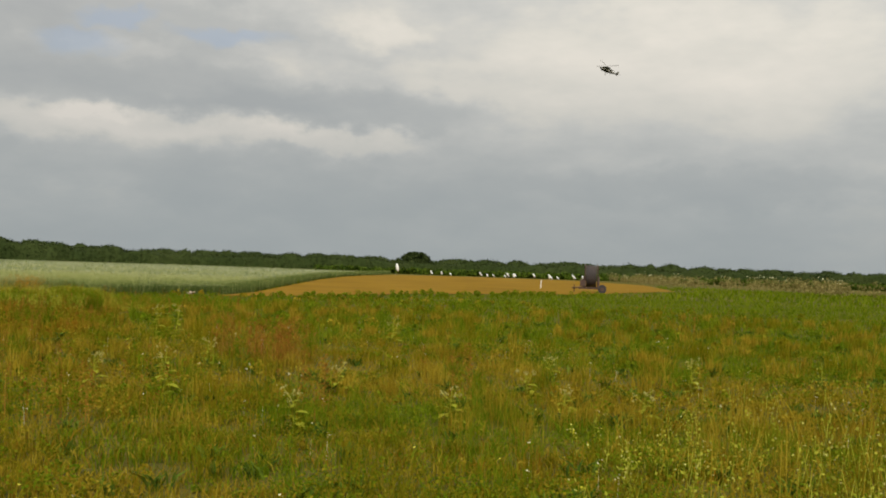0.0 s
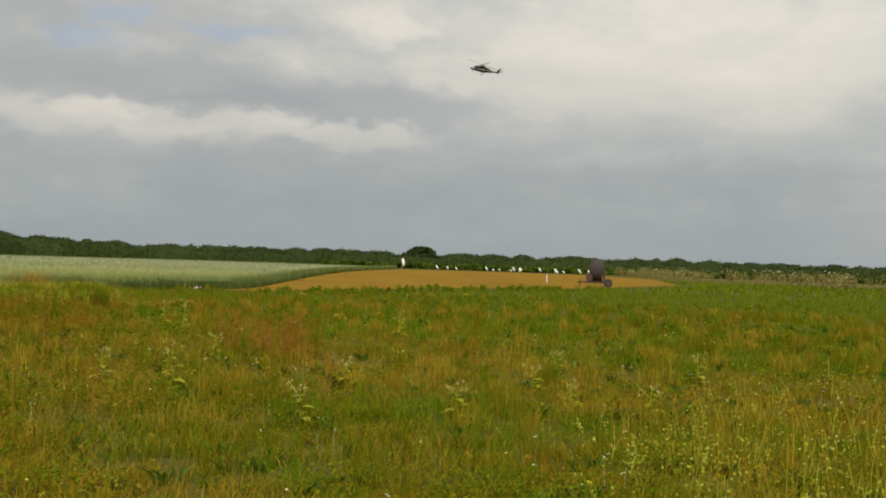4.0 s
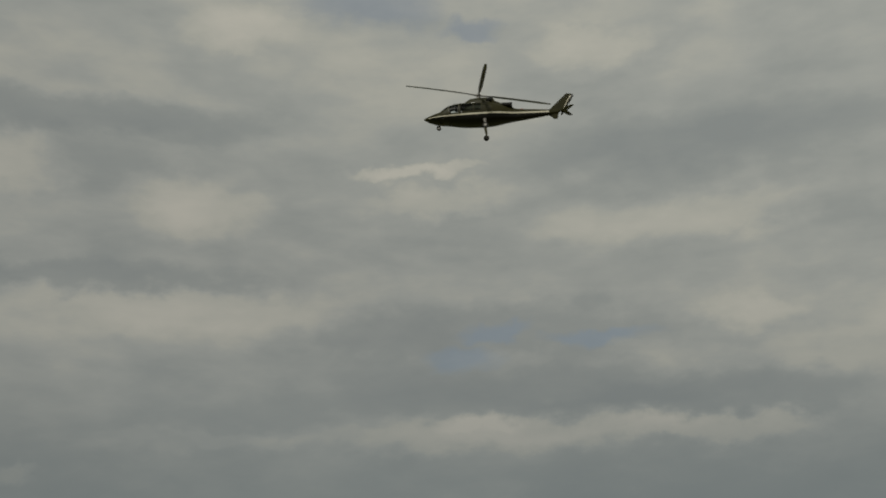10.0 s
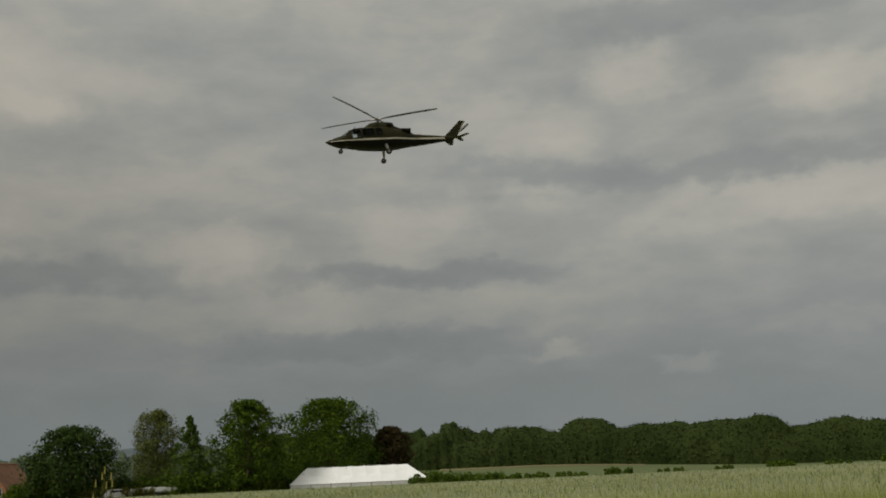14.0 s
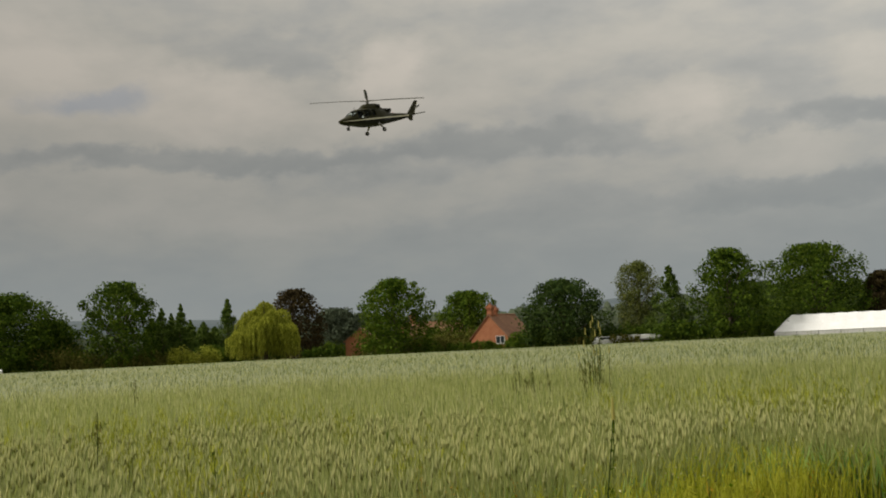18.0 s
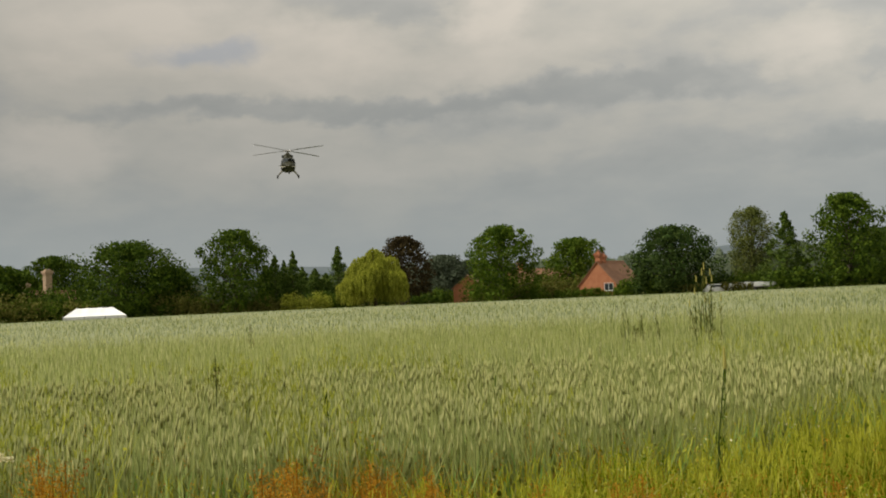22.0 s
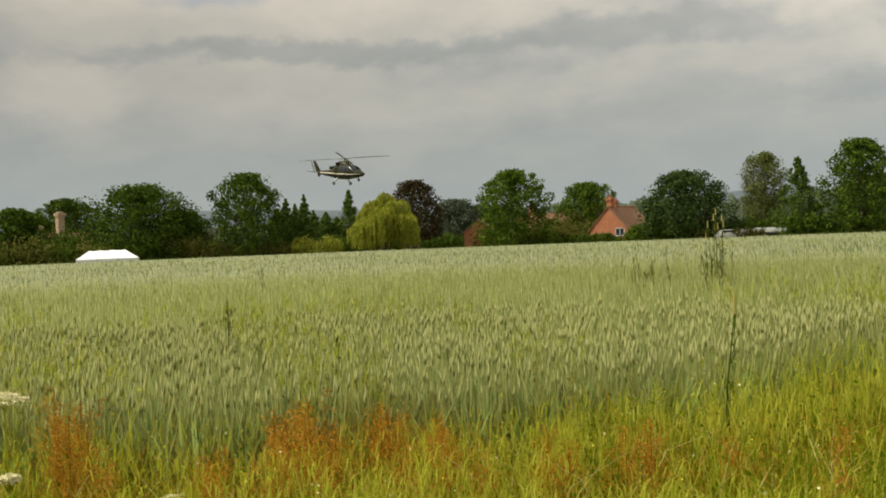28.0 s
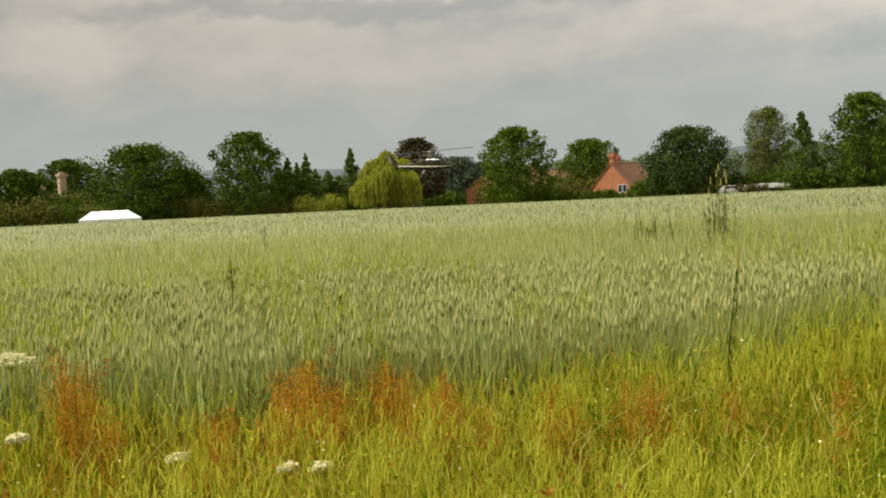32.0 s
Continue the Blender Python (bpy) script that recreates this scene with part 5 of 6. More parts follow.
    main = part("main_rotor", one(lambda b: (rod(b, (0, 0, -0.05), (0, 0, 0.12), 0.20, 0.14, 14), [rod(b, (0, 0, 0.02), (math.cos(k * math.pi / 2) * 0.7, math.sin(k * math.pi / 2) * 0.7, 0.02), 0.07, 0.05, 8) for k in range(4)])), M_STEEL, heli)
    main.matrix_basis = pose(X(4.15), 0, 1.74)
    for k in range(4):
        b = part("rotor_blade", blade_mesh(0.6, 5.5, 0.30, 0.05), M_BLADE, main)
        b.matrix_basis = pose(0, 0, 0.02, -6, -1.5, 90 * k)
    tail = part("tail_rotor", one(rod, (0, -0.12, 0), (0, 0.1, 0), 0.07, 0.07, 10), M_STEEL, heli)
    tail.matrix_basis = pose(X(10.75), -0.28, 0.72)
    for k in range(2):
        b = part("tail_blade", blade_mesh(0.1, 0.95, 0.18, 0.03), M_BLADE, tail)
        b.matrix_basis = pose(0, 0, 0, 90, 180 * k, 0)
    return heli, main, tail


HELI, MAIN_ROTOR, TAIL_ROTOR = build_helicopter()

# ---- marquees ----


def build_marquee(a, d, length, width, eave, ridge, hip, label, turn=0.0, bays=6):
    x, y = left_of(a, d)
    tent = tagged(empty("marquee", x, y, 0, -swing(a) + turn), label, "tent")
    L, W = length / 2, width / 2
    bm = bmesh.new()
    n = bays * 4
    cols = []
    for i in range(n + 1):
        q = -L + hip + (length - 2 * hip) * i / n
        sag = 0.07 * math.sin(math.pi * ((i % 4) / 4))
        cols.append([bm.verts.new((q, -W, eave)), bm.verts.new((q, -W / 2, (eave + ridge) / 2 - 0.1 - sag)), bm.verts.new((q, 0, ridge - sag)), bm.verts.new((q, W / 2, (eave + ridge) / 2 - 0.1 - sag)), bm.verts.new((q, W, eave))])
    for c0, c1 in zip(cols, cols[1:]):
        for k in range(4):
            bm.faces.new((c0[k], c1[k], c1[k + 1], c0[k + 1]))
    for c, s in ((cols[0], -1), (cols[-1], 1)):
        e = [bm.verts.new((s * L, yy, eave)) for yy in (-W, 0, W)]
        for tri in ((e[0], c[1], c[0]), (e[0], e[1], c[2]), (e[0], c[2], c[1]), (e[1], e[2], c[2]), (e[2], c[3], c[2]), (e[2], c[4], c[3])):
            bm.faces.new(tri)
    bmesh.ops.recalc_face_normals(bm, faces=bm.faces[:])
    ext = bmesh.ops.solidify(bm, geom=bm.faces[:], thickness=0.03)
    part("roof", bm, M_CANVAS, tent)
    for i in range(bays):
        for yy in (-W, W):
            q = -L + length * (i + 0.5) / bays
            part("side_wall", one(box, (length / bays - 0.06, 0.04, eave - 0.03), (q, yy * 0.985, (eave - 0.03) / 2)), M_CANVAS, tent)
    for s in (-1, 1):
        part("end_wall", one(box, (0.04, width - 0.3, eave - 0.03), (s * L * 0.99, 0, (eave - 0.03) / 2)), M_CANVAS, tent)
    for i in range(bays + 1):
        q = -L + length * i / bays
        for yy in (-W, W):
            part("pole", one(rod, (q, yy * 0.985, 0), (q, yy * 0.985, eave - 0.04), 0.05, 0.05, 8), M_STEEL, tent)


build_marquee(-45.0, 161, 21.0, 9.0, 0.9, 3.35, 2.8, "long white canvas marquee with sloping ends at the wheat's far side", 6, 7)
build_marquee(-91.55, 153, 8.4, 6.0, 0.8, 2.0, 1.8, "small white canvas marquee below the trees", 0, 3)

# ---- houses ----


def gable_wall(bm, w, h, ridge, t, x0):
    """A gable end in the plane x = x0, of thickness t, w wide."""
    pts = [(-w / 2, 0), (w / 2, 0), (w / 2, h), (0, ridge), (-w / 2, h)]
    front = [bm.verts.new((x0, y, z)) for y, z in pts]
    back = [bm.verts.new((x0 + t, y, z)) for y, z in pts]
    bm.faces.new(front)
    bm.faces.new(back[::-1])
    for k in range(5):
        bm.faces.new((front[k], front[(k + 1) % 5], back[(k + 1) % 5], back[k]))
    bmesh.ops.recalc_face_normals(bm, faces=bm.faces[:])


def build_window(house, x, y, z, w, h, facing):
    """A white casement with panes, on a wall facing along x (1) or y (2)."""
    along = (0, 1) if facing == 1 else (1, 0)
    size = lambda a, b, t: (t, a, b) if facing == 1 else (a, t, b)
    win = part("window", one(lambda b: [box(b, size(w if k < 2 else 0.07, 0.07 if k < 2 else h - 0.14, 0.08), (x + along[0] * o[0], y + along[1] * o[0], z + o[1])) for k, o in enumerate(((0, h / 2), (0, -h / 2), (w / 2 - 0.035, 0), (-w / 2 + 0.035, 0)))]), M_WHITE, house, "white wooden window frame")
    for s in (-1, 1):
        part("pane", one(box, size(w / 2 - 0.1, h - 0.14, 0.03), (x + along[0] * s * w / 4, y + along[1] * s * w / 4, z)), M_GLASSY, win)
    part("glazing_bar", one(box, size(0.06, h - 0.14, 0.07), (x, y, z)), M_WHITE, win)
    part("sill", one(box, size(w + 0.2, 0.07, 0.16), (x, y, z - h / 2 - 0.06)), M_WHITE, win)


def build_chimney(house, x, y, z0, z1, w, pots, brick):
    ch = part("chimney", one(lambda b: (box(b, (w, w * 0.8, z1 - z0), (x, y, (z0 + z1) / 2)), box(b, (w * 0.75, w * 0.6, 0.3), (x, y, z1 + 0.05)), box(b, (w + 0.36, w * 0.8 + 0.36, 0.32), (x, y, z1 - 0.2)), box(b, (w + 0.18, w * 0.8 + 0.18, 0.3), (x, y, z1 - 0.45)), box(b, (w + 0.14, w * 0.8 + 0.14, 0.16), (x, y, z1 - 1.3)))), brick, house)
    for k in range(pots):
        q = x + (k - (pots - 1) / 2) * 0.38
        part("chimney_pot", one(lambda b: (rod(b, (q, y, z1), (q, y, z1 + 0.5), 0.15, 0.11, 10), rod(b, (q, y, z1 + 0.44), (q, y, z1 + 0.52), 0.14, 0.14, 10))), M_TILE, ch)


def build_house(a, d, turn, w, length, eave, ridge, label, chimneys=(), windows=(), brick=M_BRICK):
    """A brick house: gable ends at both ends of its local x, the roof ridge along x."""
    x, y = left_of(a, d)
    house = tagged(empty("house", x, y, 0, -swing(a) + turn), label, "house")
    for x0 in (-length / 2, length / 2 - 0.3):
        part("gable_wall", one(gable_wall, w, eave, ridge, 0.3, x0), brick, house)
    for s in (-1, 1):
        part("wall", one(box, (length - 0.6, 0.3, eave), (0, s * (w / 2 - 0.15), eave / 2)), brick, house)
        run = math.hypot(w / 2 + 0.3, ridge - eave)
        slope = math.atan2(ridge - eave, w / 2)
        L = (w / 2 + 0.35) / math.cos(slope)
        mid = (0, s * (w / 4 + 0.175) , ridge + 0.08 - math.tan(slope) * (w / 4 + 0.175))
        roof = part("roof", one(box, (length + 0.3, L, 0.12), mid, Matrix.Rotation(-s * slope, 4, "X"), 0.02), M_TILE, house)
        rows = int(L / 0.33)
        for k in range(rows):
            f = (k + 0.5) / rows
            yy, zz = s * f * (w / 2 + 0.35), ridge + 0.155 - math.tan(slope) * f * (w / 2 + 0.35)
            part("tile_course", one(box, (length + 0.32, L / rows * 0.98, 0.03), (0, yy, zz), Matrix.Rotation(-s * (slope - 0.06), 4, "X")), M_TILE, roof)
    part("ridge_tiles", one(rod, (-length / 2 - 0.15, 0, ridge + 0.14), (length / 2 + 0.15, 0, ridge + 0.14), 0.14, 0.14, 8), M_TILE, house)
    for c in chimneys:
        build_chimney(house, *c, brick)
    for q in windows:
        build_window(house, *q)
    return house


# brick house whose gable looks across the wheat; local -x end turned towards the field
build_house(-63.3, 172, 64, 6.6, 10.0, 2.2, 5.8, "red brick house with a steep gable, tiled roof and chimney stack", [(-4.2, 0, 5.2, 7.3, 0.95, 2), (-2.4, 0, 5.4, 7.0, 0.7, 1)], [(-5.04, -2.0, 1.75, 1.6, 1.2, 1)])
build_house(-71.15, 172, 82, 4.8, 6.0, 2.7, 4.5, "small orange brick cottage half hidden by a tree", [], [])
build_house(-67.3, 196, 20, 6.5, 12.0, 3.2, 5.6, "brick cottage with white windows behind scrub", [(-3.5, 0, 5.0, 7.2, 0.9, 2)], [(-2.5, -3.24, 1.9, 1.3, 1.1, 2), (1.5, -3.24, 1.9, 1.3, 1.1, 2)])
build_house(-93.85, 165, 30, 6.0, 9.0, 2.4, 4.6, "old brick house hidden in trees, its tall chimney showing", [(0, 0, 4.0, 7.9, 1.02, 0), (-3.6, 0, 4.0, 6.0, 0.9, 1)], [], M_OLDBRICK)

# ---- vehicles at the field's far side ----


def build_car(a, d, turn):
    x, y = left_of(a, d)
    car = tagged(empty("car", x, y, 0, -swing(a) + turn), "small white car parked beyond the wheat", "car")
    bm = bmesh.new()
    prof = [(-2.0, 0.35), (-2.05, 0.8), (-1.7, 0.95), (-1.1, 1.42), (0.5, 1.46), (1.15, 0.98), (1.95, 0.82), (2.05, 0.4)]
    sides = [[bm.verts.new((px, yy * (0.86 if pz > 1.2 else 1), pz)) for px, pz in prof] for yy in (-0.82, 0.82)]
    bm.faces.new(sides[0])
    bm.faces.new(sides[1][::-1])
    for k in range(8):
        bm.faces.new((sides[0][k], sides[0][(k + 1) % 8], sides[1][(k + 1) % 8], sides[1][k]))
    bmesh.ops.recalc_face_normals(bm, faces=bm.faces[:])
    bmesh.ops.bevel(bm, geom=bm.edges[:], offset=0.06, segments=2, affect="EDGES")
    part("body", bm, M_WHITE, car)
    for yy in (-0.79, 0.79):
        part("side_window", one(box, (1.9, 0.04, 0.34), (-0.25, yy, 1.17)), M_GLASSY, car)
        for xx in (-1.3, 1.25):
            wheel(car, "wheel", xx, yy * 1.0, 0.31, 0.31, 0.2)
        part("headlight", one(box, (0.08, 0.3, 0.14), (1.98, yy * 0.75, 0.72), None, 0.02), M_STEEL, car)


def build_trailer(a, d, turn):
    x, y = left_of(a, d)
    tr = tagged(empty("trailer", x, y, 0, -swing(a) + turn), "long low white farm trailer parked beyond the wheat", "trailer")
    part("bed", one(box, (6.6, 2.2, 0.16), (0, 0, 0.8), None, 0.03), M_STEEL, tr)
    for yy in (-1.08, 1.08):
        for k in range(4):
            part("side_board", one(box, (1.6, 0.05, 0.55), (-2.45 + k * 1.63, yy, 1.16), None, 0.012), M_WHITE, tr)
    for xx in (-3.28, 3.28):
        part("end_board", one(box, (0.05, 2.1, 0.55), (xx, 0, 1.16), None, 0.012), M_WHITE, tr)
    part("load", one(lambda b: [box(b, (1.4, 1.7, 0.4 + 0.1 * (k % 2)), (-2 + k * 1.5, 0, 1.3), None, 0.08) for k in range(3)]), M_CANVAS, tr, "pale sheeted load")
    part("drawbar", one(rod, (3.3, 0, 0.7), (4.6, 0, 0.5), 0.06, 0.05), M_RUSTY, tr)
    for xx in (-0.9, 0.2):
        for yy in (-0.95, 0.95):
            wheel(tr, "wheel", xx, yy, 0.38, 0.38, 0.24)


build_car(-57.65, 156, 20)
build_trailer(-55.8, 157, 4)

# ---- hose reel irrigator in the meadow's edge ----


def build_reel(x, y, turn):
    reel = tagged(empty("hose_reel", x, y, 0, turn), "dark irrigation hose reel on a rusty wheeled frame", "farm machine")
    part("hose_drum", one(lambda b: [rod(b, (-0.45 + k * 0.128, 0, 1.45), (-0.34 + k * 0.128, 0, 1.45), 1.0, 1.0, 36) for k in range(7)]), M_HOSE, reel)
    for s in (-1, 1):
        fl = part("drum_flange", one(rod, (s * 0.53 - 0.03, 0, 1.45), (s * 0.53 + 0.03, 0, 1.45), 1.13, 1.13, 36), M_RUSTY, reel)
        for k in range(6):
            t = k * math.pi / 3
            part("spoke", one(rod, (s * 0.58, 0, 1.45), (s * 0.58, math.cos(t) * 1.1, 1.45 + math.sin(t) * 1.1), 0.035, 0.035, 6), M_RUSTY, fl)
        for yy in (-0.7, 0.7):
            part("frame_post", one(rod, (s * 0.66, yy, 0.45), (s * 0.66, 0, 1.45), 0.07, 0.07, 8), M_RUSTY, reel)
        part("side_beam", one(box, (2.2, 0.14, 0.16), (0, s * 0.9, 0.42), None, 0.02), M_RUSTY, reel)
        wheel(reel, "wheel", 0.98, s * 1.06, 0.36, 0.36, 0.24, M_RUSTY)
    part("axle", one(rod, (0.98, -1.1, 0.38), (0.98, 1.1, 0.38), 0.05, 0.05, 8), M_RUSTY, reel)
    part("cross_beam", one(box, (0.14, 2.1, 0.14), (-1.05, 0, 0.45), None, 0.02), M_RUSTY, reel)
    part("drawbar", one(lambda b: (rod(b, (-1.05, 0.7, 0.45), (-1.7, 0, 0.4), 0.06), rod(b, (-1.05, -0.7, 0.45), (-1.7, 0, 0.4), 0.06), rod(b, (-1.5, 0, 0), (-1.5, 0, 0.7), 0.04))), M_RUSTY, reel)
    part("gearbox", one(box, (0.5, 0.4, 0.6), (-0.72, -0.8, 0.85), None, 0.05), M_RUSTY, reel)


build_reel(21.3, 60.5, -9)

# ---- white bags on canes in the bare field ----


def build_flag(x, y, height, tilt, seed):
    rng = random.Random(seed)
    fl = tagged(empty("bird_scarer", x, y, 0, rng.uniform(-25, 25)), "white plastic bag tied to a leaning cane in the bare field", "bird scarer", "bags on canes")
    lean = math.tan(radians(tilt))
    part("cane", one(rod, (0, 0, -0.05), (lean * height, 0, height), 0.022, 0.018, 6), M_STRAWCANE, fl)
    bm = bmesh.new()
    prev = None
    for i in range(6):
        f = i / 5
        z = height * (1.0 - 0.62 * f)
        w = (0.15 + 0.04 * height) * math.sin(0.5 + 2.3 * f) * (0.85 + 0.3 * rng.random())
        x0 = lean * z + 0.10 * math.sin(f * 2.2) + 0.28 * f * f
        ring = [bm.verts.new((x0 + w * math.cos(t), 0.55 * w * math.sin(t), z + 0.05 * rng.uniform(-1, 1))) for t in [k * math.pi / 4 for k in range(8)]]
        if prev:
            for k in range(8):
                bm.faces.new((prev[k], ring[k], ring[(k + 1) % 8], prev[(k + 1) % 8]))
        else:
            bm.faces.new(ring)
        prev = ring
    bm.faces.new(prev[::-1])
    bmesh.ops.recalc_face_normals(bm, faces=bm.faces[:])
    part("bag", smooth(bm), M_CANVAS, fl)


M_STRAWCANE = mat("bamboo cane", (0.30, 0.23, 0.12), (0.42, 0.34, 0.2), 8, 0.7)


def build_flags():
    spots = [(-0.4, 151, 1.6, 5), (5.5, 188, 1.2, -8), (7.4, 192, 1.1, 16), (9.7, 196, 0.8, -10), (16.5, 198, 1.2, -12), (17.8, 199, 0.8, 10), (19.4, 197, 0.8, -20), (21.6, 196, 0.7, 12), (24.2, 199, 1.15, -6), (21.8, 187, 1.3, -4), (21.1, 163, 1.25, 18), (28.4, 198, 1.3, -6), (31.5, 197, 0.8, 20), (33.4, 195, 0.85, -14), (28, 156.5, 1.3, -24), (38, 190, 1.2, 14), (34.5, 174, 1.35, -20)]
    for k, (x, y, h, tilt) in enumerate(spots):
        build_flag(x, y, h * (1.45 if k == 0 else 1.0), tilt, k)
    post = tagged(empty("marker_post", 18.2, 74.9), "short white wooden marker post in the bare field", "post")
    part("stake", one(box, (0.07, 0.07, 0.85), (0, 0, 0.4), None, 0.01), M_WHITE, post)
    part("cap", one(box, (0.09, 0.09, 0.04), (0, 0, 0.84), None, 0.01), M_WHITE, post)


build_flags()


def build_stone(x, y):
    """A pale feed sack left at the wheat's foot."""
    bm = bmesh.new()
    bmesh.ops.create_icosphere(bm, subdivisions=3, radius=1)
    for v in bm.verts:
        n = noise.noise(v.co * 1.7) * 0.25
        v.co = Vector((v.co.x * 0.2, v.co.y * 0.14, max(-0.02, v.co.z * 0.11 + 0.09))) * 0.75 * (1 + n)
    sack = tagged(empty("sack", x, y), "pale crumpled sack lying at the foot of the wheat", "sack")
    part("bag", smooth(bm), mat("dirty pinkish sacking", (0.34, 0.24, 0.17), (0.55, 0.44, 0.34), 9.0, 0.9, bump=0.5), sack)
    part("tied_end", one(rod, (0.18, 0, 0.09), (0.28, 0.02, 0.13), 0.025, 0.045, 8), M_STRAWCANE, sack)


build_stone(-4.6, 20.2)

# ---- weeds round the last stand ----
B_EYE = (0.0, 0.0)


def weed_margin():
    """The rough strip between the meadow and the wheat."""
    lime, grass, green, buds, white, rust = [], [], [], [], [], []
    for n, r0, r1 in ((34000, 2.2, 4.2), (60000, 4.2, 7.2), (20000, 7.2, 13.5)):
        far = r1 > 8
        plan = sector(n, B_EYE, -178, 14, r0, r1, 2.0)
        p = swung(plan)
        keep = (~inside(p, WHEAT) | (edge_distance(p, WHEAT_EDGE) < 0.7)) & (plan @ np.array([-0.94, 0.34]) > 1.0)
        p, plan = p[keep], plan[keep]
        north = np.degrees(np.arctan2(plan[:, 0], plan[:, 1]))
        kind = 0.55 * patchy(p, 0.55, 51) + 0.3 * patchy(p, 1.6, 52) + 0.3 * RNG.uniform(0, 1, len(p)) - np.interp(north, [-100, -80, -62, -50, -30], [0.03, 0.05, 0.0, -0.09, 0.0])
        tall = (0.22 + 0.42 * patchy(p, 0.5, 53) * RNG.uniform(0.5, 1.4, len(p))) * np.interp(np.linalg.norm(p, axis=1), [6, 8, 13], [1, 0.75, 0.5]) * np.interp(plan[:, 1], [-3, -0.8], [0.5, 1]) * np.interp(north, [-60, -54, -48, -41], [1, 1.15, 1.1, 0.3])
        close = np.interp(edge_distance(p, WHEAT_EDGE), [0.2, 1.2], [1.35, 1.0])
        tall = tall * np.where(north < -50, close, 1)
        is_rust, is_green = kind < 0.50, (kind >= 0.50) & (kind < 0.575)
        is_grass, is_lime = (kind >= 0.575) & (kind < 0.64), kind >= 0.64
        dull = (north > -66) & (np.linalg.norm(p, axis=1) > 4.0) & (RNG.uniform(0, 1, len(p)) < 0.65)
        is_green, is_lime, is_grass = is_green | (dull & (is_lime | is_grass)), is_lime & ~dull, is_grass & ~dull
        if far:
            is_green, is_lime = is_green | is_lime, is_lime & False
        for sel, store, k, w, lean in ((is_rust, rust, 1.0, 0.004, 0.4), (is_grass, grass, 1.0, 0.006, 0.6), (is_green, green, 0.95, 0.008, 0.7), (is_lime, lime, 1.05, 0.0045, 0.5)):
            store.append(blades(p[sel], (tall * k)[sel], w * (1.5 if far else 1), lean))
        # some green and yellow among the red as well
        grass.append(blades(p[is_rust][::3], tall[is_rust][::3] * 0.9, 0.006, 0.6))
        # feathery orange seed heads
        q = is_rust & (RNG.uniform(0, 1, len(p)) < (0.04 if far else 0.10))
        rust.append(plumes(p[q], tall[q] * 1.25 + 0.02, 19, 0.022, 0.0125 if not far else 0.018))
        # leaves up the weeds
        for sel, store in ((is_lime, lime), (is_grass, grass), (is_green, green)):
            q, top = p[sel][::4], tall[sel][::4]
            c = np.repeat(q, 3, 0) + RNG.normal(0, 0.03, (len(q) * 3, 2))
            store.append(leaves(np.column_stack([c, np.repeat(top, 3) * RNG.uniform(0.25, 1.05, len(c))]), 0.020 if r1 < 5 else 0.026 if not far else 0.045, 0.15))
        # low broad leaves
        q = p[is_green][::2]
        c = np.repeat(q, 2, 0) + RNG.normal(0, 0.04, (len(q) * 2, 2))
        green.append(leaves(np.column_stack([c, RNG.uniform(0.05, 0.4, len(c)) * (0.6 if far else 1)]), 0.035, 0.2))
        if far:
            # a stand of rust-red plumes at the wheat's foot
            q = swung(RNG.normal(0, 1, (90, 2)) * (0.45, 0.9) + (-6.9, 8.9))
            rust.append(plumes(q, 0.62, 60, 0.03, 0.016))
            rust.append(blades(q, 0.5, 0.006, 0.2))
            q = RNG.normal(0, 1, (100, 2)) * (0.5, 0.7) + (-7.85, 8.2)
            rust.append(plumes(q, 0.85, 70, 0.035, 0.02))
            rust.append(blades(q, 0.6, 0.008, 0.2))
            continue
        # branching stems with small leaves and buds
        pick = (is_lime | is_grass) & (north < -47 - RNG.uniform(0, 9, len(p))) & (np.linalg.norm(p, axis=1) < 6.2)
        q, turn = p[pick][::8], north[pick][::8]
        m = len(q)
        lean = RNG.normal(0, 0.16, (m, 2))
        z = RNG.uniform(0.15, 0.72, (m, 20)) + np.interp(turn, [-72, -58, -50, -40], [0, 0.06, 0.06, 0])[:, None]
        c = np.column_stack([(q[:, None, :] + lean[:, None, :] * z[:, :, None] + RNG.normal(0, 0.035, (m, 20, 2)) * (0.3 + z[:, :, None])).reshape(-1, 2), z.ravel()])
        lime.append(blades(c[:, :2], 0.09, 0.005, 1.0, z0=c[:, 2] - 0.06))
        lime.append(leaves(c[1::8], 0.016, 0.2))
        lime.append(blades(q, 0.72, 0.005, 0.2))
        top = c[c[:, 2] > 0.52]
        buds.append(leaves(top[::16], 0.012, 0.2))
        white.append(leaves(top[1::32], 0.014, 0.2))
    for name, sets, m, lab, cat in (("weed_stems", lime, M_LIME, "yellow-green weeds with thin branching stems", "weeds"), ("margin_grass", grass, M_GRASS, "long rough grass along the wheat", "grass"), ("red_margin_grass", rust, M_RUST, "orange-red seeding grass along the wheat", "grass"), ("margin_leaves", green, M_GREEN, "broad green weed leaves along the wheat", "weeds"), ("yellow_buds", buds, M_YELLOW, "tiny yellow flowers on the weeds", "flowers"), ("white_buds", white, M_CREAM, "tiny cream flowers on the weeds", "flowers")):
        tagged(soup(name, *joined(*sets), m), lab, cat, kind="stuff")


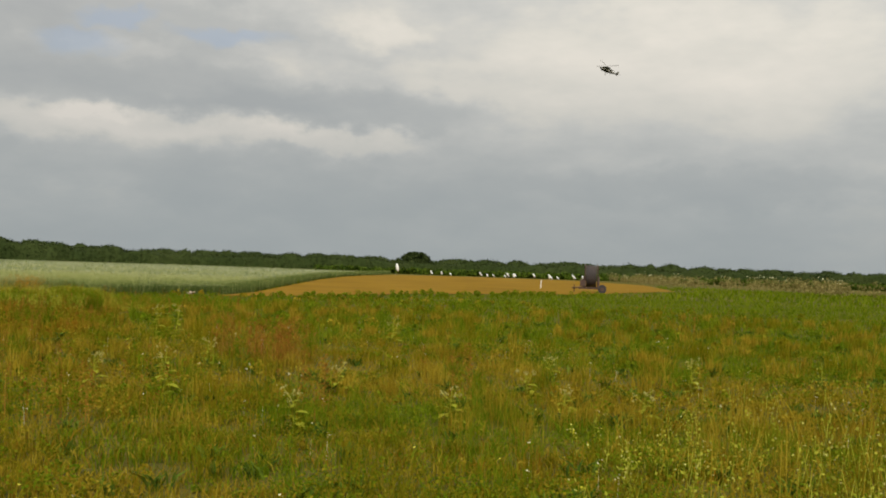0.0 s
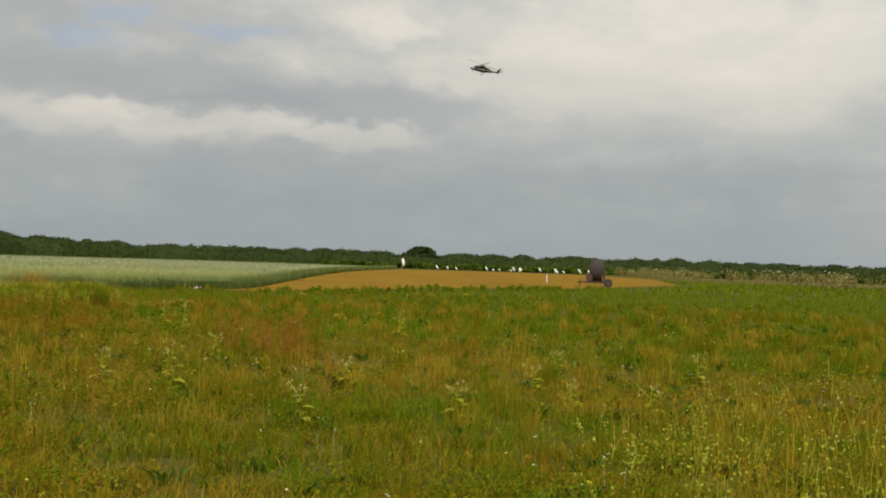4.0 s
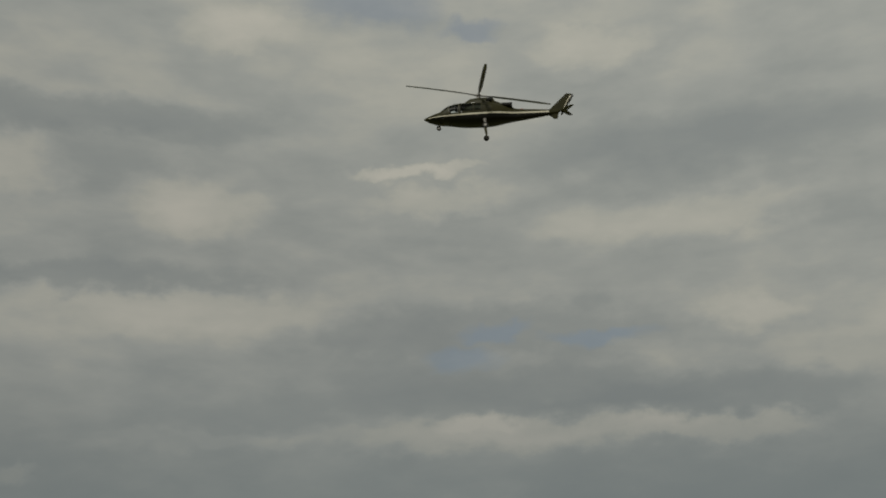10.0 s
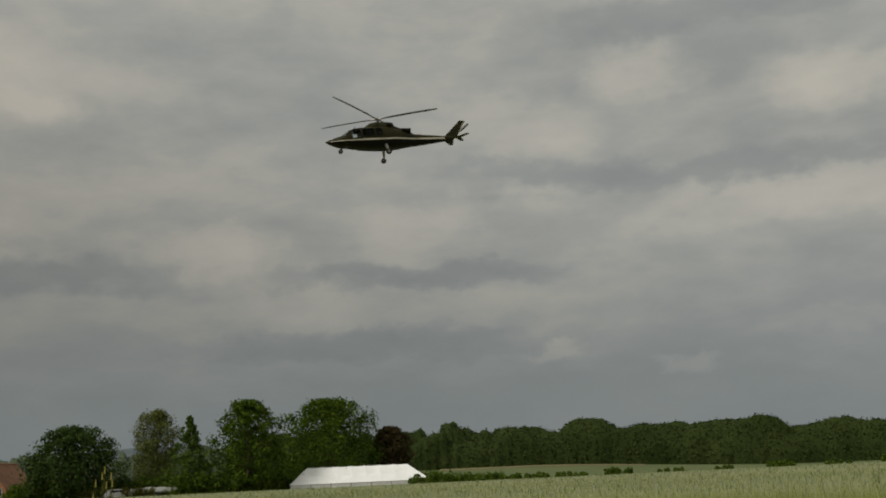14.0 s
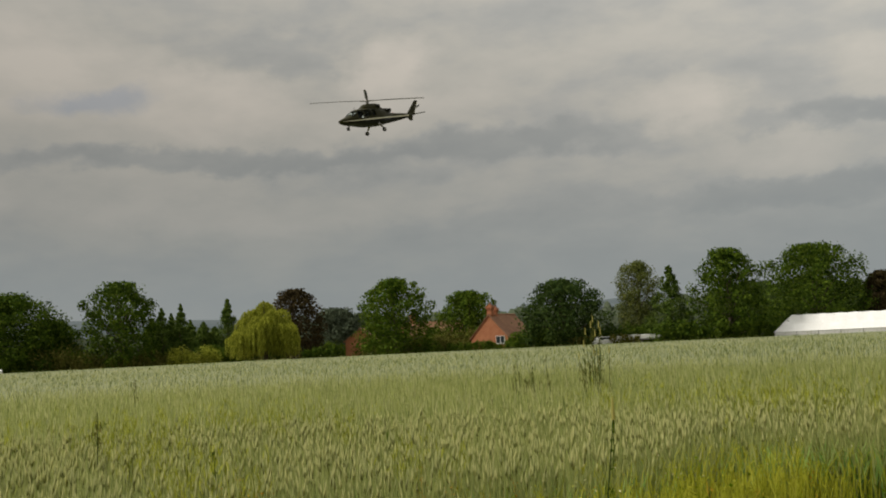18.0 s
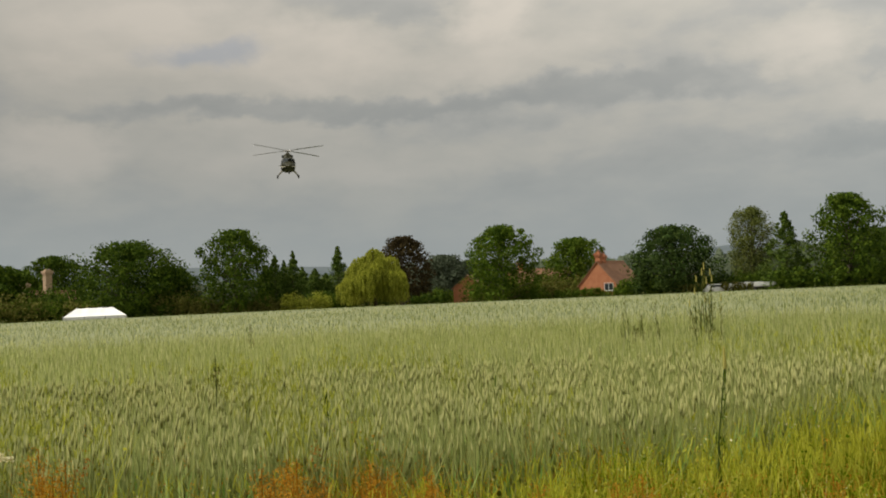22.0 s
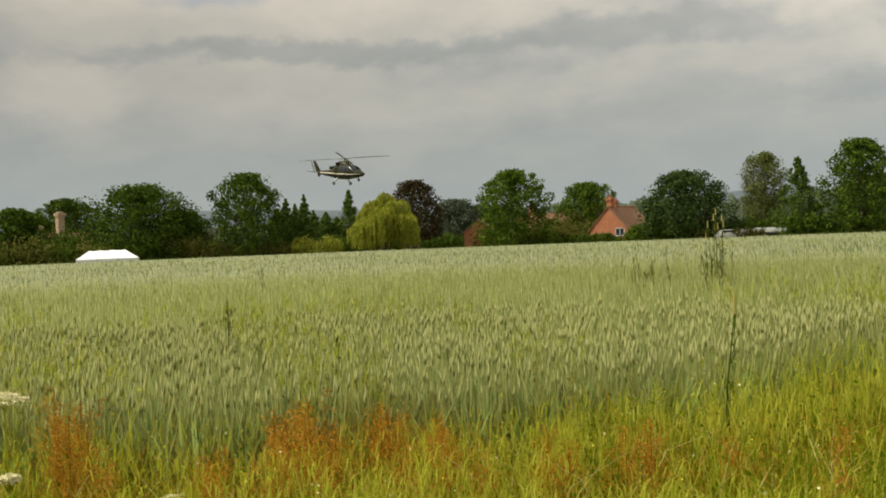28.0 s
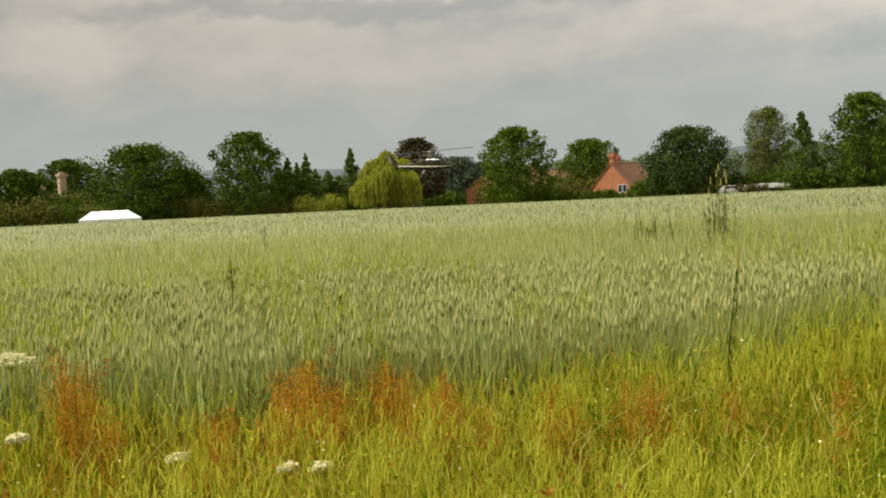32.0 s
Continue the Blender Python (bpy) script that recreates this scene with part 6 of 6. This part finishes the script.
def build_dock(x, y, height, spread, seed):
    """A seeding dock: a ribbed stem with side branches, each clothed in rust-red seed."""
    global RNG
    RNG = np.random.default_rng(seed)
    dock = tagged(empty("dock_plant", x, y, 0, seed * 37 % 360), "rust-red dock in seed at the edge of the wheat", "weed", "docks by the wheat")
    bm = bmesh.new()
    tips = []
    for k in range(7):
        t = k * 2.4
        z0 = height * (0.25 + 0.07 * k)
        r = spread * (1 - k / 9)
        tip = (math.cos(t) * r * 0.6, math.sin(t) * r * 0.6, min(height * 0.97, z0 + height * 0.32))
        tips.append(((0, 0, z0), tip))
        rod(bm, (0, 0, z0), tip, 0.004, 0.002, 5)
    tips.append(((0, 0, height * 0.45), (0, 0, height)))
    rod(bm, (0, 0, 0), (0, 0, height), 0.007, 0.003, 6)
    part("stem", bm, M_RUST, dock)
    pts = []
    for a, b in tips:
        f = RNG.uniform(0.05, 1, 150)[:, None]
        pts.append(np.array(a) * (1 - f) + np.array(b) * f + RNG.normal(0, 0.026, (150, 3)))
    tagged(soup("seed_head", *leaves(np.concatenate(pts), 0.013), M_RUST, dock), kind="stuff")
    tagged(soup("basal_leaves", *blades(RNG.normal(0, 0.04, (9, 2)), 0.22, 0.05, 0.9), M_GREEN, dock), kind="stuff")


def build_umbel(x, y, height, r, seed):
    plant = tagged(empty("umbel_plant", x, y), "fading cream umbel flower on a ribbed stem", "weed", "umbels by the wheat")
    part("stem", one(lambda b: (rod(b, (0, 0, 0), (0, 0, height - 0.07), 0.009, 0.006, 7), [rod(b, (0, 0, height - 0.08), (math.cos(k) * r * 0.7, math.sin(k) * r * 0.7, height - 0.012), 0.003, 0.002, 4) for k in range(0, 6)])), M_LIME, plant)
    rng = np.random.default_rng(seed)
    q = np.sqrt(rng.uniform(0, 1, 420)) * r
    t = rng.uniform(0, 6.283, 420)
    c = np.column_stack([np.cos(t) * q, np.sin(t) * q, height - 0.35 * q * q / r + rng.normal(0, 0.006, 420)])
    tagged(soup("flower_head", *leaves(c, 0.02, 0.6), M_CREAM, plant), kind="stuff")
    tagged(soup("leaf", *blades(rng.normal(0, 0.03, (6, 2)), height * 0.6, 0.03, 0.7), M_GREEN, plant), kind="stuff")


def build_tall_weed(x, y, height, seed, many=1, tip=False):
    """A tall thin weed that stands above the wheat."""
    weed = tagged(empty("tall_weed", x, y), "tall thin dark-stemmed weed standing above the wheat", "weed", "weeds in the wheat")
    rng = np.random.default_rng(seed)
    for k in range(many):
        ox, oy = (rng.normal(0, 0.13, 2) if many > 1 else (0, 0))
        h = height * (1 if k == 0 else rng.uniform(0.5, 0.95))
        lx, ly = rng.normal(0, 0.05, 2) * h
        st = part("stem", one(lambda b: (rod(b, (ox, oy, 0), (ox + lx * 0.4, oy + ly * 0.4, h * 0.6), 0.008, 0.006, 6), rod(b, (ox + lx * 0.4, oy + ly * 0.4, h * 0.6), (ox + lx, oy + ly, h), 0.006, 0.003, 6))), M_DARKLEAF, weed)
        n = 90 if many > 1 else 34
        z = rng.uniform(0.3, 1.0, n) * h
        wide = (0.055 if many > 1 else 0.03) * (1.25 - z / h)
        c = np.column_stack([ox + lx * z / h + rng.normal(0, 1, n) * wide, oy + ly * z / h + rng.normal(0, 1, n) * wide, z])
        tagged(soup("foliage", *joined(leaves(c[::3], 0.034), blades(c[:: 3 if many > 1 else 1, :2], 0.1, 0.009, 0.5, z0=c[:: 3 if many > 1 else 1, 2] - 0.05)), M_SCRUB if many > 1 else M_ASH, st), kind="stuff")
        if tip:
            part("seed_tip", one(rod, (ox + lx, oy + ly, h - 0.02), (ox + lx, oy + ly, h + 0.12), 0.014, 0.005, 7), M_PALESTEM, st)


# headings and distances from the first stand, and heights
SOW_THISTLES = [(-15.1, 12.9, 0.62), (-14.6, 22.6, 0.7), (-15.6, 21.6, 0.75), (-2.7, 22.1, 0.6), (6.2, 16.3, 0.35), (0.6, 11.2, 0.4), (4.9, 13.8, 0.32), (-5.6, 13.4, 0.35), (7.1, 11.9, 0.3), (-12.9, 16.7, 0.4), (13.9, 15.2, 0.5), (11.3, 11.5, 0.4), (-18.7, 13.8, 0.45), (-8.0, 10.3, 0.4)]


def build_sow_thistle(x, y, height, seed):
    """A leafy weed with toothed leaves up its stem and pale yellow heads."""
    weed = tagged(empty("sow_thistle", x, y, 0, seed * 53 % 360), "pale yellow-green leafy weed standing in the meadow", "weed", "leafy weeds in the meadow")
    rng = np.random.default_rng(seed)
    lean = rng.normal(0, 0.08, 2)
    bm = rod(bmesh.new(), (0, 0, 0), (lean[0] * height, lean[1] * height, height), 0.009, 0.004, 6)
    tips = [(lean[0] * height, lean[1] * height, height)]
    for k in range(5):
        z = height * rng.uniform(0.45, 0.85)
        t = rng.uniform(0, 6.283)
        tip = (lean[0] * z + math.cos(t) * 0.11, lean[1] * z + math.sin(t) * 0.11, z + rng.uniform(0.08, 0.2))
        rod(bm, (lean[0] * z, lean[1] * z, z), tip, 0.004, 0.003, 5)
        tips.append(tip)
    part("stem", bm, M_LIME, weed)
    for k in range(9):
        z, t, L = height * (0.08 + 0.09 * k), k * 2.4, 0.27 * (1 - k / 13)
        bm = bmesh.new()
        mid = [Vector((lean[0] * z + math.cos(t) * L * f, lean[1] * z + math.sin(t) * L * f, z + 0.5 * L * f - 0.55 * L * f * f)) for f in (0, 0.35, 0.7, 1)]
        side = Vector((-math.sin(t), math.cos(t), 0.15)) * L * 0.22
        a = [bm.verts.new(p + side * w) for p, w in zip(mid, (0.2, 1.0, 0.8, 0.05))]
        b = [bm.verts.new(p - side * w) for p, w in zip(mid, (0.2, 1.0, 0.8, 0.05))]
        for i in range(3):
            bm.faces.new((a[i], a[i + 1], b[i + 1], b[i]))
        part("leaf", bm, M_LIME, weed)
    for tip in tips:
        c = np.array(tip) + rng.normal(0, 0.014, (14, 3))
        tagged(soup("flower_head", *leaves(c, 0.022, 0.3), M_PALESTEM, weed), kind="stuff")


def build_weeds():
    weed_margin()
    for k, (a, d, h) in enumerate(SOW_THISTLES):
        x, y = az(a, d)
        build_sow_thistle(START.x + x, START.y + y, h, 300 + k)
    rng = np.random.default_rng(5)
    k = 0
    for a, n, h in ((-93.8, 5, 0.92), (-91.5, 1, 0.66), (-86.5, 3, 0.7), (-82.3, 6, 0.92), (-80.8, 2, 0.72), (-76.3, 4, 0.78), (-73.4, 3, 0.72), (-71.2, 2, 0.66), (-68.0, 3, 0.72), (-63.6, 2, 0.74), (-57, 1, 0.62), (-52.8, 3, 0.74)):
        for i in range(n):
            x, y = left_of(a + rng.normal() * 0.75, 5.75 + rng.uniform(-0.75, 0.4))
            build_dock(x, y, h * rng.uniform(0.7, 1.06), 0.2 + 0.1 * rng.uniform(), 100 + k)
            k += 1
    for k, (x, y, h, r) in enumerate(((-5.6, -0.68, 1.0, 0.12), (-4.95, 0.10, 0.54, 0.055), (-4.55, 0.72, 0.52, 0.055), (-5.0, -0.6, 0.70, 0.05), (-4.8, 0.60, 0.47, 0.05))):
        build_umbel(*swung([(x, y)])[0], h, r, 60 + k)
    for k, (x, y, h, n, tip) in enumerate(((-17.1, 10.6, 1.98, 11, True), (-18.6, 9.76, 1.4, 5, False), (-18.4, 10.3, 1.36, 4, False), (-19.6, 10.5, 1.1, 3, False), (-20.5, 12.4, 1.25, 2, False), (-5.6, 3.45, 1.18, 1, True), (-9.6, 0.8, 1.24, 2, False), (-23.4, 2.96, 1.22, 2, False), (-8.0, 1.55, 0.95, 1, False), (-9, 3.3, 0.92, 1, False), (-14, 17.5, 1.05, 3, False), (-21.3, 38, 1.35, 3, False), (-13, -0.7, 0.92, 1, False))):
        build_tall_weed(*swung([(x, y)])[0], h, 200 + k, n, tip)
    # tall yellow-green weeds at the wheat's foot
    yy = RNG.uniform(2.4, 9.5, 520)
    p = np.column_stack([np.interp(yy, [1.7, 3.6, 6.0, 12.8], [-6.3, -6.3, -7.6, -6.6]) + RNG.uniform(-0.2, 1.0, 520), yy])
    p = swung(p)
    h = RNG.uniform(0.42, 0.74, 520) + np.interp(yy, [2.4, 4.5, 6, 9.5], [-0.05, 0.06, 0.0, -0.32])
    lean = np.repeat(RNG.normal(0, 0.15, (520, 2)), 42, 0)
    z = np.repeat(h, 42) * RNG.uniform(0.25, 1.05, 520 * 42)
    c = np.column_stack([np.repeat(p, 42, 0) + lean * z[:, None] + RNG.normal(0, 0.05, (520 * 42, 2)), z])
    tagged(soup("tall_green_weeds", *joined(leaves(c[::4], 0.018, 0.2), blades(c[::2, :2], 0.11, 0.006, 0.9, z0=c[::2, 2] - 0.08), blades(p, h, 0.008, 0.25), blades(np.repeat(p, 6, 0) + RNG.normal(0, 0.07, (len(p) * 6, 2)), np.repeat(h, 6) * 0.95, 0.009, 0.35)), M_TALLWEED), "tall yellow-green weeds crowding the foot of the wheat", "weeds", kind="stuff")
    tagged(soup("tiny_flowers", *leaves(c[z > 0.62][::11], 0.017, 0.2), M_CREAM), "tiny cream flowers on the tall weeds", "flowers", kind="stuff")
    # pale bent stems through the margin
    p = sector(260, B_EYE, -116, -68, 4.0, 6.4, 2.0)
    p = p[~inside(p, WHEAT)]
    tagged(soup("bent_stems", *blades(p, 0.62, 0.008, 1.1), M_PALESTEM), "pale bent dry stems leaning through the weeds", "grass", kind="stuff")
    # yellow-green weeds scattered through the near wheat
    p = sector(1500, B_EYE, -120, -60, 5.8, 17, 0.8)
    p = p[inside(p, WHEAT) & (patchy(p, 1.6, 71) > 0.53)]
    h = RNG.uniform(0.78, 1.12, len(p))
    lean = np.repeat(RNG.normal(0, 0.08, (len(p), 2)), 26, 0)
    z = np.repeat(h, 26) * RNG.uniform(0.5, 1.0, len(p) * 26)
    c = np.repeat(p, 26, 0) + lean * z[:, None] + RNG.normal(0, 0.028, (len(z), 2))
    tagged(soup("weeds_in_wheat", *joined(blades(c, 0.075, 0.009, 0.9, z0=z - 0.05), leaves(np.column_stack([c, z])[::5], 0.017, 0.2), blades(np.repeat(p, 3, 0) + RNG.normal(0, 0.02, (len(p) * 3, 2)), np.repeat(h, 3) * 0.9, 0.009, 0.12)), M_WILLOW), "thin yellow-green weeds growing through the wheat", "weeds", kind="stuff")
    # tall flowering weeds near the first stand
    rng = np.random.default_rng(77)
    stems, buds = [], []
    for i in range(140):
        a, d = 27 - 19 * rng.uniform() ** 1.8, rng.uniform(5.0, 10.5)
        x, y = az(a, d)
        x, y = x + START.x, y + START.y
        h = rng.uniform(0.32, 0.62) + 0.65 * max(0, (a - 12) / 15) * rng.uniform(0.3, 1)
        z = np.linspace(0.1, h, 12)
        lx, ly = rng.normal(0, 0.18, 2)
        c = np.column_stack([x + lx * z + rng.normal(0, 0.02, 12), y + ly * z + rng.normal(0, 0.02, 12), z])
        stems.append(leaves(c, 0.03))
        for j in range(4):
            stems.append(spears(np.array([[x + lx * 0.1 * j, y + ly * 0.1 * j, h * 0.24 * j]]), h * 0.34, 0.0035, 0.25))
        t = c[-4:] + rng.normal(0, 0.025, (4, 3))
        buds.append(leaves(t, 0.019, 0.2))
    dry = []
    for i in range(60):
        a, d = rng.uniform(12, 26), rng.uniform(6.0, 10)
        x, y = az(a, d)
        x, y, h = x + START.x, y + START.y, rng.uniform(0.35, 0.8)
        way = rng.normal(0, 0.3, 2)
        z = np.linspace(0, h, 9)
        pts = np.column_stack([x + way[0] * z * z, y + way[1] * z * z, z])
        for p0, p1 in zip(pts, pts[1:]):
            side = np.array([0.0028, 0, 0])
            dry.append((np.array([p0 - side, p0 + side, p1 + side, p1 - side]), np.array([[0, 1, 2], [0, 2, 3]])))
        top = np.repeat(pts[-4:], 5, 0) + rng.normal(0, 0.022, (20, 3))
        dry.append(leaves(top, 0.016))
    tagged(soup("dry_stems", *joined(*dry), M_STRAW), "tall pale dry grass stems with seed heads", "grass", kind="stuff")
    tagged(soup("flowering_weeds", *joined(*stems), M_LIME), "tall thin weeds with yellow-green stems", "weeds", kind="stuff")
    tagged(soup("pale_flowers", *joined(*buds), leafy("pale yellow petals", (0.36, 0.34, 0.05), (0.48, 0.45, 0.10), (0.58, 0.54, 0.20), 2.0, 0.2)), "pale yellow flowers on tall weeds", "flowers", kind="stuff")
    # leafy green clumps along the near side of the bare field
    line = SOIL_FIELD[1:6]
    c, hh = [], []
    for (x0, y0), (x1, y1) in zip(line, line[1:]):
        for i in range(int(math.hypot(x1 - x0, y1 - y0) * 3.6)):
            f = rng.uniform()
            x, y = x0 + (x1 - x0) * f + rng.uniform(-0.6, 3.5), y0 + (y1 - y0) * f + rng.uniform(-5.5, 0.4)
            h = rng.uniform(0.16, 0.42)
            c.append(crown_points(np.array([[x, y, h * 0.5, h * 0.55]]), 90, rng, 0.9))
    c = np.concatenate(c)
    c[:, 2] = np.maximum(c[:, 2], 0.02)
    tagged(soup("leafy_weeds", *leaves(c, 0.085, 0.3), M_GREEN), "broad-leaved green weeds along the bare field", "weeds", kind="stuff")
    # bank of tall weeds beyond the meadow on the far side
    line = [(47, 212), (45, 146), (50, 131), (52, 106), (51, 84), (53, 74), (75, 78), (120, 96)]
    pts, crm = [], []
    for (x0, y0), (x1, y1) in zip(line, line[1:]):
        L = math.hypot(x1 - x0, y1 - y0)
        for i in range(int(L * 1.1)):
            f = rng.uniform()
            x, y, h = x0 + (x1 - x0) * f + rng.uniform(0, 7), y0 + (y1 - y0) * f + rng.normal() * 1.5, rng.uniform(1.2, 2.3)
            pts.append(crown_points(np.array([[x, y, h * 0.5, h * 0.5]]), 60, rng, 1.0))
            if rng.uniform() < 0.2:
                crm.append(np.array([x, y, h]) + rng.normal(0, 1, (9, 3)) * np.array([0.5, 0.5, 0.1]))
    tagged(soup("weed_bank", *leaves(np.concatenate(pts), 0.26), M_BANK), "bank of tall brown-green weeds at the field's end", "weeds", kind="stuff")
    tagged(soup("bank_flowers", *leaves(np.concatenate(crm), 0.2, 0.5), M_CREAM), "cream flower heads on the weed bank", "flowers", kind="stuff")


build_weeds()


# ---- what moves ----


def motions():
    walk(HELI, [
        (0, pose(71.3, 371.5, 82.0, 0, -8, -140.9)),
        (1, pose(59.0, 353.5, 77.9, 0, -7.2, -145.6)),
        (2, pose(47.0, 335.3, 73.7, 0, -6.4, -151.1)),
        (2.5, pose(41.3, 326.1, 71.5, 0, -6, -155.3)),
        (4.5, pose(11.1, 298.5, 64.0, 0, -3.6, -162.5)),
        (5, pose(5.2, 286.8, 61.5, 0, -3, -163.5)),
        (5.5, pose(-0.8, 274.0, 58.6, 0, -2.5, -165.3)),
        (6, pose(-9.1, 260.9, 55.8, 0, -2, -166.6)),
        (6.5, pose(-14.6, 247.7, 53.4, 0, -1, -167.4)),
        (7, pose(-22.0, 233.2, 50.3, 0, 0, -167.5)),
        (7.5, pose(-28.4, 217.3, 48.9, 0, 0, -166.6)),
        (8, pose(-33.5, 204.0, 45.0, 0, 0, -166.0)),
        (8.5, pose(-30.4, 161.0, 42.7, 0, 0, -165.9)),
        (9, pose(-24.7, 114.2, 39.0, 0, 0, -165.7)),
        (9.3, pose(-21.8, 89.2, 37.4, 0, 0, -164.2)),
        (9.6, pose(-19.3, 71.9, 35.1, 0, 0, -164.0)),
        (10, pose(-20.8, 66.7, 34.0, 0, 0, -162.7)),
        (10.5, pose(-27.7, 63.6, 32.8, 0, 0, -156.5)),
        (11, pose(-33.2, 60.0, 32.0, 0, 0, -151.1)),
        (11.5, pose(-38.7, 57.2, 31.1, 0, 0, -144.9)),
        (12, pose(-42.5, 55.3, 30.6, 0, 0, -140.5)),
        (12.5, pose(-49.5, 50.4, 29.6, 0, 0, -131.6)),
        (13, pose(-55.4, 45.5, 28.4, 0, 0, -123.5)),
        (13.5, pose(-60.2, 41.3, 27.7, 0, 1.75, -116.5)),
        (14, pose(-65.3, 37.6, 27.0, 0, 3.5, -108.9)),
        (14.5, pose(-70.5, 33.6, 26.8, 0, 5.75, -100.4)),
        (15, pose(-75.7, 29.5, 26.6, 0, 8, -92.3)),
        (15.5, pose(-79.7, 25.0, 26.0, 0, 9, -83.4)),
        (17.5, pose(-94.0, 8.1, 24.1, 0, 10.75, -54.9)),
        (18, pose(-97.5, 4.2, 23.7, 0, 11, -48.5)),
        (18.5, pose(-100.8, 0.4, 23.0, 0, 11, -42.2)),
        (19, pose(-103.9, -3.2, 22.3, 0, 11, -34.2)),
        (19.5, pose(-106.0, -6.7, 21.1, 0, 11, -27.4)),
        (20, pose(-108.0, -9.9, 20.1, 0, 11, -19.8)),
        (20.5, pose(-110.8, -12.7, 19.7, 0, 9.5, -11.5)),
        (21, pose(-113.6, -15.4, 19.1, 0, 8, -1.3)),
        (21.5, pose(-116.5, -17.5, 18.5, 0, 7.55556, 6.5)),
        (22, pose(-119.4, -19.1, 17.6, 0, 7.11111, 11.1)),
        (22.5, pose(-122.3, -20.5, 17.0, 0, 6.66667, 13.5)),
        (23, pose(-123.5, -21.0, 16.0, 0, 6.22222, 15.6)),
        (23.5, pose(-123.5, -21.0, 15.2, 0, 5.77778, 16.6)),
        (24, pose(-122.6, -20.7, 14.1, 0, 5.33333, 17.6)),
        (24.5, pose(-122.9, -20.3, 13.2, 0, 4.88889, 18.4)),
        (25, pose(-122.9, -19.7, 12.5, 0, 4.44444, 21.1)),
        (25.5, pose(-124.1, -19.1, 12.1, 0, 4, 25.7)),
        (27.5, pose(-122.9, -16.0, 10.6, 0, 5, 36)),
        (28, pose(-124.7, -15.5, 10.3, 0, 5, 41)),
        (28.5, pose(-125.8, -14.5, 10.0, 0, 5, 44.5)),
        (29, pose(-126.8, -13.8, 9.5, 0, 5, 48)),
        (29.5, pose(-127.0, -13.0, 8.7, 0, 2, 52.5)),
        (30, pose(-127.2, -11.4, 8.0, 0, 2, 57)),
        (30.5, pose(-127.3, -10.0, 7.5, 0, 2, 59)),
        (31, pose(-127.4, -8.5, 6.9, 0, 2, 59)),
        (31.5, pose(-127.5, -7.4, 6.4, 0, 2, 56)),
        (32, pose(-127.6, -5.8, 5.7, 0, 2, 52)),
    ])
    hub, tail = MAIN_ROTOR.matrix_basis.translation.copy(), TAIL_ROTOR.matrix_basis.translation.copy()
    walk(MAIN_ROTOR, [(k * 0.2, pose(*hub, -2, -8, 0) @ pose(0, 0, 0, 0, 0, 72 * k + 8 + 37 * min(1, max(0, k * 0.2 - 12.4)))) for k in range(161)])
    walk(TAIL_ROTOR, [(k * 0.2, pose(*tail, 0, 20 + 80 * k, 0)) for k in range(161)])


motions()
